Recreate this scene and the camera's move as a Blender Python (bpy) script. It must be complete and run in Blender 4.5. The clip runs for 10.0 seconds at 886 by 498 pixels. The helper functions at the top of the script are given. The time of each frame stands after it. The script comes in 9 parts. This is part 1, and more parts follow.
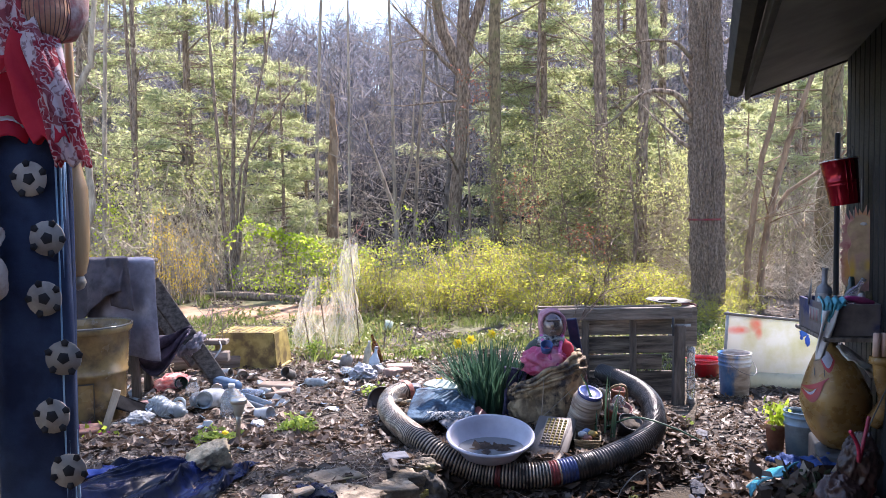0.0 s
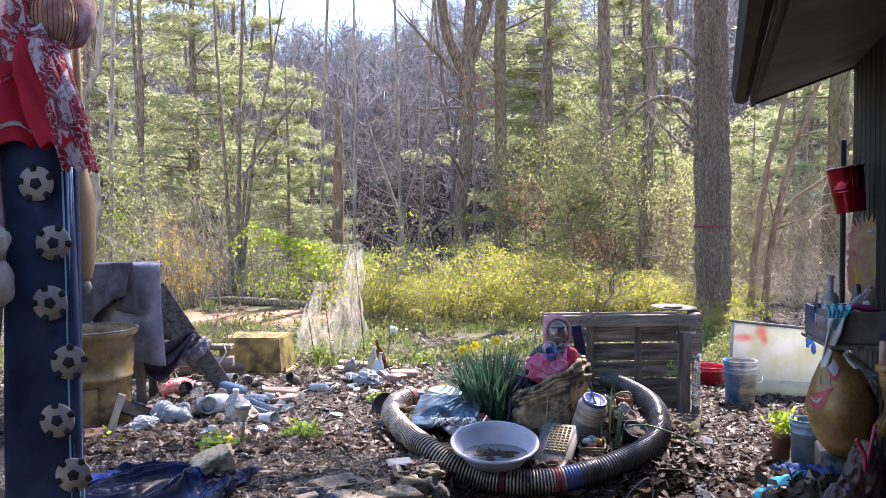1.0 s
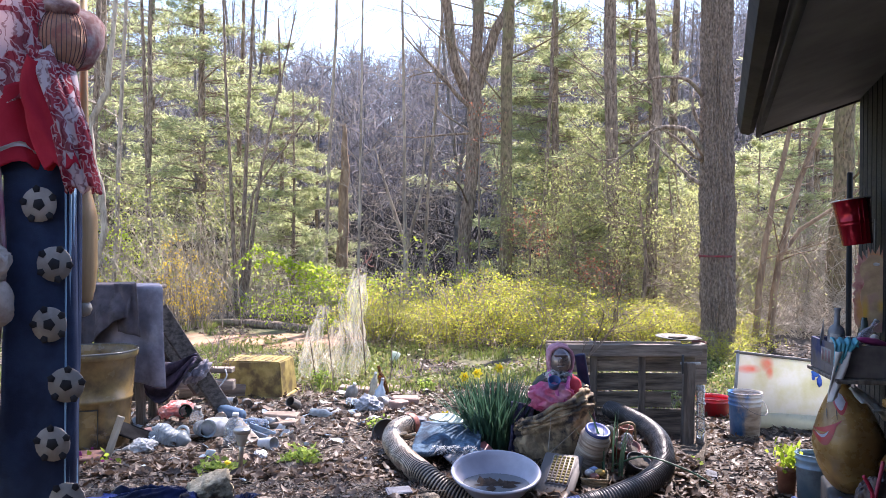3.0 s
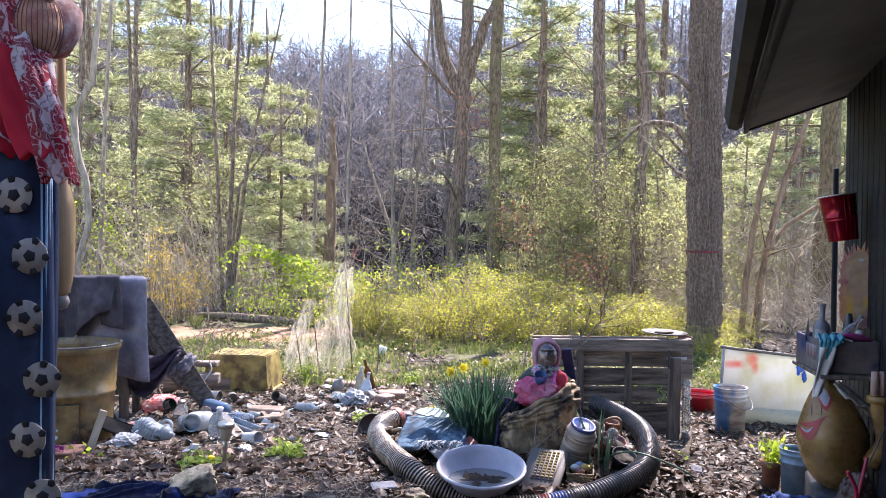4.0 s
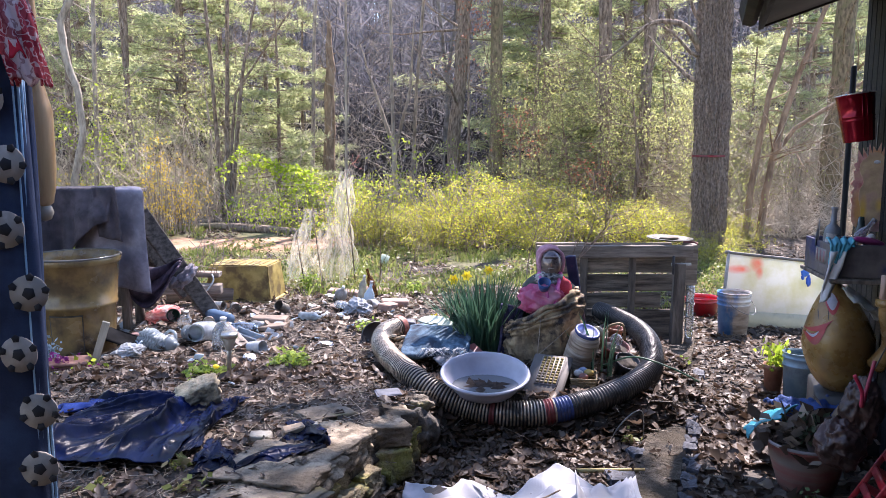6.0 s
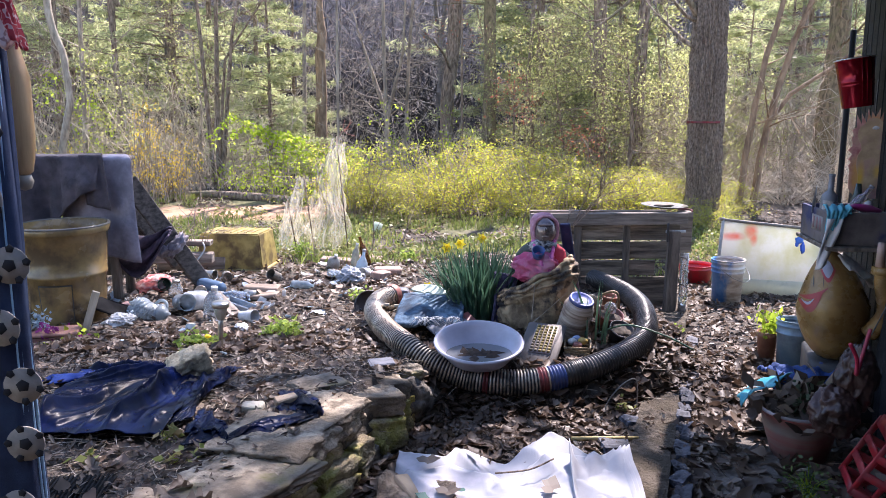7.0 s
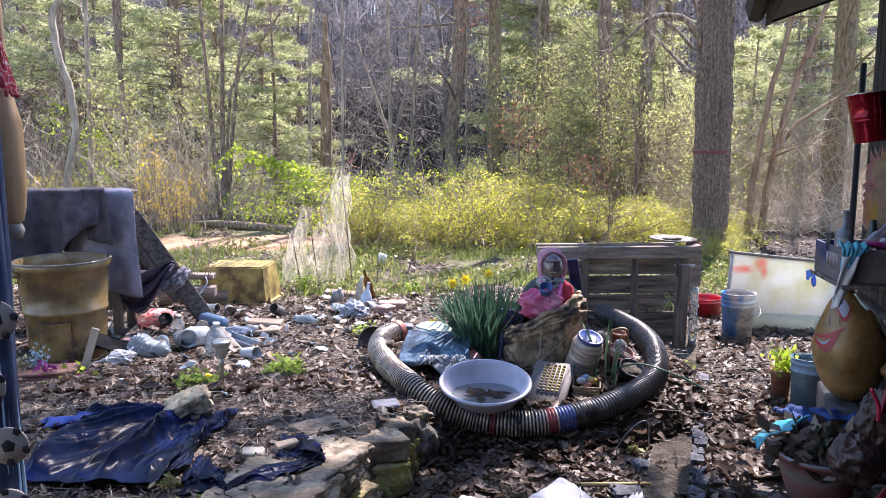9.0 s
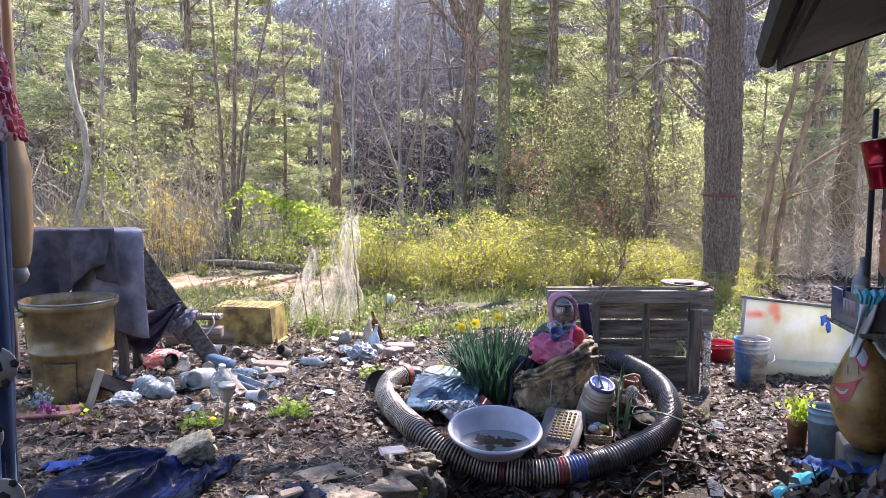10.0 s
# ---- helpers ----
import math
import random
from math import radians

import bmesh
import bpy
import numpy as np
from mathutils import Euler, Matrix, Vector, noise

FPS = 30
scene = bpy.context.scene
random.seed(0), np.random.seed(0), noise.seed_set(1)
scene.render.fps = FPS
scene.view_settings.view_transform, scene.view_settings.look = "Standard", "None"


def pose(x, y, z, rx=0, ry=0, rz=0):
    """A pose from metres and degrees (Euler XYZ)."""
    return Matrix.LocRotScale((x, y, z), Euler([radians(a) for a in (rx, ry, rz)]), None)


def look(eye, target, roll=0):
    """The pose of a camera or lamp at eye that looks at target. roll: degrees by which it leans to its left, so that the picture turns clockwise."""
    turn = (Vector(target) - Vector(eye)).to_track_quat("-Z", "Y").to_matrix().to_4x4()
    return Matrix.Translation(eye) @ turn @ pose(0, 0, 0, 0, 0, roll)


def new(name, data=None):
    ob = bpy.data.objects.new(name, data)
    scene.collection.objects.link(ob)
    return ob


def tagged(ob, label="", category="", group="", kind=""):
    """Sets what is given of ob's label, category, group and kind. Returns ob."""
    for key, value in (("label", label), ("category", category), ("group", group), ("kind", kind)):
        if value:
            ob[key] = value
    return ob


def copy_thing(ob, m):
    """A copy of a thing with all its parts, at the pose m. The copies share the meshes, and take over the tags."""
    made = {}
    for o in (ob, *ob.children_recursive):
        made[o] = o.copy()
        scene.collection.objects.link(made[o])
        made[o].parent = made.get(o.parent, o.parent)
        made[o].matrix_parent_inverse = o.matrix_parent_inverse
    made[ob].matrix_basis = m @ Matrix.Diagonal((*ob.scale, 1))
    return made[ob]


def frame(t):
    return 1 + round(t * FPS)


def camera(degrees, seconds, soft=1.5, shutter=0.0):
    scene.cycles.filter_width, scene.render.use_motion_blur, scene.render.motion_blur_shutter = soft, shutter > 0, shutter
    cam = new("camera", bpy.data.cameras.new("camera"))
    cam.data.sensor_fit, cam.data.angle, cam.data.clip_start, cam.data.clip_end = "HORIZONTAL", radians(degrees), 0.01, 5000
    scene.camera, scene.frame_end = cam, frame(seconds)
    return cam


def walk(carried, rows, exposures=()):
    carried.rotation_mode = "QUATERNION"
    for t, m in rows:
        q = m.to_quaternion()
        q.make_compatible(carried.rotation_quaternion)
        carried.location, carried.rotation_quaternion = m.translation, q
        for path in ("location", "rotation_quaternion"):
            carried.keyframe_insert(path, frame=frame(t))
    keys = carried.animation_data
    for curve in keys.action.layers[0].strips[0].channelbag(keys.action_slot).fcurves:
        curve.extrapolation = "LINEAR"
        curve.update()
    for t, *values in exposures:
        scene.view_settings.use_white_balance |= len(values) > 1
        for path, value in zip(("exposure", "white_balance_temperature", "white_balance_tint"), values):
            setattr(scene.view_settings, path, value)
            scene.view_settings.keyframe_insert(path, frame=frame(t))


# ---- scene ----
cam = camera(60.5, 10.0, soft=0.7)
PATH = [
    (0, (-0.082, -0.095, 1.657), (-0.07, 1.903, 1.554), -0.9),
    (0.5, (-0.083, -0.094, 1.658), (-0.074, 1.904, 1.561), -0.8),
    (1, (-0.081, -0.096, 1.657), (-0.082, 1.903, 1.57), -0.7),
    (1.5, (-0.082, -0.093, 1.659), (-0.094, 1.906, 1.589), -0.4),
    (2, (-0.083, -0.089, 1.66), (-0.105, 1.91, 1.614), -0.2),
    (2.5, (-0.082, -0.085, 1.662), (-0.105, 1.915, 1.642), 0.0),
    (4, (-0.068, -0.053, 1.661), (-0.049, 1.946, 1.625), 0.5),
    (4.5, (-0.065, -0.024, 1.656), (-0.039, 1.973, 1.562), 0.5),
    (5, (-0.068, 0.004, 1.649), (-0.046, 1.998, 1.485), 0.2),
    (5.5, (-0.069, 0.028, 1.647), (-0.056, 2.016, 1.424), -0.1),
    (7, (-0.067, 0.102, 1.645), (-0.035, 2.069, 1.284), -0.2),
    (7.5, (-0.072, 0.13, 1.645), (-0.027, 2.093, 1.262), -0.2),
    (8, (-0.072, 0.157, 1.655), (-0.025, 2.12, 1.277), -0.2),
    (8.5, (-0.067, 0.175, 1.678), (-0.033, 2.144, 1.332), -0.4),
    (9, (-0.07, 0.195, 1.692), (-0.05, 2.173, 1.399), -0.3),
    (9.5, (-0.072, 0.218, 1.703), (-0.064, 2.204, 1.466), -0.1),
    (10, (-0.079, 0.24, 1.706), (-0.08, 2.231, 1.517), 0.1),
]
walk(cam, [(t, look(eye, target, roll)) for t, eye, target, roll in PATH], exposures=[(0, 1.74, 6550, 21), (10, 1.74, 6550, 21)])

# ---- light ----
SUN_AZ, SUN_EL = 28.0, 54.0
world = bpy.data.worlds.new("world")
scene.world = world
world.use_nodes = True
wn = world.node_tree
sky = wn.nodes.new("ShaderNodeTexSky")
sky.sky_type = "NISHITA"
sky.sun_disc = False
sky.sun_elevation, sky.sun_rotation = radians(SUN_EL), radians(SUN_AZ)
sky.air_density, sky.dust_density, sky.ozone_density = 1.15, 0.25, 2.0
wn.nodes["Background"].inputs["Strength"].default_value = 0.13
wn.links.new(sky.outputs[0], wn.nodes["Background"].inputs["Color"])
sun = new("sun", bpy.data.lights.new("sun", "SUN"))
sun.data.energy, sun.data.angle, sun.data.color = 5.0, radians(0.6), (1.0, 0.945, 0.925)
SUNWAY = Vector((math.sin(radians(SUN_AZ)) * math.cos(radians(SUN_EL)), math.cos(radians(SUN_AZ)) * math.cos(radians(SUN_EL)), math.sin(radians(SUN_EL))))
sun.matrix_world = look(SUNWAY * 60, (0, 0, 0))


# ---- materials ----
def shader(name):
    m = bpy.data.materials.new(name)
    m.use_nodes = True
    t = m.node_tree
    return m, t, t.nodes["Principled BSDF"], t.nodes["Material Output"]


def noise_of(t, scale, detail=5.0, stretch=(1, 1, 1), rough=0.6, coords="Object"):
    co = t.nodes.new("ShaderNodeTexCoord")
    mp = t.nodes.new("ShaderNodeMapping")
    mp.inputs["Scale"].default_value = stretch
    n = t.nodes.new("ShaderNodeTexNoise")
    n.inputs["Scale"].default_value, n.inputs["Detail"].default_value, n.inputs["Roughness"].default_value = scale, detail, rough
    t.links.new(co.outputs[coords], mp.inputs[0])
    t.links.new(mp.outputs[0], n.inputs["Vector"])
    return n.outputs["Fac"]


def ramp(t, fac, stops):
    r = t.nodes.new("ShaderNodeValToRGB")
    e = r.color_ramp.elements
    while len(e) < len(stops):
        e.new(0.5)
    for k, (at, c) in zip(e, stops):
        k.position, k.color = at, (*c, 1)
    t.links.new(fac, r.inputs[0])
    return r.outputs[0]


def mixed(t, fac, a, b, kind="MIX"):
    n = t.nodes.new("ShaderNodeMix")
    n.data_type, n.blend_type = "RGBA", kind
    for k, v in ((0, fac), (6, a), (7, b)):
        if isinstance(v, (int, float)):
            n.inputs[k].default_value = v
        elif isinstance(v, tuple):
            n.inputs[k].default_value = (*v, 1)
        else:
            t.links.new(v, n.inputs[k])
    return n.outputs[2]


def surf(name, c1, c2, scale=6.0, rough=0.7, metal=0.0, bump=0.2, bscale=60.0, spot=None, sscale=1.5, scut=0.55, stretch=(1, 1, 1), trans=0.0, vary=0.0, coat=0.0, spec=0.5, depth=0.01):
    """A plain two-tone surface with grain, larger stains and fine relief."""
    m, t, b, out = shader(name)
    col = ramp(t, noise_of(t, scale, stretch=stretch), [(0.38, c1), (0.62, c2)])
    if spot:
        col = mixed(t, ramp(t, noise_of(t, sscale, 6.0), [(scut - 0.06, (0, 0, 0)), (scut + 0.08, (1, 1, 1))]), col, spot)
    if vary:
        info = t.nodes.new("ShaderNodeObjectInfo")
        k = t.nodes.new("ShaderNodeMapRange")
        k.inputs["To Min"].default_value, k.inputs["To Max"].default_value = 1 - vary, 1 + vary
        t.links.new(info.outputs["Random"], k.inputs[0])
        col = mixed(t, 1.0, col, k.outputs[0], "MULTIPLY")
    t.links.new(col, b.inputs["Base Color"])
    b.inputs["Metallic"].default_value = metal
    rr = t.nodes.new("ShaderNodeMapRange")
    rr.inputs["To Min"].default_value, rr.inputs["To Max"].default_value = max(0.03, rough - 0.12), min(1.0, rough + 0.12)
    t.links.new(noise_of(t, scale * 2.3), rr.inputs[0])
    t.links.new(rr.outputs[0], b.inputs["Roughness"])
    b.inputs["Coat Weight"].default_value = coat
    b.inputs["Specular IOR Level"].default_value = spec
    if bump:
        bp = t.nodes.new("ShaderNodeBump")
        bp.inputs["Strength"].default_value, bp.inputs["Distance"].default_value = bump, depth
        t.links.new(noise_of(t, bscale, 6.0, stretch), bp.inputs["Height"])
        t.links.new(bp.outputs[0], b.inputs["Normal"])
    if trans:
        tr, mx = t.nodes.new("ShaderNodeBsdfTranslucent"), t.nodes.new("ShaderNodeMixShader")
        mx.inputs[0].default_value = trans
        t.links.new(col, tr.inputs[0])
        t.links.new(b.outputs[0], mx.inputs[1])
        t.links.new(tr.outputs[0], mx.inputs[2])
        t.links.new(mx.outputs[0], out.inputs[0])
    return m


def leafy(name, colours, trans=0.5, rough=0.5, gloss=0.3):
    """Leaves: each island takes its own tint; thin, so light comes through."""
    m, t, b, out = shader(name)
    geo = t.nodes.new("ShaderNodeNewGeometry")
    n = len(colours)
    col = ramp(t, geo.outputs["Random Per Island"], [((i + 0.5) / n, c) for i, c in enumerate(colours)])
    t.links.new(col, b.inputs["Base Color"])
    b.inputs["Roughness"].default_value = rough
    b.inputs["Specular IOR Level"].default_value = gloss
    tr, mx = t.nodes.new("ShaderNodeBsdfTranslucent"), t.nodes.new("ShaderNodeMixShader")
    mx.inputs[0].default_value = trans
    t.links.new(col, tr.inputs[0])
    t.links.new(b.outputs[0], mx.inputs[1])
    t.links.new(tr.outputs[0], mx.inputs[2])
    t.links.new(mx.outputs[0], out.inputs[0])
    return m


BARK = surf("bark", (0.12, 0.083, 0.06), (0.37, 0.28, 0.21), 9.0, 0.9, bump=1.0, bscale=14.0, depth=0.03, stretch=(3, 3, 0.8), spot=(0.19, 0.17, 0.11), sscale=1.2, scut=0.6)
BARK_BIG = surf("furrowed_bark", (0.125, 0.09, 0.068), (0.33, 0.25, 0.195), 26.0, 0.9, bump=1.0, bscale=34.0, depth=0.02, stretch=(1.6, 1.6, 0.8))
BARK_PALE = surf("pale_bark", (0.2, 0.165, 0.13), (0.46, 0.39, 0.31), 6.0, 0.85, bump=0.5, bscale=14.0, stretch=(2, 2, 0.6))
BARK_BROWN = surf("brown_sapling_bark", (0.17, 0.108, 0.068), (0.36, 0.245, 0.155), 6.0, 0.8, bump=0.3, bscale=14.0, stretch=(2, 2, 0.6))
BARK_MOSS = surf("mossy_bark", (0.1, 0.075, 0.045), (0.27, 0.205, 0.12), 12.0, 0.9, bump=0.9, bscale=14.0, stretch=(2, 2, 0.7), spot=(0.18, 0.16, 0.075), sscale=6.0, scut=0.56)
TWIG = surf("twig", (0.16, 0.125, 0.1), (0.36, 0.29, 0.24), 4.0, 0.85, bump=0.0)
TWIG_GREY = surf("grey_twig", (0.11, 0.1, 0.1), (0.28, 0.255, 0.245), 3.0, 0.9, bump=0.0)
PINE = leafy("pine_needles", [(0.29, 0.34, 0.16), (0.4, 0.44, 0.215), (0.54, 0.56, 0.29), (0.6, 0.61, 0.34), (0.32, 0.37, 0.19), (0.48, 0.51, 0.27)], 0.64, 0.55, 0.25)
CANE = surf("pale_cane", (0.26, 0.22, 0.165), (0.54, 0.47, 0.37), 3.0, 0.8, bump=0.0)
SPRING = leafy("spring_leaves", [(0.36, 0.39, 0.14), (0.45, 0.46, 0.18), (0.5, 0.49, 0.22), (0.31, 0.34, 0.13), (0.42, 0.44, 0.17)], 0.66, 0.6, 0.12)
FORSYTHIA = leafy("forsythia_leaves", [(0.56, 0.57, 0.08), (0.43, 0.52, 0.09), (0.72, 0.65, 0.08), (0.34, 0.43, 0.07), (0.44, 0.3, 0.12), (0.56, 0.58, 0.1)], 0.7, 0.6, 0.12)
GREEN = leafy("bright_green_leaves", [(0.4, 0.52, 0.06), (0.54, 0.64, 0.09), (0.3, 0.42, 0.05)], 0.68, 0.55, 0.15)
WEED = leafy("weed_leaves", [(0.2, 0.29, 0.06), (0.34, 0.45, 0.09), (0.46, 0.55, 0.14), (0.13, 0.2, 0.05)], 0.55, 0.5, 0.2)
COVER = leafy("ground_cover_leaves", [(0.2, 0.24, 0.07), (0.32, 0.33, 0.12), (0.14, 0.18, 0.06), (0.3, 0.24, 0.12)], 0.45)
YELLOW = leafy("yellow_blossom", [(0.7, 0.5, 0.06), (0.74, 0.55, 0.1), (0.56, 0.42, 0.08)], 0.5)
RUSTY = leafy("rusty_leaves", [(0.4, 0.14, 0.08), (0.48, 0.2, 0.12), (0.34, 0.13, 0.09)], 0.5)
LITTER = leafy("fallen_leaves", [(0.039, 0.024, 0.017), (0.095, 0.06, 0.039), (0.146, 0.103, 0.074), (0.056, 0.035, 0.025), (0.224, 0.168, 0.129), (0.047, 0.032, 0.024), (0.327, 0.262, 0.206), (0.086, 0.052, 0.034), (0.069, 0.046, 0.034), (0.172, 0.12, 0.086)], 0.3, 0.5, 0.4)
GRASS = leafy("grass", [(0.13, 0.19, 0.04), (0.25, 0.3, 0.08), (0.32, 0.31, 0.13), (0.18, 0.23, 0.06)], 0.55)
STRAP = leafy("daffodil_leaves", [(0.03, 0.08, 0.05), (0.055, 0.125, 0.075), (0.1, 0.18, 0.115), (0.04, 0.1, 0.06)], 0.3, 0.35, 0.5)
PETAL = leafy("daffodil_petal", [(0.88, 0.76, 0.08), (0.88, 0.72, 0.05)], 0.4)
GREY_WOOD = surf("weathered_wood", (0.15, 0.12, 0.097), (0.36, 0.295, 0.245), 5.0, 0.85, bump=0.5, bscale=22.0, stretch=(0.6, 5, 5), vary=0.25)
DARK_WOOD = surf("dark_wet_wood", (0.075, 0.06, 0.05), (0.21, 0.17, 0.14), 6.0, 0.8, bump=0.5, bscale=22.0, stretch=(4, 4, 0.6), vary=0.2)
BOARD = surf("dark_weathered_board", (0.075, 0.06, 0.047), (0.3, 0.243, 0.19), 6.0, 0.85, bump=0.6, bscale=24.0, stretch=(0.5, 5, 5), vary=0.25)
SIDING = surf("black_painted_siding", (0.009, 0.01, 0.012), (0.018, 0.019, 0.022), 4.0, 0.6, spec=0.2, bump=0.25, bscale=40.0, stretch=(6, 6, 0.4), vary=0.2)
SOFFIT = surf("dark_brown_soffit_paint", (0.03, 0.026, 0.024), (0.058, 0.05, 0.044), 2.5, 0.7, bump=0.1, bscale=60.0)
FASCIA = surf("dark_painted_fascia", (0.022, 0.02, 0.018), (0.042, 0.037, 0.033), 4.0, 0.75, bump=0.15, spec=0.2)
CONCRETE = surf("worn_concrete", (0.05, 0.042, 0.034), (0.165, 0.138, 0.11), 14.0, 0.95, bump=1.0, bscale=50.0, depth=0.02, spec=0.1, spot=(0.08, 0.066, 0.05), sscale=6.0, scut=0.52)
MOSSY = surf("moss_covered_rock", (0.2, 0.165, 0.11), (0.46, 0.38, 0.25), 12.0, 0.95, bump=1.0, bscale=30.0, depth=0.03, spec=0.1, spot=(0.3, 0.28, 0.085), sscale=4.5, scut=0.53, vary=0.2)
LEDGE = surf("tan_ledge_rock", (0.12, 0.098, 0.075), (0.38, 0.315, 0.235), 16.0, 0.95, bump=0.9, bscale=26.0, depth=0.02, spec=0.1, spot=(0.1, 0.082, 0.062), sscale=4.0, scut=0.55, vary=0.15)
ROCK = surf("mossy_rock", (0.06, 0.052, 0.043), (0.23, 0.2, 0.16), 11.0, 0.95, bump=1.0, bscale=22.0, depth=0.03, spec=0.15, spot=(0.19, 0.165, 0.05), sscale=5.0, scut=0.6, vary=0.2)
STONE = surf("grey_stone", (0.27, 0.245, 0.2), (0.5, 0.455, 0.38), 9.0, 0.8, bump=0.6, bscale=40.0, spot=(0.3, 0.29, 0.2), sscale=6.0)
PLASTIC = {}


def plastic(name, c, rough=0.4, dirt=0.25, trans=0.0):
    """A plastic of one colour with grime in patches."""
    if name not in PLASTIC:
        d = tuple(v * 0.55 + 0.03 for v in c)
        PLASTIC[name] = surf(name, tuple(v * 0.88 for v in c), c, 12.0, rough, bump=0.05, bscale=90.0, spot=d if dirt else None, sscale=7.0, scut=0.72 - dirt, trans=trans)
    return PLASTIC[name]


def clear(name, tint, rough=0.08):
    m, t, b, out = shader(name)
    b.inputs["Base Color"].default_value = (*tint, 1)
    b.inputs["Transmission Weight"].default_value = 0.75
    b.inputs["Roughness"].default_value = rough
    b.inputs["IOR"].default_value = 1.35
    return m


# ---- mesh helpers ----
class Soup:
    """Vertices and faces gathered for one mesh."""

    def __init__(self):
        self.v, self.f, self.m = [], [], []

    def tube(self, pts, rads, n=6, mi=0, cap=True):
        pts = [Vector(p) for p in pts]
        side = None
        rings = []
        for i, p in enumerate(pts):
            d = (pts[min(i + 1, len(pts) - 1)] - pts[max(i - 1, 0)]).normalized()
            if side is None:
                side = d.orthogonal().normalized()
            side = (side - d * side.dot(d)).normalized()
            up = d.cross(side)
            base = len(self.v)
            r = rads[i]
            for k in range(n):
                a = 2 * math.pi * k / n
                self.v.append(tuple(p + side * (r * math.cos(a)) + up * (r * math.sin(a))))
            rings.append(base)
        for a, b in zip(rings, rings[1:]):
            for k in range(n):
                self.f.append((a + k, a + (k + 1) % n, b + (k + 1) % n, b + k))
                self.m.append(mi)
        if cap and n > 3:
            self.f.append(tuple(rings[0] + k for k in reversed(range(n))))
            self.f.append(tuple(rings[-1] + k for k in range(n)))
            self.m += [mi, mi]
        return self

    def lathe(self, profile, n=24, at=None, mi=0, close=False):
        """Profile of (radius, height) turned round z, then moved by the matrix at."""
        at = at or Matrix()
        base = len(self.v)
        for r, z in profile:
            for k in range(n):
                a = 2 * math.pi * k / n
                self.v.append(tuple(at @ Vector((r * math.cos(a), r * math.sin(a), z))))
        m = len(profile)
        for i in range(m if close else m - 1):
            j = (i + 1) % m
            for k in range(n):
                l = (k + 1) % n
                self.f.append((base + i * n + k, base + i * n + l, base + j * n + l, base + j * n + k))
                self.m.append(mi)
        if not close:
            for i, rev in ((0, True), (m - 1, False)):
                ks = range(n)
                self.f.append(tuple(base + i * n + k for k in (reversed(ks) if rev else ks)))
                self.m.append(mi)
        return self

    def grid(self, fn, nu, nv, mi=0):
        """fn(u, v) gives a point, u and v from 0 to 1."""
        base = len(self.v)
        for i in range(nu + 1):
            for j in range(nv + 1):
                self.v.append(tuple(fn(i / nu, j / nv)))
        for i in range(nu):
            for j in range(nv):
                a = base + i * (nv + 1) + j
                self.f.append((a, a + nv + 1, a + nv + 2, a + 1))
                self.m.append(mi)
        return self

    def box(self, sx, sy, sz, at=None, bevel=0.006, mi=0, wobble=0.0, rng=random):
        """A bevelled box centred on its matrix."""
        at = at or Matrix()
        bm = bmesh.new()
        bmesh.ops.create_cube(bm, size=1)
        for v in bm.verts:
            v.co = Vector((v.co.x * sx, v.co.y * sy, v.co.z * sz)) + Vector([rng.uniform(-wobble, wobble) for _ in range(3)])
        if bevel:
            bmesh.ops.bevel(bm, geom=list(bm.edges), offset=min(bevel, sx * 0.4, sy * 0.4, sz * 0.4), segments=1, affect="EDGES")
        base = len(self.v)
        bm.verts.index_update()
        self.v += [tuple(at @ v.co) for v in bm.verts]
        for f in bm.faces:
            self.f.append(tuple(base + v.index for v in f.verts))
            self.m.append(mi)
        bm.free()
        return self

    def blob(self, rx, ry, rz, at=None, rough=0.15, freq=2.0, seed=0.0, sub=3, mi=0, flat=0.0):
        """A lump with an uneven skin."""
        at = at or Matrix()
        bm = bmesh.new()
        bmesh.ops.create_icosphere(bm, subdivisions=sub, radius=1)
        base = len(self.v)
        bm.verts.index_update()
        for v in bm.verts:
            c = v.co.normalized()
            k = 1 + rough * noise.fractal(c * freq + Vector((seed, seed * 1.7, 3)), 1.0, 2.0, 3)
            c = Vector((c.x * rx, c.y * ry, c.z * rz)) * k
            if flat and c.z < -rz * flat:
                c.z = -rz * flat
            self.v.append(tuple(at @ c))
        for f in bm.faces:
            self.f.append(tuple(base + v.index for v in f.verts))
            self.m.append(mi)
        bm.free()
        return self

    def crumple(self, rx, ry, rz, at=None, seed=0.0, deep=0.4, sub=5, mi=0):
        """Thin plastic scrunched into facets and sharp ridges."""
        at = at or Matrix()
        bm = bmesh.new()
        bmesh.ops.create_icosphere(bm, subdivisions=sub, radius=1)
        base = len(self.v)
        bm.verts.index_update()
        off = Vector((seed, seed * 1.7, 3.0))
        for v in bm.verts:
            c = v.co.normalized()
            k = 1 + 0.5 * deep * noise.noise(c * 1.4 + off)
            for f, a in ((1.9, 1.0), (4.2, 0.5), (9.0, 0.2)):
                k += deep * a * (0.3 - abs(noise.noise(c * f + off * f)))
            c = Vector((c.x * rx, c.y * ry, c.z * rz)) * k
            self.v.append(tuple(at @ c))
        for f in bm.faces:
            self.f.append(tuple(base + v.index for v in f.verts))
            self.m.append(mi)
        bm.free()
        return self

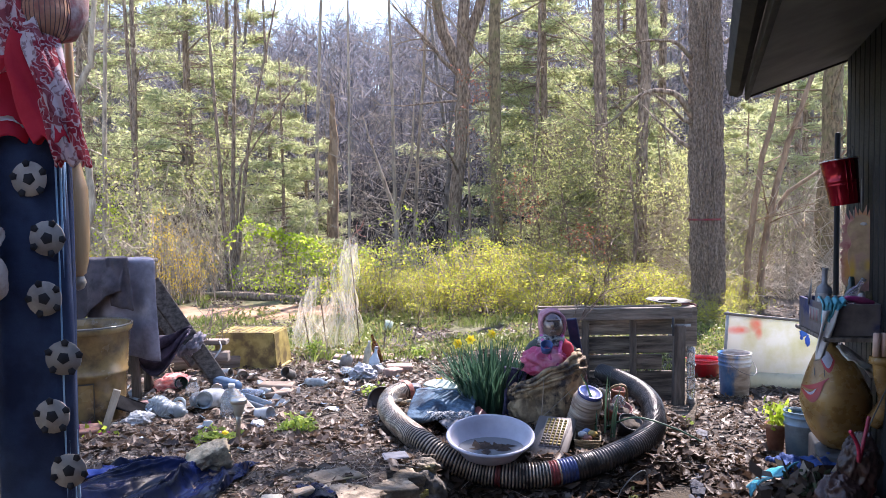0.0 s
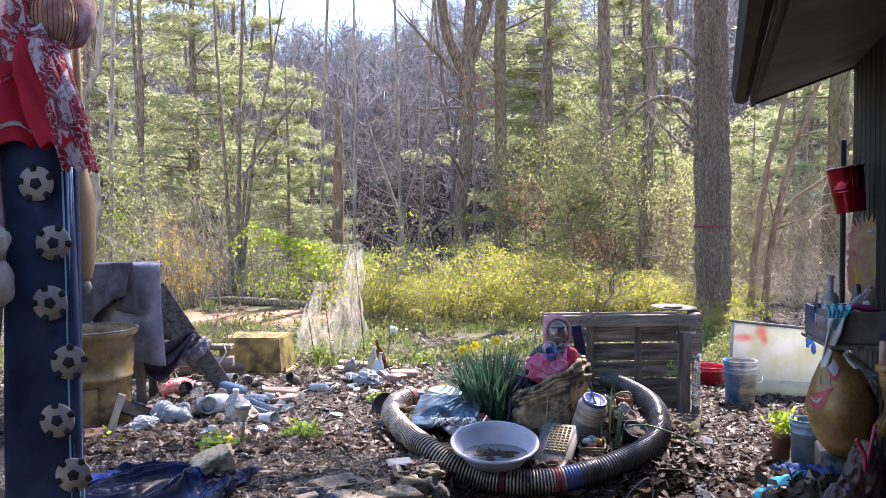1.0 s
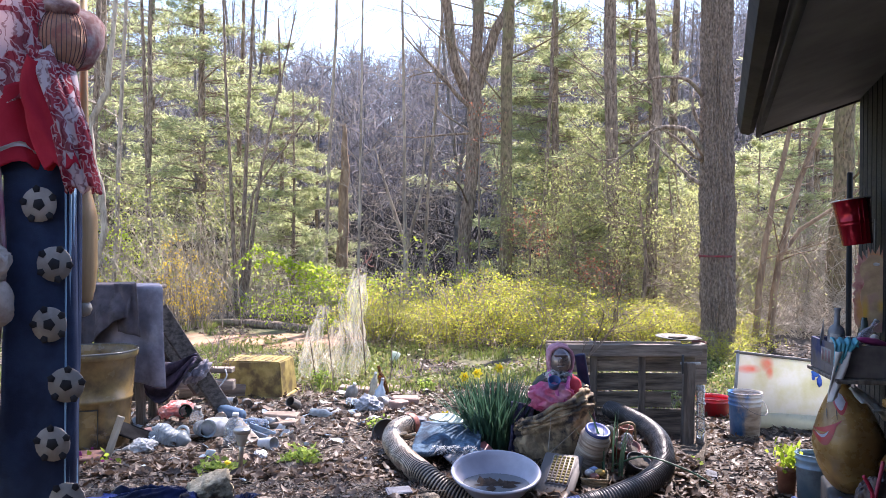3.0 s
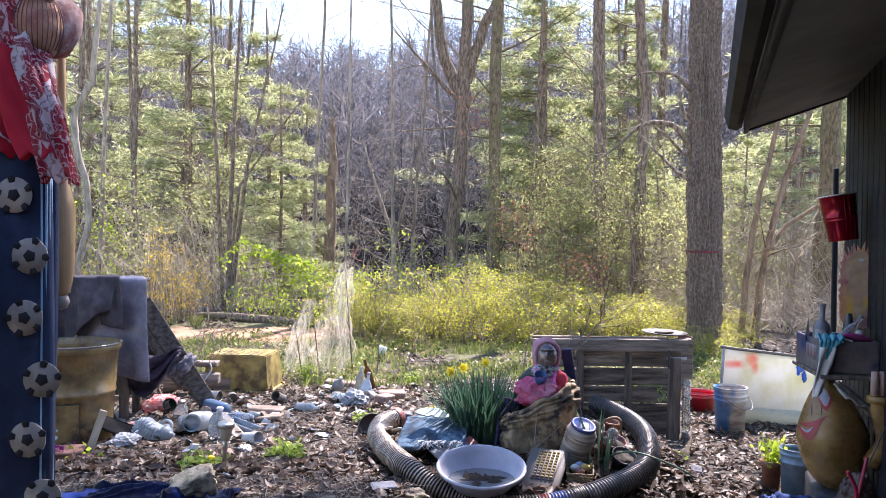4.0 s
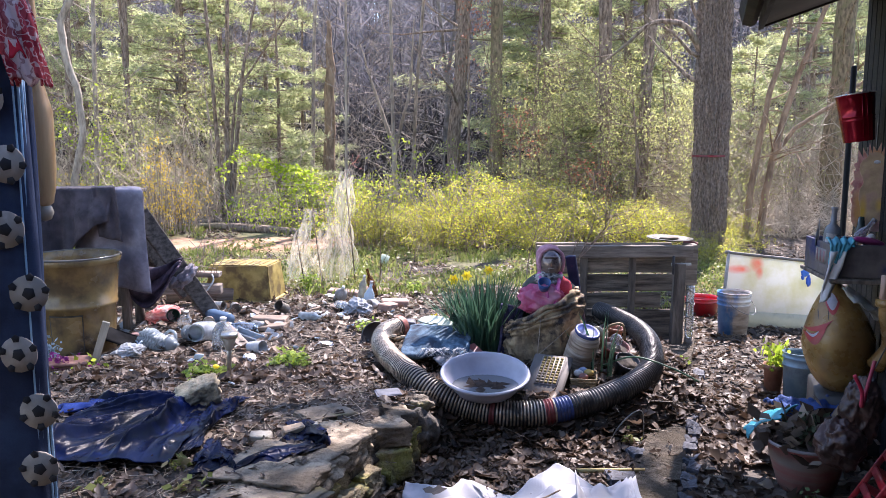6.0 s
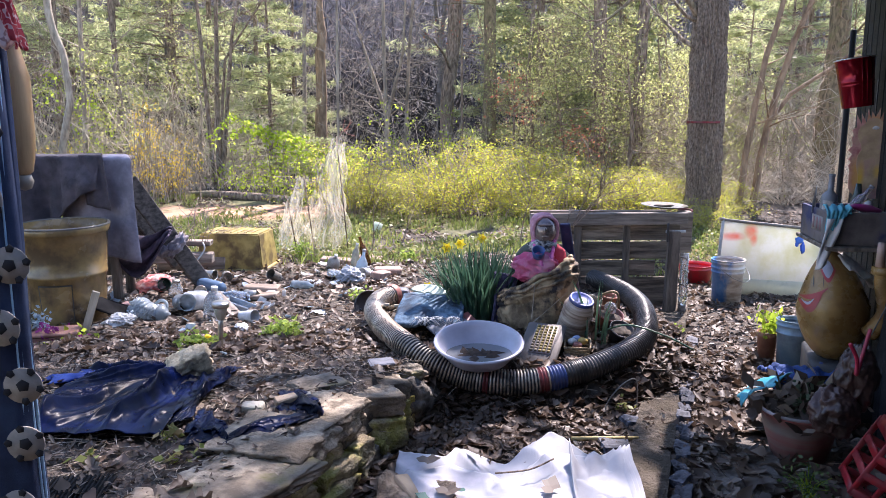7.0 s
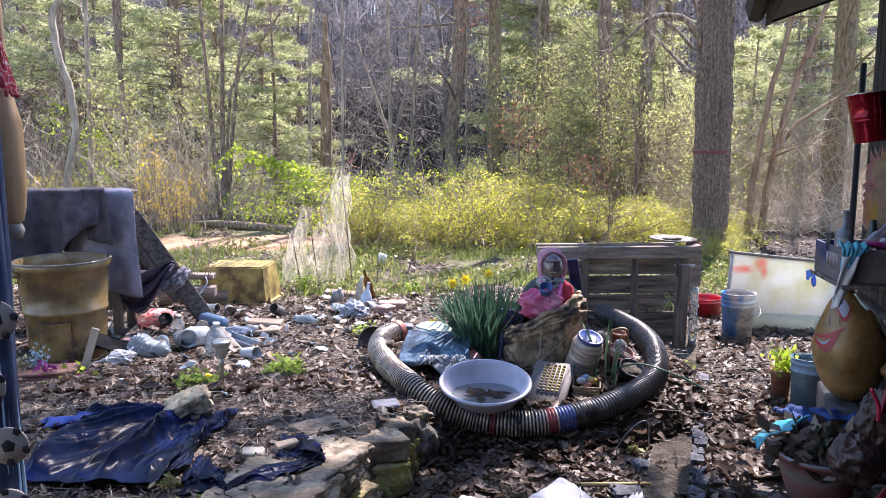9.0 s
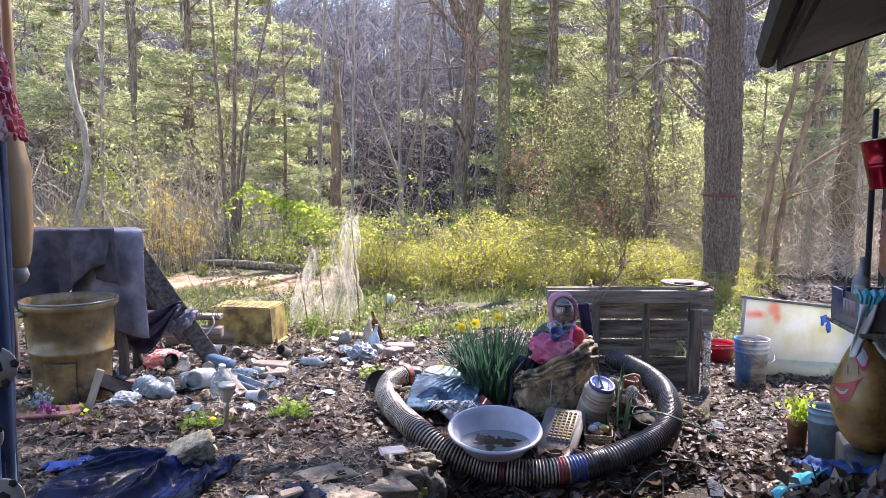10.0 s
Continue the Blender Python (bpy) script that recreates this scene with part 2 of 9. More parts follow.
    def mesh(self, name, mats, smooth=True):
        me = bpy.data.meshes.new(name)
        me.from_pydata(self.v, [], self.f)
        for m in mats if isinstance(mats, (list, tuple)) else [mats]:
            me.materials.append(m)
        me.polygons.foreach_set("material_index", self.m)
        me.polygons.foreach_set("use_smooth", [smooth] * len(self.f))
        me.update()
        return me


def part(name, soup, mats, parent=None, label="", smooth=True):
    ob = new(name, soup.mesh(name, mats, smooth))
    if parent:
        ob.parent = parent
    if label:
        ob["label"] = label
    return ob


def thing(name, label, category, at=None, group="", kind=""):
    """An empty at the base of a thing made of parts."""
    ob = tagged(new(name), label, category, group, kind)
    ob.empty_display_size = 0.05
    if at is not None:
        ob.matrix_basis = at
    return ob


def solo(name, soup, mats, label, category, at=None, group="", kind="", smooth=True):
    """A thing of one mesh."""
    ob = tagged(part(name, soup, mats, smooth=smooth), label, category, group, kind)
    if at is not None:
        ob.matrix_basis = at
    return ob


def quads(name, pts, mats):
    """Many loose four-cornered leaves, from an array (n, 4, 3)."""
    n = len(pts)
    me = bpy.data.meshes.new(name)
    me.vertices.add(4 * n)
    me.vertices.foreach_set("co", np.asarray(pts, np.float32).ravel())
    me.loops.add(4 * n)
    me.loops.foreach_set("vertex_index", np.arange(4 * n, dtype=np.int32))
    me.polygons.add(n)
    me.polygons.foreach_set("loop_start", np.arange(0, 4 * n, 4, dtype=np.int32))
    me.update(calc_edges=True)
    me.materials.append(mats)
    return me


def leaves_at(rng, centres, length, width, droop=0.0, spread=1.0):
    """Diamond leaves of random turn round their centres."""
    c = np.asarray(centres, float)
    n = len(c)
    d = rng.normal(size=(n, 3)) * (1, 1, spread) + (0, 0, -droop)
    d /= np.linalg.norm(d, axis=1, keepdims=True)
    w = np.cross(d, rng.normal(size=(n, 3)))
    w /= np.linalg.norm(w, axis=1, keepdims=True)
    s = rng.uniform(0.6, 1.3, (n, 1))
    L, W = d * length * s, w * width * s
    return np.stack([c, c + L * 0.45 + W * 0.5, c + L, c + L * 0.45 - W * 0.5], 1)


def catmull(pts, per):
    pts = [Vector(p) for p in pts]
    out = []
    for i in range(len(pts) - 1):
        a, b, c, d = pts[max(i - 1, 0)], pts[i], pts[i + 1], pts[min(i + 2, len(pts) - 1)]
        for k in range(per):
            t = k / per
            out.append(0.5 * (2 * b + (c - a) * t + (2 * a - 5 * b + 4 * c - d) * t * t + (3 * b - a - 3 * c + d) * t ** 3))
    out.append(pts[-1])
    return out


def sstep(a, b, x):
    t = min(1.0, max(0.0, (x - a) / (b - a)))
    return t * t * (3 - 2 * t)


def ground_z(x, y):
    """Height of the ground: low walk, raised terrace, planted mound, lawn and the wooded hill."""
    q, p = 0.94 * x - 0.342 * y, 0.342 * x + 0.94 * y
    z = 0.16 * sstep(7.0, 13.0, y)
    terrace = (0.33 - 0.13 * sstep(3.3, 5.0, y)) * (1 - 0.6 * sstep(6.8, 8.6, y))
    w = 0.05 + 0.8 * sstep(3.2, 4.7, p)
    z = max(z, terrace * (1 - sstep(-1.62, -1.62 + w, q)))
    r = math.hypot((x - 0.5) / 1.2, (y - 5.0) / (1.15 if y < 5 else 1.5))
    mound = 0.04 + 0.15 * sstep(4.02, 4.28, y) + 0.07 * sstep(4.28, 4.8, y)
    z = max(z, mound * (1 - sstep(0.8, 1.02, r)))
    hill = sstep(34, 110, y + 0.12 * abs(x + 16)) * (17 + 5 * sstep(0, 60, abs(x + 16)))
    return z + hill - 0.35 * sstep(14, 24, y) * (1 - sstep(30, 40, y))


H = pose(0, 0, 0, 0, 0, -20)


def on(x, y, dz=0.0, rx=0, ry=0, rz=0):
    """A pose standing on the ground."""
    return pose(x, y, ground_z(x, y) + dz, rx, ry, rz)


# ---- ground ----
def spaced(lo, hi, fine_lo, fine_hi, step):
    out = list(np.arange(fine_lo, fine_hi, step))
    s, v = step, fine_hi
    while v < hi:
        out.append(v)
        s *= 1.12
        v += s
    out.append(hi)
    s, v = step, fine_lo
    while v > lo:
        s *= 1.12
        v -= s
        out.insert(0, max(v, lo))
    return out


def build_ground():
    xs, ys = spaced(-400, 400, -4.0, 4.2, 0.05), spaced(-60, 700, 1.8, 8.5, 0.05)
    g = Soup()
    for x in xs:
        for y in ys:
            k = 0.02 * noise.fractal(Vector((x * 1.7, y * 1.7, 0)), 1.0, 2.0, 4) if abs(x) < 30 and y < 40 else 0.0
            g.v.append((x, y, ground_z(x, y) + k))
    m = len(ys)
    for i in range(len(xs) - 1):
        for j in range(m - 1):
            a = i * m + j
            g.f.append((a, a + m, a + m + 1, a + 1))
            g.m.append(0)
    mt, t, b, out = shader("earth_and_litter")
    soil = ramp(t, noise_of(t, 22.0, 8.0), [(0.3, (0.024, 0.018, 0.014)), (0.5, (0.052, 0.04, 0.031)), (0.72, (0.118, 0.092, 0.07))])
    # soil of the wooded hill, its colour darkened to hold the forest shade
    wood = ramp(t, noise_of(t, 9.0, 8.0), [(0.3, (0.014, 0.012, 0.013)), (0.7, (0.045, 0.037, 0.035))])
    turf = ramp(t, noise_of(t, 14.0, 8.0), [(0.3, (0.09, 0.1, 0.035)), (0.7, (0.21, 0.2, 0.085))])
    clay = (0.46, 0.26, 0.16)
    geo = t.nodes.new("ShaderNodeNewGeometry")
    sep = t.nodes.new("ShaderNodeSeparateXYZ")
    t.links.new(geo.outputs["Position"], sep.inputs[0])

    def band(sock, a, b2, c, d):
        up, dn, mu = (t.nodes.new(k) for k in ("ShaderNodeMapRange", "ShaderNodeMapRange", "ShaderNodeMath"))
        up.inputs["From Min"].default_value, up.inputs["From Max"].default_value = a, b2
        dn.inputs["From Min"].default_value, dn.inputs["From Max"].default_value = d, c
        mu.operation = "MULTIPLY"
        t.links.new(sock, up.inputs[0])
        t.links.new(sock, dn.inputs[0])
        t.links.new(up.outputs[0], mu.inputs[0])
        t.links.new(dn.outputs[0], mu.inputs[1])
        return mu.outputs[0]

    def times(a, b2):
        mu = t.nodes.new("ShaderNodeMath")
        mu.operation = "MULTIPLY"
        t.links.new(a, mu.inputs[0])
        t.links.new(b2, mu.inputs[1])
        return mu.outputs[0]

    patch = ramp(t, noise_of(t, 0.9, 5.0), [(0.42, (0, 0, 0)), (0.56, (1, 1, 1))])
    lawn = times(times(band(sep.outputs[1], 6.6, 8.2, 12.0, 14.0), band(sep.outputs[0], -900, -800, 3.7, 4.4)), patch)
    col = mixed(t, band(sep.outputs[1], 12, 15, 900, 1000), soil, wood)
    col = mixed(t, lawn, col, turf)
    clayband = times(times(band(sep.outputs[1], 10.6, 11.2, 11.9, 12.4), band(sep.outputs[0], -5.0, -4.2, -1.2, -0.6)), ramp(t, noise_of(t, 2.2, 5.0), [(0.36, (0, 0, 0)), (0.5, (1, 1, 1))]))
    col = mixed(t, clayband, col, clay)
    trod = times(times(band(sep.outputs[1], 0.5, 1.0, 3.2, 3.9), band(sep.outputs[0], 0.95, 1.25, 2.6, 2.9)), ramp(t, noise_of(t, 4.0, 6.0), [(0.35, (0.3, 0.3, 0.3)), (0.55, (1, 1, 1))]))
    col = mixed(t, trod, col, ramp(t, noise_of(t, 30.0, 8.0), [(0.3, (0.12, 0.105, 0.09)), (0.7, (0.25, 0.222, 0.195))]))
    t.links.new(col, b.inputs["Base Color"])
    b.inputs["Roughness"].default_value = 0.9
    bp = t.nodes.new("ShaderNodeBump")
    bp.inputs["Strength"].default_value, bp.inputs["Distance"].default_value = 0.6, 0.02
    t.links.new(noise_of(t, 45.0, 8.0), bp.inputs["Height"])
    t.links.new(bp.outputs[0], b.inputs["Normal"])
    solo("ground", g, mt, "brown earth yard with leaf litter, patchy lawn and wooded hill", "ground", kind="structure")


build_ground()


# ---- house beside the walk ----
EAVE_Q, EAVE_P, EAVE_Z, WALL_Q, PITCH = 0.184, 5.60, 2.41, 0.785, math.atan(0.33)


def build_house():
    wall = thing("wall_house", "black vertical board siding of a house wall", "wall", H, kind="structure")
    part("backing", Soup().box(0.12, EAVE_P + 3.4, 3.0, pose(WALL_Q + 0.085, (EAVE_P - 3.4) / 2 - 0.02, 1.35), 0), surf("shadowed_groove_black", (0.004, 0.004, 0.005), (0.008, 0.008, 0.009), 5, 0.8), wall)
    w = 0.155
    b = Soup().box(0.022, w - 0.02, 2.75, bevel=0.005)
    me = b.mesh("siding_board", SIDING, False)
    for k in range(27):
        ob = new("siding_board", me)
        ob.parent = wall
        ob.matrix_basis = pose(WALL_Q + 0.011, EAVE_P - 0.03 - w * (k + 0.5), 1.3)
    solo("corner_post", Soup().box(0.032, 0.05, 2.16, bevel=0.008), SIDING, "black square corner post standing against the siding", "post", H @ pose(WALL_Q - 0.04, EAVE_P + 0.075, 1.06))
    rise = math.tan(PITCH)
    roof = thing("roof_eave", "dark overhanging eave with sloped soffit, fascia and gutter", "roof", H, kind="structure")
    over = WALL_Q - EAVE_Q

    def slab(q0, q1, p0, p1, dz0, dz1):
        s = Soup()
        for p in (p0, p1):
            for q in (q0, q1):
                z = EAVE_Z + (q - EAVE_Q) * rise
                s.v += [(q, p, z + dz0), (q, p, z + dz1)]
        s.f = [(0, 1, 3, 2), (4, 6, 7, 5), (0, 4, 5, 1), (2, 3, 7, 6), (0, 2, 6, 4), (1, 5, 7, 3)]
        s.m = [0] * 6
        return s

    part("soffit", slab(EAVE_Q, WALL_Q + 3.0, -3.0, EAVE_P - 0.03, 0.0, 0.02), SOFFIT, roof)
    part("roof_deck", slab(EAVE_Q - 0.03, WALL_Q + 3.0, -3.0, EAVE_P + 0.03, 0.12, 0.16), FASCIA, roof)
    part("rake_board", slab(EAVE_Q - 0.02, WALL_Q + 3.0, EAVE_P - 0.03, EAVE_P, -0.012, 0.13), FASCIA, roof)
    part("fascia_board", slab(EAVE_Q - 0.03, EAVE_Q, -3.0, EAVE_P, -0.02, 0.13), FASCIA, roof)
    gut = Soup()
    prof = [(-0.04, 0.12), (-0.04, 0.03), (-0.075, 0.012), (-0.13, 0.03), (-0.155, 0.12), (-0.15, 0.12), (-0.125, 0.035), (-0.075, 0.02), (-0.046, 0.035), (-0.046, 0.12)]
    for p in (-3.0, EAVE_P + 0.12):
        gut.v += [(EAVE_Q + a, p, EAVE_Z + c) for a, c in prof]
    n = len(prof)
    gut.f = [(i, (i + 1) % n, n + (i + 1) % n, n + i) for i in range(n)] + [tuple(n + i for i in (0, 1, 2, 3, 4))]
    gut.m = [0] * len(gut.f)
    part("gutter", gut, FASCIA, roof, "dark metal gutter", False)
    closing = surf("plain_painted_board", (0.5, 0.48, 0.45), (0.6, 0.58, 0.55), 3.0, 0.7)
    solo("ceiling", Soup().box(5.2, 3.2, 0.1, H @ pose(WALL_Q - 2.65, -2.3, 2.78), 0), closing, "plain boarded porch ceiling", "ceiling", kind="structure")
    solo("porch_beam", Soup().box(5.2, 0.09, 0.14, H @ pose(WALL_Q - 2.65, 1.46, 2.78), 0.006), closing, "plain porch beam that the clothes hang from", "beam", kind="structure")
    solo("wall_back", Soup().box(5.2, 0.12, 3.1, H @ pose(WALL_Q - 2.65, -4.0, 1.3), 0), closing, "plain porch wall", "wall", kind="structure")


build_house()


# ---- woods ----
def limb(S, rng, p, d, L, r, level, tips, sides=5, wander=0.16, lift=0.06, kids=(5, 4, 3), spread=(25, 60), thin=0.18):
    """One limb and those that grow from it."""
    n = max(2, int(4 - level) + (2 if level == 0 else 0))
    pts, rads, d = [Vector(p)], [r], Vector(d).normalized()
    for i in range(n):
        d = (d + Vector([rng.gauss(0, wander) for _ in range(3)]) + Vector((0, 0, lift))).normalized()
        pts.append(pts[-1] + d * (L / n))
        rads.append(max(r * (1 - (1 - thin) * (i + 1) / n), 0.0025))
    S.tube(pts, rads, max(3, sides - level), cap=False)
    tips.append(pts[-1])
    if level < len(kids):
        for _ in range(kids[level]):
            k = rng.uniform(0.3, 1.0) * n
            i = min(int(k), n - 1)
            q = pts[i].lerp(pts[i + 1], k - i)
            dd = (pts[i + 1] - pts[i]).normalized()
            ax = dd.orthogonal().normalized()
            ax.rotate(Matrix.Rotation(rng.uniform(0, 6.28), 3, dd))
            dd.rotate(Matrix.Rotation(radians(rng.uniform(*spread)), 3, ax))
            if level:
                tips.append(q)
            limb(S, rng, q, dd, L * rng.uniform(0.35, 0.6), max(rads[i] * 0.5, 0.004), level + 1, tips, sides, wander, lift, kids, spread, thin)


def tree(name, label, stems, bark, seed, limbs, leaves=None, limb_from=0.45, limb_len=2.2, limb_r=0.4, group="", kids=(4, 3), spread=(30, 65), lift=0.05, sides=9, leaf=(0.06, 0.035), per_tip=6, scatter=0.25, category="tree", wander=0.16, jitter=0.12):
    """A tree: stems as lists of (x, y, z, radius); limbs grow from each stem above limb_from."""
    rng = random.Random(seed)
    base = Vector(stems[0][0][:3])
    root = thing(name, label, category, Matrix.Translation(base), group)
    S, B, tips = Soup(), Soup(), []
    for stem in stems:
        pts = [Vector(p[:3]) - base for p in stem]
        fine, rad = [], []
        for i in range(len(pts) - 1):
            for k in range(4):
                u = k / 4
                w = Vector([rng.gauss(0, jitter) * stem[0][3] for _ in range(2)] + [0]) if (i or k) else Vector()
                fine.append(pts[i].lerp(pts[i + 1], u) + w)
                rad.append(stem[i][3] * (1 - u) + stem[i + 1][3] * u)
        fine.append(pts[-1])
        rad.append(stem[-1][3])
        S.tube(fine, rad, sides, cap=False)
        tips.append(fine[-1])
        for _ in range(limbs):
            k = rng.uniform(limb_from, 0.98) * (len(fine) - 1)
            i = int(k)
            a = rng.uniform(0, 6.28)
            d = Vector((math.cos(a), math.sin(a), rng.uniform(-0.05, 0.6)))
            limb(B, rng, fine[i].lerp(fine[i + 1], k - i), d, limb_len * rng.uniform(0.5, 1.2) * (1.15 - 0.5 * k / len(fine)), max(0.006, rad[i] * limb_r * rng.uniform(0.5, 1)), 1, tips, 6, wander, lift, (0, *kids), spread)
    part("trunk", S, bark, root)
    if B.v:
        tagged(part("branchwork", B, bark, root), kind="stuff")
    if leaves:
        nr = np.random.default_rng(seed)
        c = np.repeat(np.array([tuple(t) for t in tips]), per_tip, 0)
        c = c + nr.normal(0, scatter, c.shape)
        me = quads("crown", leaves_at(nr, c, leaf[0], leaf[1], 0.3), leaves)
        ob = new("crown", me)
        ob.parent = root
    return root


def pine(name, seed, height, r, low, reach, label):
    """A pine with drooping whorls of needle tufts."""
    rng = random.Random(seed)
    nr = np.random.default_rng(seed)
    root = thing(name, label, "tree", group="pines of the wood edge")
    S, cs = Soup(), []
    S.tube([(0, 0, -0.3), (rng.uniform(-0.1, 0.1), 0, height * 0.5), (0, rng.uniform(-0.1, 0.1), height)], [r, r * 0.65, 0.02], 8, cap=False)
    z = low
    while z < height - 0.4:
        k = (z - low) / (height - low)
        for _ in range(rng.choice((3, 4, 4, 5))):
            a = rng.uniform(0, 6.28)
            L = reach * (1 - 0.75 * k) * rng.uniform(0.55, 1.15)
            d = Vector((math.cos(a), math.sin(a), rng.uniform(-0.12, 0.25)))
            p0 = Vector((0, 0, z + rng.uniform(-0.15, 0.15)))
            p1, p2 = p0 + d * L * 0.55, p0 + d * L + Vector((0, 0, -0.05 * L))
            S.tube([p0, p1, p2], [0.03 * (1.2 - k), 0.018, 0.006], 4, cap=False)
            for s in range(int(7 + 7 * (1 - k))):
                u = rng.uniform(0.3, 1.0)
                q = p0.lerp(p2, u)
                side = Vector((-d.y, d.x, 0)) * rng.choice((-1, 1)) * rng.uniform(0.1, 0.42) * L * (1.1 - u * 0.6)
                e = q + side + d * rng.uniform(0, 0.2) * L
                S.tube([q, e], [0.007, 0.003], 3, cap=False)
                for w in range(4):
                    cs.append(q.lerp(e, 0.35 + 0.65 * w / 3))
        z += rng.uniform(0.3, 0.55)
    part("trunk", S, BARK, root)
    c = np.repeat(np.array([tuple(t) for t in cs]), 7, 0)
    ob = new("crown", quads("crown", leaves_at(nr, c + nr.normal(0, 0.05, c.shape), 0.16, 0.026, -0.2, 0.6), PINE))
    ob.parent = root
    return root


def place_woods():
    g = ground_z
    # the stout trunk beside the walk, with a red band
    big = tree("tree", "stout straight grey-brown tree trunk with deeply furrowed bark", [[(3.69, 10.5, -0.1, 0.18), (3.67, 10.5, 0.5, 0.16), (3.66, 10.5, 2.6, 0.16), (3.64, 10.5, 5.2, 0.17), (3.6, 10.5, 9.0, 0.18), (3.6, 10.5, 13.0, 0.05)]], BARK_BIG, 5, 4, None, 0.6, 2.0, 0.14, kids=(4, 3), sides=22, lift=0.02, jitter=0.015)
    # deep vertical furrows on the lower trunk
    F = Soup()

    def skin(u, v):
        a, z = 2 * math.pi * u, -0.1 + 5.6 * v
        r = 0.262 - 0.045 * sstep(-0.1, 0.5, z) - 0.005 * z
        c, s = math.cos(a), math.sin(a)
        w = 0.25 * noise.noise(Vector((c * 2, s * 2, z * 2.2)))
        ca, sa = math.cos(a + w * 0.5), math.sin(a + w * 0.5)
        k = abs(noise.noise(Vector((ca * 12.5, sa * 12.5, z * 1.6)))) + 0.5 * abs(noise.noise(Vector((c * 24 + 3, s * 24, z * 5.0))))
        return ((r + 0.075 * (k - 0.35)) * c - 0.009 * z, (r + 0.075 * (k - 0.35)) * s, z)

    F.grid(skin, 250, 250)
    part("furrowed_skin", F, BARK_BIG, big)
    band = Soup().tube([(-0.03, 0, 1.553), (-0.03, 0, 1.581)], [0.232, 0.232], 22, cap=False)
    part("red_band", band, plastic("red_tape", (0.2, 0.012, 0.02), 0.6), big, "thin red band tied round the trunk")
    rng = random.Random(8)
    for z0, d, L, r in ((2.55, (-1, -0.2, 0.35), 1.3, 0.035), (3.35, (-1, 0.1, 0.5), 0.9, 0.03), (2.9, (-1, -0.3, -0.05), 1.1, 0.03), (4.0, (0.8, 0, 0.4), 1.2, 0.03)):
        S = Soup()
        limb(S, rng, (-0.22 if d[0] < 0 else 0.22, 0, z0), d, L, r, 0, [], 7, 0.3, -0.02, (4, 3), (25, 70))
        part("limb", S, BARK, big)
    for pts, r in (((( -0.2, 0, 2.95), (-0.43, -0.1, 3.24), (-0.62, -0.1, 3.33), (-0.92, -0.1, 3.31), (-1.22, -0.1, 3.06), (-1.41, -0.1, 2.91), (-1.7, -0.1, 2.72)), 0.05), (((-0.2, 0, 3.75), (-0.44, -0.1, 3.96), (-0.62, -0.1, 4.02), (-1.0, -0.1, 4.0), (-1.5, -0.1, 3.8)), 0.035)):
        S = Soup().tube(catmull(pts, 5), [max(0.008, r * (1 - 0.85 * k / (5 * len(pts) - 5))) for k in range(5 * len(pts) - 4)], 7)
        for p in pts[2:]:
            limb(S, rng, p, (rng.uniform(-1, 0.2), rng.uniform(-0.5, 0.5), rng.uniform(-0.4, 0.7)), 0.9, 0.012, 0, [], 5, 0.3, -0.02, (4, 3), (25, 70))
        part("crooked_bough", S, BARK, big)
    # unseen upper crown, added to block sun from the walk and terrace
    S, rng, tips = Soup(), random.Random(88), []
    for k in range(16):
        a, z0 = 2.4 * k, 8.6 + 0.25 * k
        limb(S, rng, (-0.05, 0, z0), (0.7 * math.cos(a) - 0.4, 0.8 * math.sin(a) - 0.3, 0.3), 3.4 - 0.1 * k, 0.07, 0, tips, 6, 0.16, 0.03, (8, 4), (25, 60))
    part("unseen_shade_boughs", S, BARK, big)
    nr = np.random.default_rng(88)
    c = np.array([tuple(t) for t in tips])
    # leaves kept and multiplied only where their shade is needed below
    c = c[(c[:, 0] < 0.5) & (c[:, 1] < 1.0)]
    over_tarp = (c[:, 0] < -1.0) & (c[:, 1] < 0.4)
    low = nr.uniform((-0.4, -1.4, 9.3), (0.75, -0.3, 10.4), (330, 3))
    c = np.concatenate([c, c, np.repeat(c[over_tarp], 6, 0), low])
    ob = new("crown", quads("crown", leaves_at(nr, c + nr.normal(0, 0.2, c.shape), 0.085, 0.055), SPRING))
    ob.parent = big
    # forked tree and its neighbours
    tree("tree", "tall forked bare tree with spreading upper limbs", [[(0.25, 17.6, -0.2, 0.2), (0.3, 17.6, 1.2, 0.155), (0.5, 17.6, 4.0, 0.15), (0.55, 17.6, 4.95, 0.175)], [(0.5, 17.6, 4.8, 0.15), (0.1, 17.6, 5.7, 0.13), (-0.16, 17.6, 7.4, 0.11), (-0.3, 17.6, 11, 0.05)], [(0.56, 17.6, 4.8, 0.15), (0.6, 17.5, 7.3, 0.12), (0.65, 17.5, 12, 0.05)], [(0.62, 17.6, 5.2, 0.12), (1.0, 17.6, 6.5, 0.12), (1.45, 17.6, 7.4, 0.08), (2.4, 17.6, 10, 0.04)]], BARK, 11, 5, None, 0.35, 2.6, 0.3, sides=12)
    S, rng = Soup(), random.Random(9)
    limb(S, rng, (0.4, 17.5, 4.8), (-1, -0.1, 0.75), 2.3, 0.06, 0, [], 6, 0.15, 0.03, (6, 4, 2), (20, 55))
    solo("fallen_limb", S, BARK, "bare crooked limb leaning off the forked tree", "branch")
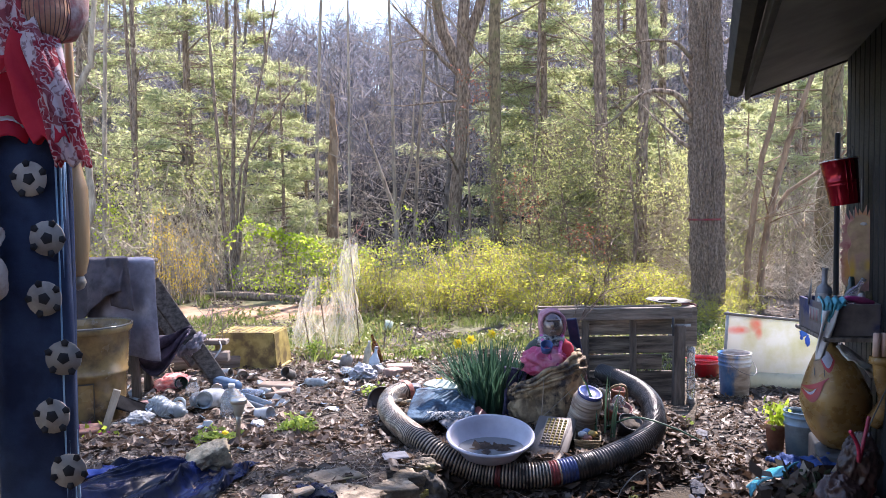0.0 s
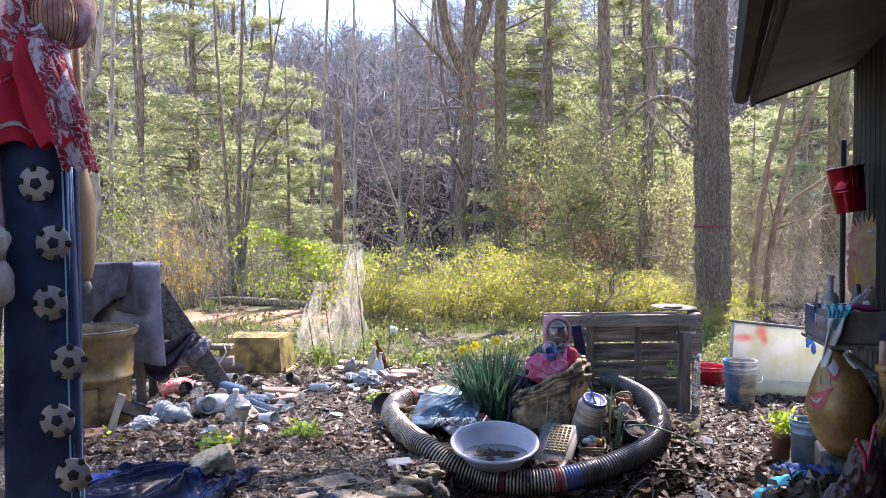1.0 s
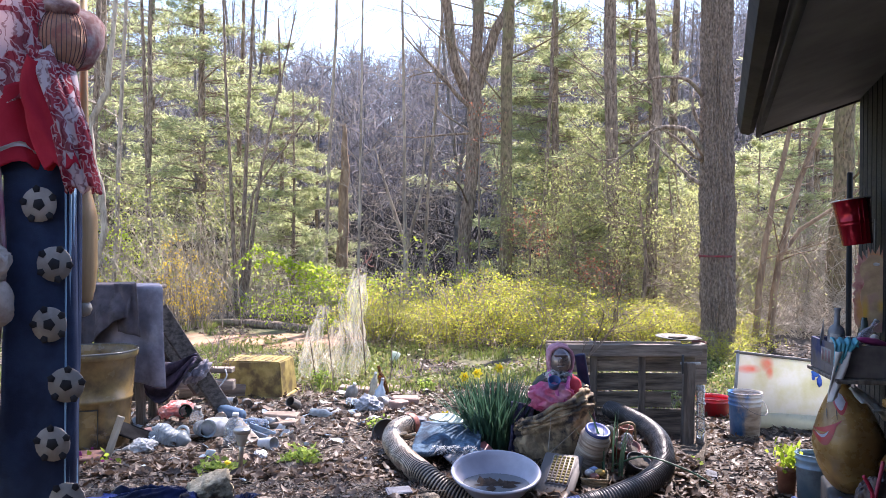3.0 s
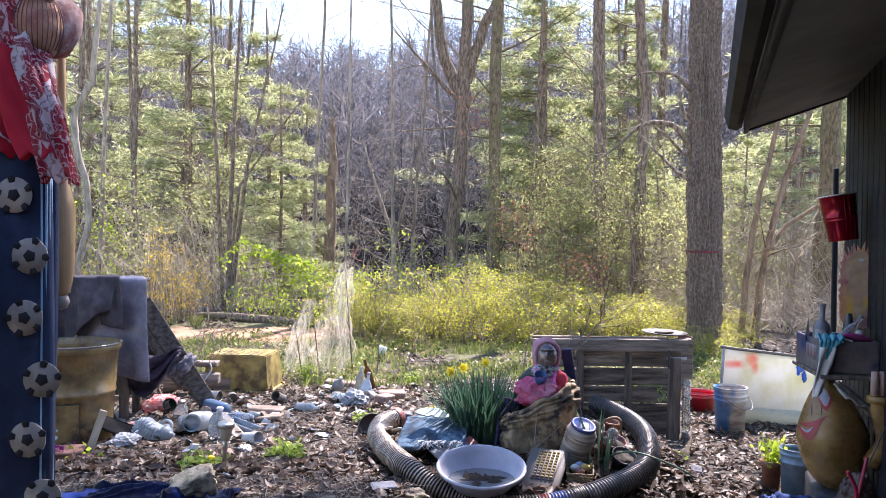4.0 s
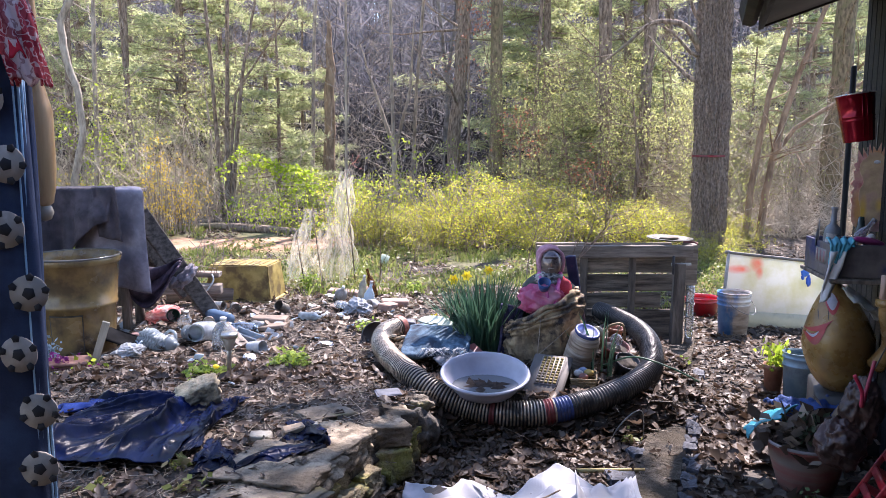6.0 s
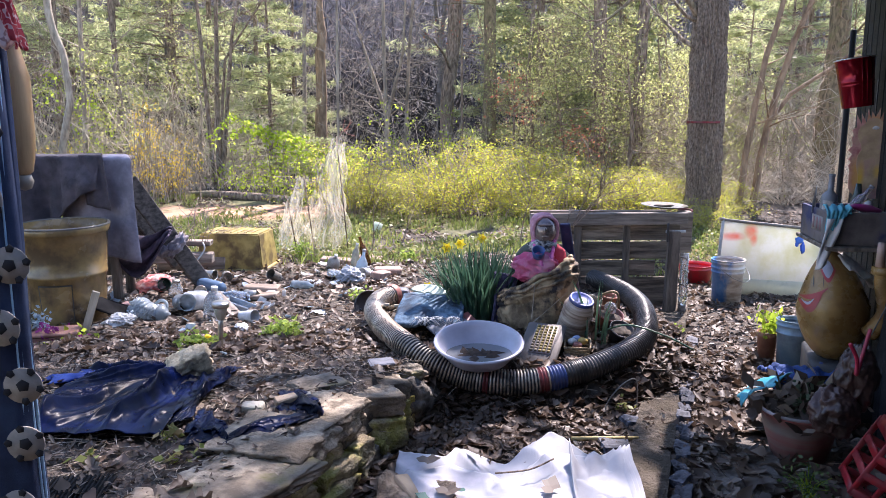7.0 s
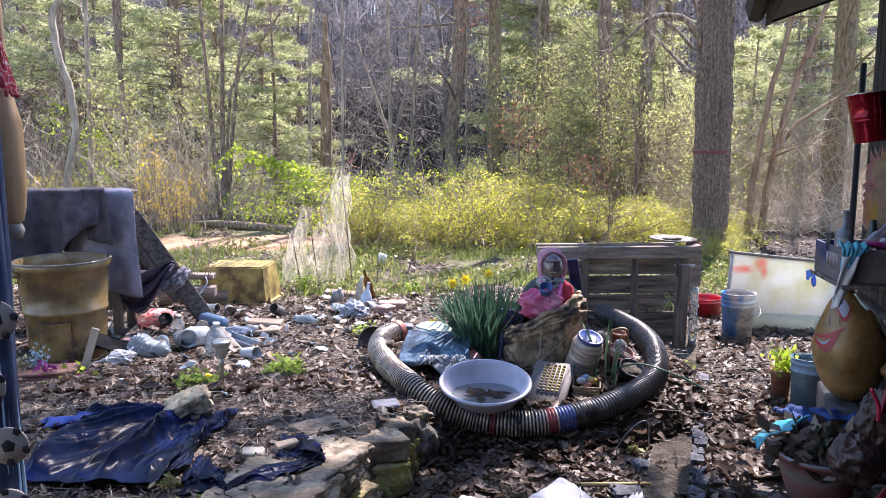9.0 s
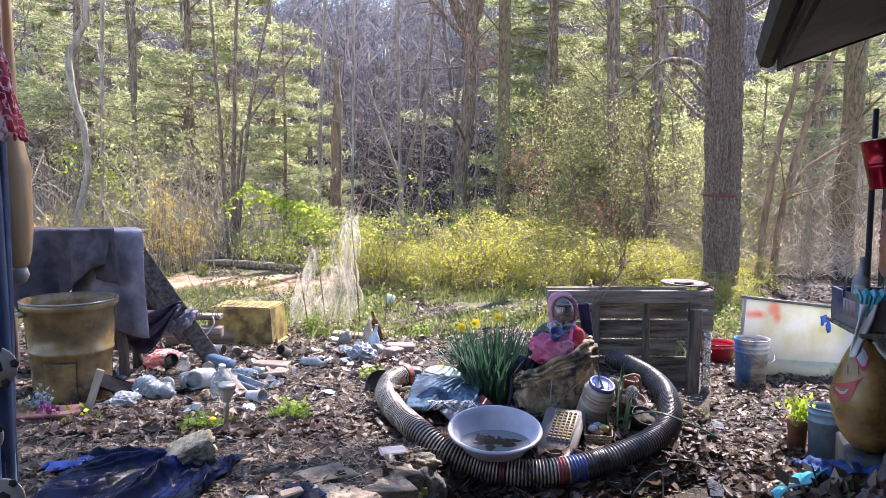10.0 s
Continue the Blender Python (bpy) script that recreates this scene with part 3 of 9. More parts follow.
    tall = tree("tree", "straight lichen-grey trunk of a tall tree", [[(1.09, 15.2, -0.2, 0.16), (1.1, 15.2, 3, 0.118), (1.13, 15.2, 7, 0.115), (1.2, 15.2, 12, 0.1), (1.2, 15.2, 19.5, 0.03)]], BARK_MOSS, 12, 14, None, 0.2, 2.0, 0.22, sides=12)
    # high crown out of view, added so its shadow covers the terrace
    S, rng, tips = Soup(), random.Random(89), []
    for k in range(18):
        a = 2.4 * k
        limb(S, rng, (0.1, 0, 16.4 + 0.18 * k), (math.cos(a), math.sin(a), 0.2), 2.9 - 0.08 * k, 0.05, 0, tips, 6, 0.16, 0.02, (8, 4), (25, 60))
    part("unseen_shade_boughs", S, BARK_MOSS, tall)
    nr = np.random.default_rng(89)
    c = np.repeat(np.array([tuple(t) for t in tips]), 7, 0)
    ob = new("crown", quads("crown", leaves_at(nr, c + nr.normal(0, 0.22, c.shape), 0.12, 0.08), SPRING))
    ob.parent = tall
    tree("tree", "straight brown trunk with thin side branches", [[(3.07, 14.3, -0.2, 0.16), (3.05, 14.3, 2, 0.125), (2.96, 14.3, 7, 0.11), (2.9, 14.3, 11, 0.04)]], BARK, 13, 22, None, 0.1, 1.9, 0.16, kids=(4, 3), leaf=(0.045, 0.03), per_tip=3, scatter=0.16)
    tree("tree", "brown trunk bending slightly among pale leaves", [[(3.68, 14, -0.2, 0.13), (3.7, 14, 2, 0.11), (3.79, 14, 4.3, 0.1), (3.65, 14, 6.2, 0.085), (3.6, 14, 10, 0.03)]], BARK, 14, 20, None, 0.15, 1.7, 0.2, leaf=(0.045, 0.03), per_tip=3, scatter=0.16)
    tree("tree", "slim trunk deeper in the wood", [[(5.5, 19, -0.2, 0.12), (5.6, 19, 7, 0.09), (5.6, 19, 12, 0.03)]], BARK, 15, 16, None, 0.15, 2.2, 0.2, leaf=(0.055, 0.035), per_tip=5, scatter=0.2)
    edge = tree("tree", "mossy straight trunk near the house", [[(6.62, 13, -0.2, 0.23), (6.68, 13, 2, 0.17), (6.76, 13, 5, 0.15), (6.8, 13, 10, 0.09), (6.8, 13, 15, 0.03)]], BARK_MOSS, 16, 10, None, 0.3, 2.2, 0.2, sides=14)
    # small unseen crown, added to dapple the ground right of the curb
    S, rng, tips = Soup(), random.Random(90), []
    for k in range(12):
        a = 2.4 * k
        limb(S, rng, (0.32, 0, 12.8 + 0.16 * k), (math.cos(a), math.sin(a), 0.2), 1.5 - 0.05 * k, 0.03, 0, tips, 6, 0.16, 0.02, (8, 4), (25, 60))
    part("unseen_shade_boughs", S, BARK_MOSS, edge)
    nr = np.random.default_rng(90)
    c = np.array([tuple(t) for t in tips])
    c = c[(np.abs(c[:, 0] - 0.3) < 0.9) & (c[:, 1] < 0.4)]
    ob = new("crown", quads("crown", leaves_at(nr, c + nr.normal(0, 0.16, c.shape), 0.11, 0.07), SPRING))
    ob.parent = edge
    tree("sapling", "leaning twin-stemmed sapling with smooth tan bark", [[(4.59, 11.5, -0.1, 0.055), (4.67, 11.5, 1, 0.05), (4.8, 11.5, 1.95, 0.045), (5.17, 11.5, 3.65, 0.035), (5.47, 11.5, 5.5, 0.015)], [(4.79, 11.5, -0.1, 0.06), (4.89, 11.5, 0.9, 0.055), (4.99, 11.5, 1.5, 0.052), (5.27, 11.5, 2.6, 0.045), (5.62, 11.5, 3.6, 0.035), (5.97, 11.5, 5.2, 0.015)], [(4.99, 11.5, 1.45, 0.035), (5.27, 11.5, 1.85, 0.032), (5.77, 11.4, 2.2, 0.028), (6.37, 11.3, 2.7, 0.012)]], BARK_BROWN, 17, 7, None, 0.3, 1.2, 0.3, sides=8, category="sapling")
    tree("snag", "broken dead trunk with ragged bark", [[(-2.38, 16.5, -0.2, 0.17), (-2.36, 16.5, 1.5, 0.125), (-2.33, 16.5, 3.2, 0.1), (-2.34, 16.5, 4.2, 0.04)]], BARK_BROWN, 18, 7, None, 0.5, 0.4, 0.3, kids=(2, 1), category="dead tree")
    tree("sapling", "pale sapling with a sinuous leaning stem", [[(-5.85, 12, -0.1, 0.065), (-5.72, 12, 1.15, 0.055), (-5.55, 12, 1.8, 0.052), (-5.58, 12, 2.4, 0.052), (-5.75, 12, 2.99, 0.056), (-5.78, 12, 3.5, 0.055), (-5.5, 12, 4.03, 0.05), (-5.35, 12, 5.6, 0.03)]], BARK_PALE, 19, 6, None, 0.4, 1.2, 0.3, category="sapling")
    tree("tree", "clump of slim pale stems rising together", [[(-4.25, 15, -0.1, 0.05), (-4.4, 15, 3, 0.034), (-4.57, 15, 7, 0.019)], [(-4.2, 15, -0.1, 0.056), (-4.1, 15, 3, 0.04), (-3.9, 15, 7, 0.022)], [(-4.15, 15, 0.2, 0.05), (-3.8, 15, 3, 0.031), (-3.1, 15, 6.2, 0.012)], [(-4.2, 15, 0.3, 0.037), (-3.95, 15, 2.6, 0.025), (-2.6, 15, 4.5, 0.009)]], BARK, 20, 12, None, 0.3, 1.6, 0.35, kids=(4, 3), lift=0.12)
    for x, y, r, top, seed, bark in ((-7.7, 16, 0.11, 0.25, 21, BARK), (-6.85, 17, 0.09, 0.1, 22, BARK), (-7.35, 18.5, 0.08, -0.2, 23, BARK), (-8.4, 15, 0.1, 0.1, 24, BARK), (-7.0, 12.4, 0.12, 0.0, 25, BARK), (-5.7, 20, 0.1, 0.2, 26, BARK), (-6.4, 14.2, 0.06, 0.3, 27, BARK_PALE), (-3.2, 19, 0.07, 0.3, 28, BARK_PALE), (-1.05, 17.8, 0.06, -0.1, 29, BARK_PALE), (-0.75, 18.8, 0.06, 0.5, 30, BARK_PALE), (-1.8, 14.5, 0.035, 0.1, 31, BARK_PALE), (2.0, 17, 0.07, 0.3, 32, BARK), (4.6, 17, 0.07, -0.2, 33, BARK), (7.9, 17, 0.12, 0.3, 34, BARK)):
        tree("tree", "slim bare tree at the wood edge", [[(x, y, -0.2, r * 0.85), (x + top * 0.4, y, 3, r * 0.65), (x + top, y, 7, r * 0.5), (x + top * 1.4, y, 11, 0.02)]], bark, seed, 20, None, 0.12, 2.0, 0.3, kids=(5, 4), group="slim bare trees", lift=0.08)
    # forked pale saplings in the middle
    tree("sapling", "pale bare sapling forking low in the brush", [[(-1.1, 18.7, -0.2, 0.07), (-1.1, 18.7, 1.5, 0.06), (-1.6, 18.7, 3.0, 0.03), (-1.9, 18.7, 4.0, 0.012)], [(-1.1, 18.7, 1.4, 0.05), (-0.7, 18.7, 3.0, 0.035), (-0.6, 18.7, 4.6, 0.012)]], BARK_PALE, 41, 9, None, 0.3, 1.2, 0.35, category="sapling")

    # pines
    label = "pine with drooping light-green needle sprays"
    kinds = [pine("pine_tree", 50, 10, 0.13, 1.8, 2.4, label), pine("pine_tree", 51, 11, 0.13, 2.6, 2.8, label), pine("pine_tree", 52, 7.5, 0.08, 0.7, 2.0, label)]
    spots = [(0, -6.2, 18.8, 1.0, 20), (1, -9.6, 21, 1.1, 80), (2, -5.0, 22, 1.1, 10), (1, -12.5, 24, 1.15, 200), (2, -3.6, 20.5, 0.75, 130), (2, -8.0, 24, 1.3, 50),
             (2, 2.6, 19.5, 0.95, 33), (0, 9.6, 20, 1.1, 12), (0, 12.5, 26, 1.25, 222), (1, 3.1, 22.5, 1.2, 90),
             (1, -15, 30, 1.2, 20), (0, -11, 28, 1.2, 99), (0, 15, 30, 1.2, 5), (2, 5.9, 14.6, 0.5, 77), (2, 7.2, 15.6, 0.62, 200), (0, 2.5, 18.2, 0.95, 150), (2, 4.2, 17.6, 0.98, 260), (1, 4.9, 20.0, 0.85, 310), (2, -3.3, 15.6, 0.62, 40), (2, 11.3, 18, 0.95, 260), (1, -18, 26, 1.1, 160)]
    first = set()
    for k, x, y, s, a in spots:
        m = pose(x, y, g(x, y), 0, 0, a) @ Matrix.Diagonal((s, s, s, 1))
        if k in first:
            ob = copy_thing(kinds[k], m)
            ob.scale = (s, s, s)
        else:
            first.add(k)
            kinds[k].matrix_basis = m

    # backlit young leafy trees on the house side
    for x, y, h, seed in ((1.75, 14.4, 2.3, 60), (2.4, 15.6, 3.4, 61), (2.25, 13.8, 1.9, 69), (3.0, 15.0, 3.6, 70), (4.4, 15.2, 3.0, 62), (4.9, 16.5, 3.6, 63), (3.3, 13.2, 2.6, 66), (4.4, 13.0, 1.8, 67), (6.2, 15.5, 2.8, 68)):
        tree("young_tree", "young tree with small yellow-green spring leaves lit from behind", [[(x, y, -0.1, 0.05), (x + 0.1, y, h * 0.5, 0.035), (x - 0.05, y, h, 0.01)]], BARK, seed, 22, SPRING, 0.12, 1.3, 0.4, group="young trees in spring leaf", kids=(4, 3), leaf=(0.037, 0.026), per_tip=8 if y > 16 else 6, scatter=0.12)
    # a few trees of the left edge with green mist of buds
    for x, y, h, seed in ((-4.9, 16.2, 3.4, 80), (-5.6, 14.0, 2.6, 81), (-7.0, 15.0, 2.4, 83)):
        tree("young_tree", "young tree with sparse fresh green leaves", [[(x, y, -0.1, 0.035), (x + 0.1, y, h * 0.5, 0.025), (x - 0.05, y, h, 0.008)]], BARK_PALE, seed, 16, SPRING if seed != 83 else GREEN, 0.15, 1.0, 0.4, group="young trees in spring leaf", kids=(3, 3), leaf=(0.06, 0.038), per_tip=3, scatter=0.12)
    for x, y, h, seed in ((0.55, 15.0, 4.4, 90), (1.45, 14.0, 2.1, 91), (2.5, 12.5, 1.2, 92)):
        tree("young_tree", "thin sapling holding rusty dead leaves", [[(x, y, -0.1, 0.03), (x, y, h * 0.6, 0.02), (x, y, h, 0.008)]], BARK, seed, 9, RUSTY, 0.55, 0.55, 0.4, kids=(3, 1), leaf=(0.05, 0.03), per_tip=2, scatter=0.12)

    # bare trees behind, copied
    variants = []
    for i in range(4):
        rng = random.Random(100 + i)
        h = 12 + 2 * i
        variants.append(tree("bare_tree", "grey leafless tree of the wooded slope", [[(0, 0, -0.4, 0.1), (rng.uniform(-0.3, 0.3), 0, 4, 0.075), (rng.uniform(-0.6, 0.6), 0, 8, 0.05), (0, 0, h, 0.012)]], TWIG_GREY, 100 + i, 34, None, 0.12, 2.6, 0.4, group="leafless trees of the slope", kids=(4, 3), lift=0.14, sides=6))
    rng = random.Random(7)
    used = set()
    n = 0
    while n < 105:
        y = rng.uniform(21, 62)
        x = rng.uniform(-0.62, 0.62) * y
        if abs(x + 0.16 * y) < 0.12 * y and rng.random() < 0.2:
            continue
        k = rng.randrange(4)
        m = pose(x, y, g(x, y), rng.uniform(-4, 4), rng.uniform(-4, 4), rng.uniform(0, 360))
        s = rng.uniform(0.55, 0.95)
        if -0.25 < x / y < -0.02:
            s = min(s, (1.66 + 0.235 * y - g(x, y)) / (12 + 2 * k))
        if k in used:
            ob = copy_thing(variants[k], m)
            ob.scale = (s, s, s)
        else:
            used.add(k)
            variants[k].matrix_basis = m
        n += 1

    # far woods on the slope: dark stems under crowns of fine budding twigs
    S, rng, nr, fine = Soup(), random.Random(70), np.random.default_rng(70), []
    for _ in range(1700):
        y = rng.uniform(40, 150)
        x = rng.uniform(-0.66, 0.66) * y
        h = rng.uniform(7, 13.5)
        if -0.25 < x / y < -0.02:
            h = max(2.5, min(h, (1.5 + rng.uniform(0.225, 0.262) * y - g(x, y))))
        p = Vector((x, y, g(x, y) - 0.5))
        lean = Vector((rng.gauss(0, 0.9), 0, h))
        S.tube([p, p + lean * 0.5, p + lean], [rng.uniform(0.07, 0.15), 0.06, 0.02], 3, cap=False)
        for _ in range(9):
            u = rng.uniform(0.25, 0.97)
            q = p + lean * u
            a, L = rng.uniform(0, 6.28), rng.uniform(1.2, 3.2) * (1.2 - u)
            S.tube([q, q + Vector((math.cos(a) * L, math.sin(a) * L, rng.uniform(0.5, 1.3) * L))], [0.05, 0.012], 3, cap=False)
        u, a, r = nr.uniform(0.28, 1.03, 84), nr.uniform(0, 6.28, 84), nr.uniform(0.1, 1, 84)
        w = 2.3 * (1.2 - u) * r
        fine.append(np.array(p) + u[:, None] * np.array(lean) + np.stack([w * np.cos(a), w * np.sin(a), 0.5 * w], 1))
    woods = thing("far_woods", "leafless woods covering the far slope, haze put into their grey-violet colour", "woods", kind="stuff")
    # haze put into the far colours: bark paled, twigs tinted blue-grey
    part("stem_mass", S, surf("hazed_far_bark", (0.075, 0.07, 0.08), (0.17, 0.155, 0.165), 0.4, 0.95, bump=0.0), woods)
    ob = new("twig_mass", quads("twig_mass", leaves_at(nr, np.concatenate(fine), 1.25, 0.08, -0.7), leafy("hazed_budding_twigs", [(0.15, 0.15, 0.175), (0.21, 0.2, 0.22), (0.19, 0.19, 0.22), (0.24, 0.225, 0.235), (0.16, 0.16, 0.16)], 0.45, 0.9, 0.1)))
    ob.parent = woods

    # added low brush filling the foot of the slope, coloured near-black as forest shade
    nr = np.random.default_rng(170)
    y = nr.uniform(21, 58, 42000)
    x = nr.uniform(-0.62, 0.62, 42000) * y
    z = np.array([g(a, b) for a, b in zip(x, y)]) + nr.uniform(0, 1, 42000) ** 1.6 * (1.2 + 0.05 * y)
    tagged(new("slope_shade_brush", quads("slope_shade_brush", leaves_at(nr, np.stack([x, y, z], 1), 0.7, 0.05, -0.5), leafy("shade_dark_brush", [(0.028, 0.027, 0.029), (0.052, 0.048, 0.047), (0.04, 0.04, 0.045), (0.08, 0.072, 0.067)], 0.0, 0.9, 0.1))), "added leafless brush at the foot of the slope, coloured dark as forest shade", "undergrowth", kind="stuff")

    # tangled brush of bare stems along the wood edge
    S, rng = Soup(), random.Random(71)
    for _ in range(3300):
        kind = rng.random()
        if kind < 0.27:
            x, y, h = rng.uniform(-11, -3.6), rng.uniform(13.6, 20), rng.uniform(0.6, 2.8)
        elif kind < 0.94:
            x, y, h = rng.uniform(4.1, 12), rng.uniform(12.2, 20), rng.uniform(0.7, 3.0)
        else:
            x, y, h = rng.uniform(-3, 5), rng.uniform(13.5, 19), rng.uniform(0.6, 2.0)
        z, a = g(x, y), rng.uniform(0, 6.28)
        pts = [Vector((x, y, z - 0.05))]
        d = Vector((math.cos(a) * 0.35, math.sin(a) * 0.35, 1))
        for _ in range(4):
            d += Vector((rng.gauss(0, 0.28), rng.gauss(0, 0.28), -0.12))
            pts.append(pts[-1] + d.normalized() * h / 4)
        r = rng.uniform(0.005, 0.014)
        S.tube(pts, [r, r * 0.9, r * 0.75, r * 0.5, 0.002], 3, cap=False)
        for _ in range(5):
            q = pts[rng.randrange(1, 5)]
            e = q + Vector((rng.gauss(0, 0.3), rng.gauss(0, 0.3), rng.gauss(0.15, 0.25)))
            S.tube([q, q.lerp(e, 0.5) + Vector((0, 0, rng.gauss(0, 0.05))), e], [r * 0.5, r * 0.35, 0.0015], 3, cap=False)
    solo("undergrowth", S, CANE, "tangled bare brush and canes at the wood edge", "undergrowth", kind="stuff")
    # dry tan thicket behind the twin-stemmed sapling, thrown up in sprays
    S, rng = Soup(), random.Random(171)
    for _ in range(300):
        x, y = rng.uniform(4.25, 9.0), rng.uniform(11.9, 15.0)
        z = g(x, y)
        for _ in range(rng.randint(6, 16)):
            a, L, up = rng.uniform(0, 6.28), rng.uniform(0.35, 1.3), rng.uniform(0.3, 1.5)
            d = Vector((math.cos(a), math.sin(a), up)).normalized() * L
            p = Vector((x + rng.gauss(0, 0.08), y + rng.gauss(0, 0.08), z - 0.03))
            q = p + d * 0.55 + Vector((rng.gauss(0, 0.05), rng.gauss(0, 0.05), rng.gauss(0.04, 0.04)))
            e = p + d + Vector((rng.gauss(0, 0.1), rng.gauss(0, 0.1), -0.12 * L))
            r = rng.uniform(0.004, 0.009)
            S.tube([p, q, e], [r, r * 0.75, 0.002], 3, cap=False)
            w = q.lerp(e, rng.uniform(0, 0.6))
            S.tube([w, w + Vector((rng.gauss(0, 0.16), rng.gauss(0, 0.16), rng.gauss(0.12, 0.1)))], [r * 0.5, 0.0015], 3, cap=False)
    # tan cane colour raised well above the other brush to imitate sun on it
    solo("thicket", S, surf("sunlit_tan_cane", (0.45, 0.37, 0.28), (0.76, 0.66, 0.53), 3.0, 0.8, bump=0.0), "dry tan brush thrown up in arching sprays, coloured paler as if sunlit", "undergrowth", kind="stuff")

    # hedge of yellow-green shrubs
    def shrub(seed, wide, high, leaves, label, name, arch=0.5, count=70, leaf=(0.05, 0.03), dens=60, twig=TWIG, category="shrub"):
        rng, nr = random.Random(seed), np.random.default_rng(seed)
        root = thing(name, label, category)
        S, cs = Soup(), []
        for _ in range(count):
            a, o = rng.uniform(0, 6.28), rng.uniform(0.5, 1.0)
            p = Vector((rng.gauss(0, wide * 0.25), rng.gauss(0, wide * 0.2), -0.03))
            top = Vector((p.x + math.cos(a) * wide * arch * o * 0.6, p.y + math.sin(a) * wide * arch * o * 0.6, high * rng.choice((0.35, 0.55, 0.8, 1.0, 1.25)) * rng.uniform(0.85, 1.15)))
            end = top + Vector((math.cos(a) * wide * arch * 0.7 * o, math.sin(a) * wide * arch * 0.7 * o, -high * rng.uniform(-0.15, 0.45)))
            mid = p.lerp(top, 0.5) + Vector((0, 0, high * 0.12))
            S.tube([p, mid, top, end], [0.007, 0.006, 0.004, 0.0015], 3, cap=False)
            for _ in range(dens):
                u = rng.uniform(0.2, 1) * 3
                i = min(2, int(u))
                c = [p, mid, top, end]
                cs.append(c[i].lerp(c[i + 1], u - i) + Vector([rng.gauss(0, 0.045) for _ in range(3)]))
        tagged(part("branchwork", S, twig, root), kind="stuff")
        ob = new("foliage", quads("foliage", leaves_at(nr, np.array([tuple(c) for c in cs]), leaf[0], leaf[1]), leaves))
        ob.parent = root
        return root

    text = "forsythia bush thick with yellow-green spring leaves"
    fs = [shrub(200 + i, 1.15, 0.8, FORSYTHIA, text, "forsythia_bush", 0.66, 90, (0.034, 0.021), 52) for i in range(4)]
    rng = random.Random(3)
    spots = [(-0.9, 11.2), (-0.2, 11.6), (0.4, 11.2), (1.0, 11.7), (1.6, 11.3), (2.2, 11.6), (2.7, 11.0), (3.25, 11.3), (3.6, 10.0), (0.2, 12.4), (1.3, 12.5), (2.4, 12.4), (3.3, 12.3), (-0.6, 12.4), (4.1, 11.0), (-1.2, 11.7), (0.8, 12.9), (1.9, 12.8), (-0.3, 10.8), (1.3, 10.8), (2.9, 12.0)]
    for i, (x, y) in enumerate(spots):
        s = rng.choice((0.55, 0.75, 0.9, 1.15)) * (0.76 if x > 1.9 else 1.0)
        m = pose(x, y, g(x, y), 0, 0, rng.uniform(0, 360))
        ob = fs[i] if i < 4 else copy_thing(fs[i % 4], m)
        ob.matrix_basis = m
        ob.scale = (s, s, s * (0.64 if x > 1.0 else 0.8))
        ob["group"] = "forsythia bushes in the hedge"
    for i, (x, y, w, h) in enumerate(((-2.2, 13.6, 1.2, 0.7), (-2.9, 13.7, 1.2, 0.6), (-1.55, 12.9, 1.0, 0.6), (-0.3, 13.2, 1.0, 1.1))):
        ob = shrub(220 + i, w, h, GREEN, "low arching shrub with bright green new leaves", "green_shrub", 1.05, 34, (0.05, 0.032), 30)
        ob.matrix_basis = on(x, y)
    for i, (x, y, w, h) in enumerate(((-4.75, 12.6, 0.8, 1.15), (-4.35, 12.9, 0.7, 0.95), (-6.2, 12.6, 1.0, 0.7))):
        ob = shrub(230 + i, w, h, YELLOW, "bare-stemmed shrub dotted with yellow blossom", "blossoming_shrub", 0.4, 34, (0.036, 0.026), 26)
        ob.matrix_basis = on(x, y)
    S, rng, cs = Soup(), random.Random(5), []
    for k in range(5):
        p = Vector((-3.6 + 0.3 * k, 12.9, 0.2))
        pts = [p, p + Vector((-0.1, 0, 1.0)), p + Vector((0.25, 0, 1.35 - 0.1 * k)), p + Vector((0.8, 0, 0.95 - 0.1 * k)), p + Vector((1.2, 0, 0.6))]
        S.tube(pts, [0.008, 0.007, 0.006, 0.004, 0.002], 3, cap=False)
        for _ in range(220):
            u = rng.uniform(0.8, 4)
            i = min(3, int(u))
            cs.append(tuple(pts[i].lerp(pts[i + 1], u - i) + Vector([rng.gauss(0, 0.03) for _ in range(3)])))
    arch = thing("briar", "arching green briar canes in new leaf", "shrub")
    part("branchwork", S, TWIG, arch)
    ob = new("foliage", quads("foliage", leaves_at(np.random.default_rng(5), np.array(cs), 0.06, 0.04), GREEN))
    ob.parent = arch

    log = Soup().tube(catmull([(-4.5, 13.35, 0.2), (-3.9, 13.1, 0.24), (-3.4, 12.95, 0.23), (-2.8, 12.75, 0.2), (-2.2, 12.45, 0.16)], 4), [0.05 + 0.002 * k + 0.004 * (k % 3) for k in range(17)], 12)
    solo("fallen_log", log, BARK, "fallen log lying across the lawn edge", "log")


place_woods()


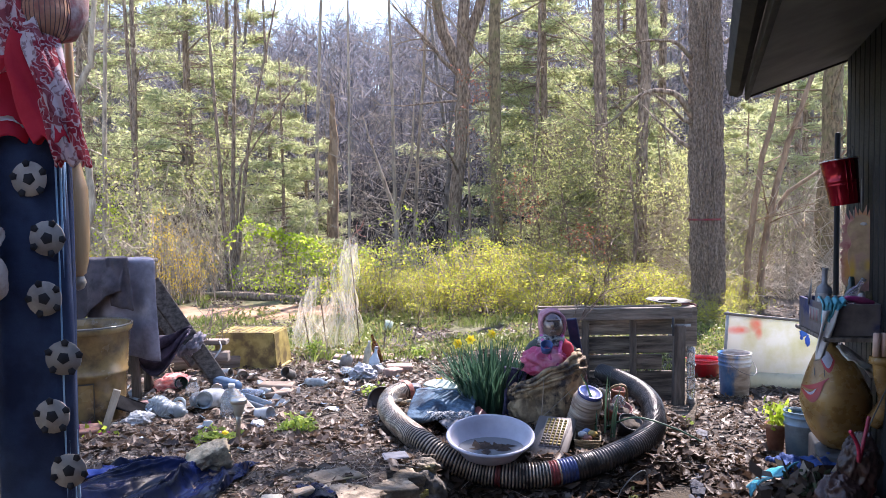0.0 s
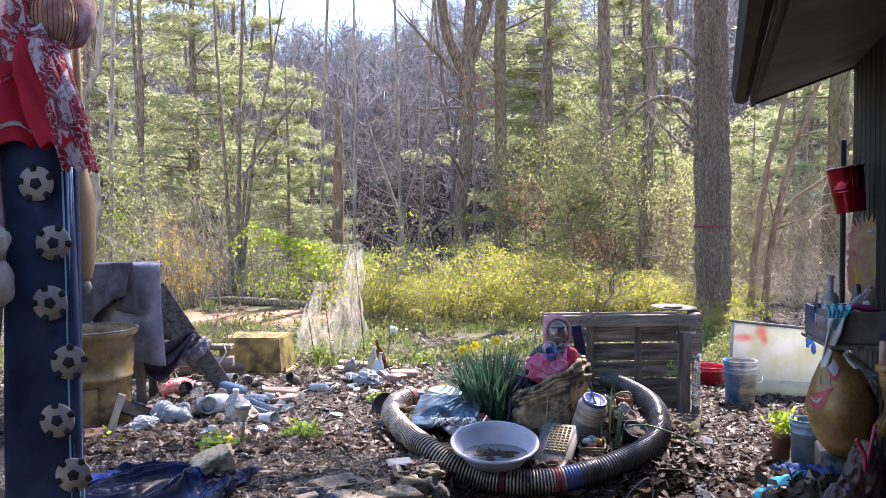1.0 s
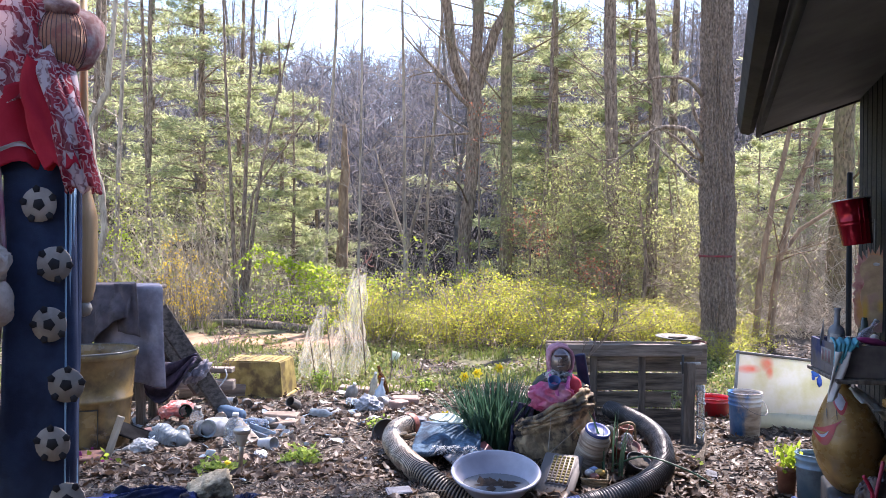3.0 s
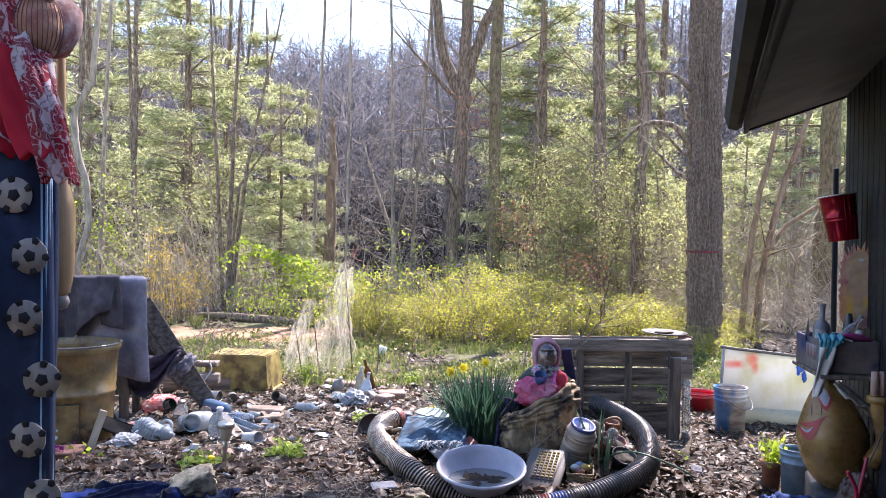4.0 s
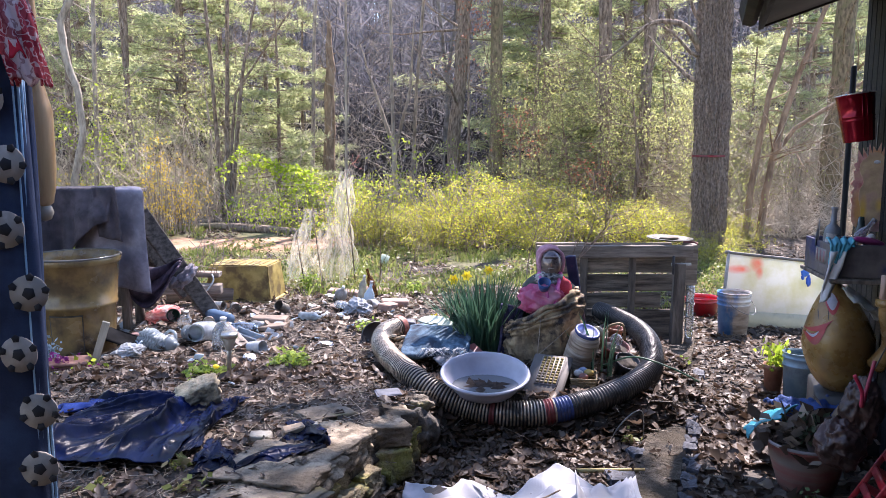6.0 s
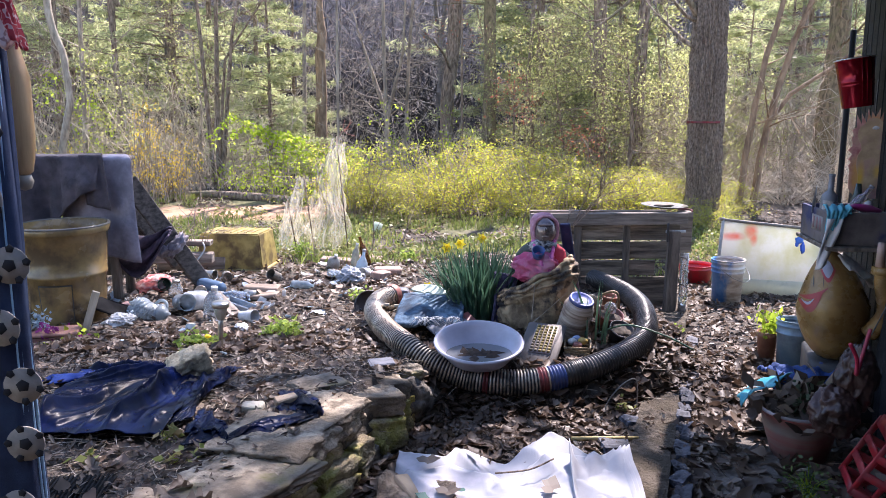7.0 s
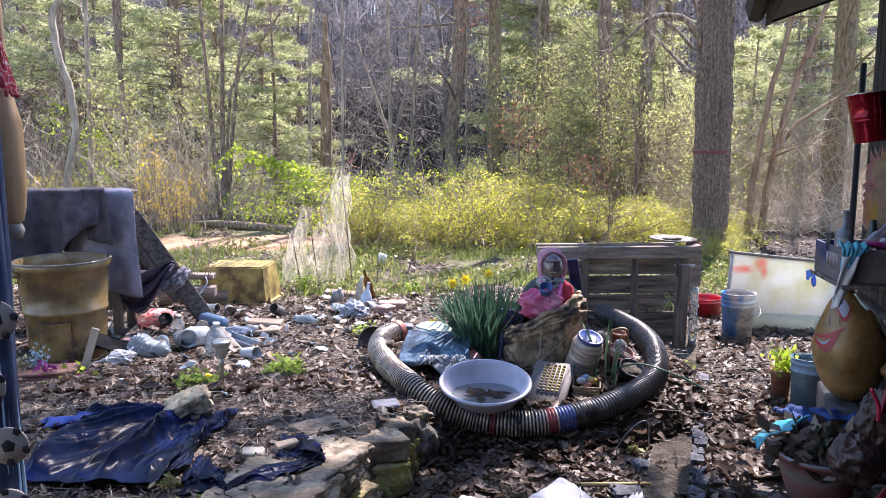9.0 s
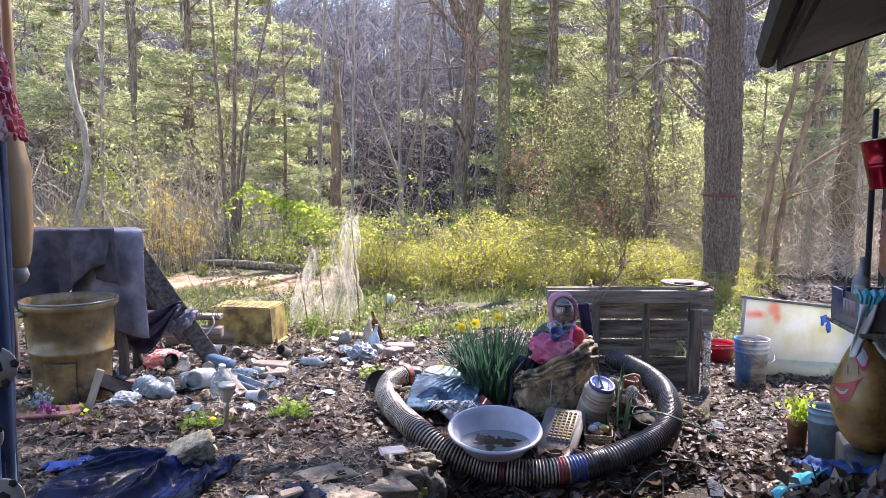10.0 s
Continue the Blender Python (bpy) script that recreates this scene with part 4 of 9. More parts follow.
# ---- lawn, leaf litter ----
def scatter_litter():
    nr = np.random.default_rng(12)
    rng = random.Random(12)

    def lay(n, box, size, tilt, keep=None, small=False):
        S = Soup()
        outline = [(0, 0), (0.13, 0.09), (0.2, 0.2), (0.3, 0.22), (0.36, 0.15), (0.44, 0.3), (0.56, 0.31), (0.62, 0.2), (0.74, 0.25), (0.84, 0.15), (0.97, 0.06), (0.97, -0.06), (0.84, -0.16), (0.73, -0.25), (0.61, -0.19), (0.55, -0.3), (0.43, -0.29), (0.35, -0.15), (0.28, -0.21), (0.19, -0.19), (0.12, -0.08)]
        plain = [(0, 0), (0.16, 0.11), (0.34, 0.2), (0.52, 0.22), (0.7, 0.16), (0.86, 0.07), (1.0, 0.0), (0.86, -0.08), (0.68, -0.17), (0.5, -0.23), (0.32, -0.19), (0.15, -0.1)]
        made = 0
        while made < n:
            x, y = rng.uniform(box[0], box[1]), rng.uniform(box[2], box[3])
            if keep and not keep(x, y):
                continue
            made += 1
            s = rng.uniform(*size)
            z = ground_z(x, y) + 0.008 + abs(rng.gauss(0, 0.012))
            m = pose(x, y, z, rng.gauss(0, tilt), rng.gauss(0, tilt), rng.uniform(0, 360))
            curl, cup, wide = rng.uniform(-0.5, 1.0), rng.uniform(-0.2, 0.6), rng.uniform(0.7, 1.15)
            base = len(S.v)
            shape = plain[::2] if small else plain if rng.random() < 0.6 else outline
            roll = rng.uniform(0, 1.6) if rng.random() < 0.4 else rng.uniform(-0.3, 0.3)
            for a, c in shape:
                a += rng.uniform(-0.02, 0.02)
                c = c * wide * rng.uniform(0.88, 1.1)
                S.v.append(tuple(m @ Vector(((a - 0.5) * s, c * s, (curl * (a - 0.5) ** 2 + cup * abs(c) + roll * c * c * 2) * s))))
            S.v.append(tuple(m @ Vector((0, 0, -0.02 * s))))
            k = len(shape)
            S.f += [(base + i, base + (i + 1) % k, base + k) for i in range(k)]
            S.m += [0] * k
        return S

    def near_ok(x, y):
        q = 0.94 * x - 0.342 * y
        if -0.28 < x < 0.82 and 2.7 < y < 3.42:
            return rng.random() < 0.12
        if -0.36 < q < -0.12:
            return rng.random() < 0.62
        if x > -0.6 and math.hypot((x - 0.42) / 0.85, (y - 4.7) / 0.6) < 1:
            return rng.random() < 0.6
        if q > -0.05 and y < 3.7:
            return rng.random() < 0.16
        return rng.random() < (0.09 if q < -1.5 and y < 4.4 else 1.0)

    solo("fallen_leaves", lay(9800, (-2.4, 2.9, 2.3, 4.9), (0.05, 0.125), 16, near_ok), LITTER, "dry brown oak leaves strewn over the walk and mound", "leaf litter", kind="stuff")
    solo("fallen_leaves", lay(55, (1.25, 1.8, 2.85, 3.8), (0.11, 0.17), 18, lambda x, y: 0.94 * x - 0.342 * y > 0.0 and math.hypot(x - 1.7, y - 3.5) > 0.2), LITTER, "large dry curled leaves round the planter pot", "leaf litter", kind="stuff")
    solo("fallen_leaves", lay(13500, (-4.6, 4.6, 4.6, 8.2), (0.04, 0.1), 20), LITTER, "dry brown leaves covering the yard", "leaf litter", kind="stuff")
    solo("fallen_leaves", lay(12000, (-7, 7.5, 7.8, 14), (0.05, 0.1), 16, lambda x, y: noise.noise(Vector((x * 0.9, y * 0.9, 4))) > -0.1 and not (-4.4 < x < -1.2 and 10.8 < y < 12.0), True), LITTER, "thin scatter of dead leaves on the lawn", "leaf litter", kind="stuff")

    def blades(n, box, h, keep):
        c, out = [], []
        while len(c) < n:
            x, y = rng.uniform(box[0], box[1]), rng.uniform(box[2], box[3])
            if keep(x, y):
                c.append((x, y, ground_z(x, y)))
        for x, y, z in c:
            a, hh, w = rng.uniform(0, 6.28), rng.uniform(*h), rng.uniform(0.003, 0.008)
            dx, dy = math.cos(a), math.sin(a)
            l = rng.uniform(0.1, 0.7) * hh
            out.append(((x - dy * w, y + dx * w, z), (x + dy * w, y - dx * w, z), (x + dx * l * 0.5 + dy * w * 0.7, y + dy * l * 0.5 - dx * w * 0.7, z + hh * 0.7), (x + dx * l, y + dy * l, z + hh)))
        return np.array(out)

    tagged(new("grass", quads("grass", blades(26000, (-7, 4.2, 7.2, 13.5), (0.04, 0.13), lambda x, y: not (-4.4 < x < -1.2 and 10.9 < y < 11.9) and noise.noise(Vector((x * 0.7, y * 0.7, 9))) + noise.noise(Vector((x * 3, y * 3, 9))) * 0.5 > 0.0), GRASS)), "patchy spring grass of the lawn", "grass", kind="stuff")
    # round-leaved ground cover on the lawn
    c = []
    while len(c) < 9500:
        x, y = rng.uniform(-3.5, 4), rng.uniform(7.6, 11.4)
        if noise.noise(Vector((x * 0.8, y * 0.8, 21))) + 0.5 * noise.noise(Vector((x * 3, y * 3, 2))) > -0.05:
            c.append((x, y, ground_z(x, y) + rng.uniform(0.01, 0.12)))
    tagged(new("ground_cover", quads("ground_cover", leaves_at(nr, np.array(c), 0.045, 0.034, 0.0, 0.5), COVER)), "low green ground cover on the lawn", "ground cover", kind="stuff")
    solo("leaf_crumbs", lay(8200, (-2.5, 0.2, 2.3, 5.0), (0.015, 0.05), 24, lambda x, y: 0.94 * x - 0.342 * y < -1.6 or y > 4.2, True), LITTER, "crumbled bits of dead leaf on the terrace soil", "leaf litter", kind="stuff", smooth=False)
    # twigs and straw on the bare ground
    S = Soup()
    for _ in range(2600):
        x, y = rng.choice((rng.uniform(-2.6, 2.6), rng.uniform(-2.0, -0.3))), rng.uniform(2.4, 6.5)
        z, a, L = ground_z(x, y) + 0.012, rng.uniform(0, 6.28), rng.uniform(0.04, 0.22)
        p = Vector((x, y, z))
        d = Vector((math.cos(a), math.sin(a), rng.gauss(0.03, 0.08)))
        S.tube([p, p + d * L * 0.5 + Vector((rng.gauss(0, 0.01), 0, 0)), p + d * L], [0.0025, 0.002, 0.001], 3, cap=False)
    solo("twigs", S, BARK_PALE, "dry twigs and straw lying among the leaves", "twigs", kind="stuff")


scatter_litter()


# ---- walk, curb, rock wall ----
def lump(seed, sx, sy, sz, rough=0.22, sub=3, squash=0.75):
    """A blocky stone: a rounded box with broken faces."""
    s = Soup().blob(1, 1, 1, None, rough, 1.6, seed, sub, 0, squash)
    out = []
    for v in s.v:
        c = [math.copysign(min(1.02, abs(k) ** 0.38), k) for k in v]
        w = 1 + 0.1 * noise.noise(Vector(v) * 3.1 + Vector((seed, 0, 0)))
        out.append((c[0] * sx * w, c[1] * sy * w, c[2] * sz * w))
    s.v = out
    return s


def crag(seed, sx, sy, sz, rough=0.12, cuts=7):
    """A quarried stone: flat sides, broken edges, pitted skin."""
    bm = bmesh.new()
    bmesh.ops.create_cube(bm, size=2)
    bmesh.ops.subdivide_edges(bm, edges=list(bm.edges), cuts=cuts, use_grid_fill=True)
    s = Soup()
    bm.verts.index_update()
    off = Vector((seed * 3.7, seed * 1.3, seed))
    for v in bm.verts:
        c = v.co.copy()
        r = 1 - 0.1 * max(0, c.length - 1.25) ** 1.5
        k = rough * (noise.fractal(c * 0.9 + off, 1.0, 2.0, 2) * 1.2 + noise.fractal(c * 3.5 + off, 1.0, 2.0, 3) * 0.6 + noise.fractal(c * 9.0 + off, 1.0, 2.0, 2) * 0.22)
        n = c.normalized()
        p = c * r + n * k
        s.v.append((p.x * sx, p.y * sy, p.z * sz * (1 + 0.25 * noise.noise(c * 0.7 + off))))
    s.f = [tuple(v.index for v in f.verts) for f in bm.faces]
    s.m = [0] * len(s.f)
    bm.free()
    return s


def build_stonework():
    curb = thing("curb", "worn concrete edging strip with a row of dark cobbles", "curb", H, kind="structure")
    rng = random.Random(31)
    p = 2.2
    while p < 6.3:
        L = rng.uniform(0.7, 1.0)
        part("slab", crag(90 + p, 0.1, L * 0.5 - 0.006, 0.055, 0.07), CONCRETE, curb, smooth=False).matrix_basis = pose(-0.27 + rng.uniform(-0.01, 0.01), p + L / 2, -0.005, rng.uniform(-1, 1), rng.uniform(-1.5, 1.5))
        p += L
    cob = surf("dark_cobble", (0.035, 0.037, 0.045), (0.11, 0.112, 0.13), 18.0, 0.7, spec=0.2, bump=0.5, bscale=60.0, vary=0.35)
    me = [crag(40 + i, 0.03 + 0.004 * i, 0.042 + 0.008 * i, 0.036, 0.2, 5).mesh("cobble", cob, False) for i in range(3)]
    p = 2.4
    k = 0
    while p < 5.6:
        ob = new("cobble", me[k % 3])
        ob.parent = curb
        ob.matrix_basis = pose(-0.125 + rng.uniform(-0.02, 0.02), p, 0.015 + rng.uniform(-0.015, 0.012), rng.uniform(-8, 8), rng.uniform(-8, 8), rng.uniform(-25, 25))
        p += rng.uniform(0.095, 0.14)
        k += 1
    for q, p2, s in ((-0.42, 3.35, 1.0), (-0.44, 3.62, 1.2), (-0.4, 3.95, 0.8), (-0.45, 3.1, 1.1), (-0.43, 4.25, 0.9)):
        ob = new("cobble", me[k % 3])
        ob.parent = curb
        ob.matrix_basis = pose(q, p2, 0.02, 0, 0, rng.uniform(0, 360)) @ Matrix.Diagonal((s * 1.3, s * 1.1, 0.8, 1))
        k += 1
    wall = thing("rock_wall", "low dry-laid wall of mossy rocks holding up the terrace", "wall", H, kind="structure")
    p = 1.7
    i = 0
    while p < 3.05:
        L = rng.uniform(0.3, 0.42)
        part("top_stone", crag(20 + p, 0.16 + rng.uniform(0, 0.05), L * 0.5 - 0.002, 0.05, 0.2, 22), LEDGE, wall).matrix_basis = pose(-1.67 + rng.uniform(-0.02, 0.03), p + L / 2, 0.3 + rng.uniform(-0.012, 0.01), rng.uniform(-2, 2), rng.uniform(-1, 3), rng.uniform(-7, 7))
        p += L
    for row, (z, h) in enumerate(((0.035, 0.06), (0.125, 0.045), (0.205, 0.045))):
        p = 1.6 + 0.1 * row
        while p < 3.2:
            L = rng.uniform(0.15, 0.36)
            ob = part("stone", crag(60 + i, 0.11, L * 0.49, h, 0.2, 12), MOSSY if rng.random() < 0.75 else ROCK, wall)
            ob.matrix_basis = pose(-1.595 + rng.uniform(-0.03, 0.035) - 0.015 * row, p + L / 2, z, rng.uniform(-5, 5), rng.uniform(-6, 6), rng.uniform(-8, 8))
            p += L
            i += 1
    rock = Soup().blob(0.12, 0.11, 0.12, None, 0.24, 1.5, 6.3, 5, 0, 0.8)
    solo("rock", rock, surf("dark_grey_rock", (0.05, 0.046, 0.042), (0.17, 0.155, 0.135), 14, 0.95, bump=0.9, bscale=28, depth=0.02, spec=0.12), "squat grey rock at the end of the wall", "rock", pose(-0.17, 3.96, 0.12, 0, 0, 20))
    solo("rock", Soup().blob(0.07, 0.06, 0.05, None, 0.36, 1.8, 5.1, 4), ROCK, "small rounded rock on a larger one", "rock", pose(-0.17, 3.99, 0.255))
    for x, y, z, sx, sy, sz, sd in ((-0.37, 3.64, 0.245, 0.14, 0.12, 0.045, 21), (-0.33, 3.84, 0.235, 0.12, 0.11, 0.045, 23), (-0.31, 3.6, 0.12, 0.1, 0.1, 0.075, 22), (-0.29, 3.76, 0.12, 0.1, 0.08, 0.075, 24), (-0.27, 3.9, 0.11, 0.09, 0.08, 0.07, 26)):
        part("stone", crag(sd, sx, sy, sz, 0.15, 12), LEDGE if sd % 2 else MOSSY, wall).matrix_basis = H.inverted() @ pose(x, y, z, rng.uniform(-4, 4), rng.uniform(-4, 4), 20 + rng.uniform(-10, 10))
    solo("slate_piece", Soup().box(0.14, 0.11, 0.014, None, 0.005, 0, 0.012), surf("pale_slate", (0.1, 0.105, 0.12), (0.17, 0.175, 0.2), 9, 0.95, spec=0.05), "thin pale slate lying on the wall end", "slate", pose(-0.33, 3.95, 0.335, 0, 0, 15), smooth=False)
    solo("stone", crag(9.3, 0.1, 0.07, 0.06, 0.3, 14), surf("tan_fieldstone", (0.4, 0.32, 0.21), (0.68, 0.56, 0.39), 15, 0.9, bump=0.9, bscale=34, depth=0.02, spec=0.15, spot=(0.17, 0.15, 0.11), sscale=8, scut=0.58), "blunt tan fieldstone weighing down the tarp", "stone", pose(-1.28, 3.76, 0.39, 6, -18, 16))
    for x, y, s, a, sd in ((-0.74, 2.66, 0.24, 62, 4.4), (-0.97, 2.5, 0.13, 5, 7.7), (-0.62, 3.62, 0.12, 40, 2.9)):
        solo("flagstone", crag(sd, s * 1.05, s * 0.7, 0.028, 0.16, 18), surf("brown_slab", (0.11, 0.092, 0.072), (0.25, 0.205, 0.16), 10, 0.95, bump=0.8, bscale=26, spec=0.1, spot=(0.12, 0.11, 0.05), sscale=5, scut=0.6), "flat worn stone set in the terrace", "stone", pose(x, y, 0.325, 2, 3, a), group="flat stones of the terrace")
    for x, y, s, sd in ((-0.86, 3.3, 0.05, 1.2), (-1.6, 2.75, 0.04, 2.2), (-0.66, 3.45, 0.035, 3.2)):
        solo("pebble", lump(sd, s, s * 0.8, s * 0.6), STONE, "small rounded stone on the soil", "stone", on(x, y, 0.01))
    solo("brick_piece", Soup().box(0.1, 0.05, 0.045, None, 0.006, 0, 0.006), surf("tan_brick", (0.3, 0.22, 0.15), (0.42, 0.33, 0.24), 20, 0.9), "broken tan brick end on the soil", "brick", on(-0.72, 3.35, 0.03, 4, -6, 25), smooth=False)


build_stonework()


# ---- drain hose round the planted mound ----
def build_hose():
    ctrl = [(1.2, 5.9, 0.34), (1.29, 5.68, 0.335), (1.35, 5.4, 0.33), (1.355, 5.12, 0.329), (1.317, 4.846, 0.325), (1.241, 4.56, 0.285), (1.097, 4.36, 0.25), (0.902, 4.225, 0.216), (0.7, 4.155, 0.18), (0.506, 4.122, 0.156), (0.318, 4.122, 0.152), (0.131, 4.155, 0.172), (-0.057, 4.2, 0.232), (-0.216, 4.33, 0.305), (-0.36, 4.66, 0.318), (-0.44, 4.98, 0.327), (-0.43, 5.25, 0.335), (-0.34, 5.4, 0.34)]
    fine = catmull(ctrl, 60)
    cum = [0.0]
    for a, b in zip(fine, fine[1:]):
        cum.append(cum[-1] + (b - a).length)
    total, step = cum[-1], 0.0046
    n = int(total / step)
    pts, j = [], 0
    for i in range(n + 1):
        s = i * step
        while j < len(cum) - 2 and cum[j + 1] < s:
            j += 1
        pts.append(fine[j].lerp(fine[j + 1], min(1.0, (s - cum[j]) / max(1e-6, cum[j + 1] - cum[j]))))
    wave = (0.0, 0.85, 1.0, 0.85)
    R = 0.073
    DIP = 0.017
    S = Soup()
    S.tube(pts, [R - DIP + DIP * wave[i % 4] for i in range(n + 1)], 18, cap=False)
    # crests carry worn paint along the front, grooves stay black; two coloured bands
    for f in range(len(S.f)):
        i = f // 18
        u = i / n
        crest = i % 4 in (1, 2)
        if 0.524 < u < 0.536 or 0.6 < u < 0.607:
            S.m[f] = 2
        elif 0.5 < u < 0.521:
            S.m[f] = 3
        # rear crests: scuffed dark paint, lightened to imitate highlights on the ribs
        elif crest and u < 0.5:
            S.m[f] = 4
        elif crest:
            S.m[f] = 1
    black = surf("black_corrugated_plastic", (0.012, 0.012, 0.013), (0.03, 0.029, 0.028), 8, 0.35, bump=0.1, spot=(0.1, 0.09, 0.075), sscale=3.0, scut=0.68)
    paint = surf("worn_silver_tan_paint", (0.26, 0.2, 0.145), (0.62, 0.53, 0.43), 6, 0.32, 0.5, bump=0.2, spot=(0.045, 0.038, 0.034), sscale=5.0, scut=0.62)
    red, blue = plastic("band_red", (0.28, 0.03, 0.03)), plastic("band_blue", (0.02, 0.05, 0.2))
    hose = thing("drain_hose", "corrugated black drain hose with worn silver paint, looped round the mound", "hose")
    part("tube", S, [black, paint, red, blue, surf("scuffed_highlight_paint", (0.014, 0.013, 0.015), (0.075, 0.068, 0.064), 9, 0.36, 0.2, bump=0.2, spot=(0.16, 0.14, 0.13), sscale=5.0, scut=0.66)], hose)
    inner = Soup().tube(pts[-30:], [R - 0.016] * 30, 18)
    part("lining", inner, black, hose)
    d = (pts[-1] - pts[-6]).normalized()
    cl = Soup().tube([pts[-1] - d * 0.035, pts[-1] + d * 0.012], [R + 0.006, R + 0.006], 20, cap=False)
    part("collar", cl, surf("rusty_clamp", (0.2, 0.06, 0.05), (0.34, 0.16, 0.12), 14, 0.6, 0.4), hose, "rusty red clamp band on the open end")
    jo = int(n * 0.475)
    d = (pts[jo + 3] - pts[jo]).normalized()
    jn = Soup()
    for k in range(5):
        jn.tube([pts[jo] + d * (0.012 * k), pts[jo] + d * (0.012 * k + 0.006)], [R + 0.004, R + 0.004], 18, cap=False)
    part("coupling", jn, black, hose, "ribbed black coupling sleeve")


build_hose()


# ---- things on the mound ----
def shell(profile, thick):
    """Outer profile from base to rim, turned back inside to make a wall of some thickness."""
    inner = [(max(0.001, r - thick), z + (thick if i == 0 else 0)) for i, (r, z) in enumerate(profile)]
    return [(0.001, profile[0][1])] + profile + inner[::-1] + [(0.001, profile[0][1] + thick)]


def build_basin():
    m = pose(0.2, 4.21, 0.362, 11, 0, 0)
    basin = thing("basin", "round pale lavender-white plastic basin holding murky water", "basin", m)
    prof = [(0.15, -0.112), (0.175, -0.098), (0.232, -0.02), (0.238, -0.012), (0.252, -0.012), (0.256, -0.002), (0.25, 0.006), (0.238, 0.004), (0.226, -0.022), (0.17, -0.092), (0.148, -0.105)]
    part("bowl", Soup().lathe([(0.001, -0.112)] + prof + [(0.001, -0.105)], 48), surf("pale_plastic", (0.34, 0.34, 0.4), (0.43, 0.43, 0.5), 5, 0.4, bump=0.03, spot=(0.36, 0.33, 0.33), sscale=5, scut=0.66), basin)
    mt, t, b, out = shader("murky_water")
    b.inputs["Base Color"].default_value = (0.2, 0.21, 0.22, 1)
    b.inputs["Roughness"].default_value = 0.06
    b.inputs["Transmission Weight"].default_value = 0.35
    b.inputs["IOR"].default_value = 1.33
    wl = Soup()
    lvl = 0.296
    inv = m.inverted()
    ring = []
    for k in range(40):
        a = 2 * math.pi * k / 40
        lo, hi = 0.0, 0.3
        for _ in range(20):
            mid = (lo + hi) / 2
            pt = inv @ Vector((0.195 + mid * math.cos(a), 4.195 + mid * math.sin(a), lvl))
            rr = math.hypot(pt.x, pt.y)
            wallr = 0.15 + (pt.z + 0.105) * 0.92
            lo, hi = (mid, hi) if rr < wallr and pt.z > -0.105 else (lo, mid)
        ring.append(tuple(inv @ Vector((0.195 + lo * math.cos(a), 4.195 + lo * math.sin(a), lvl))))
    wl.v = ring
    wl.f, wl.m = [tuple(range(40))], [0]
    part("water", wl, mt, basin, "shallow murky water")
    rng = random.Random(4)
    S = Soup()
    for _ in range(34):
        a, r = rng.uniform(0, 6.28), rng.uniform(0, 0.11)
        c = inv @ Vector((0.2 + r * math.cos(a), 4.17 + r * math.sin(a) * 0.8, lvl + 0.003))
        s, w = rng.uniform(0.025, 0.075), rng.uniform(0, 6.28)
        d, e = Vector((math.cos(w), math.sin(w), rng.uniform(-0.1, 0.2))) * s, Vector((-math.sin(w), math.cos(w), 0)) * s * 0.4
        k = len(S.v)
        S.v += [tuple(c - d), tuple(c + e), tuple(c + d), tuple(c - e)]
        S.f.append((k, k + 1, k + 2, k + 3))
        S.m.append(0)
    ob = part("soaked_leaves", S, surf("soaked_leaf", (0.018, 0.011, 0.008), (0.06, 0.037, 0.026), 14, 0.6, spec=0.1, bump=0), basin, "soaked brown leaves floating")
    ob["kind"] = "stuff"


build_basin()


def cloth(fn, nu, nv, mat, name, label, category, thick=0.004, parent=None):
    ob = part(name, Soup().grid(fn, nu, nv), mat, parent, label)
    if not parent:
        tagged(ob, label, category)
    md = ob.modifiers.new("thickness", "SOLIDIFY")
    md.thickness, md.offset = thick, 0
    return ob


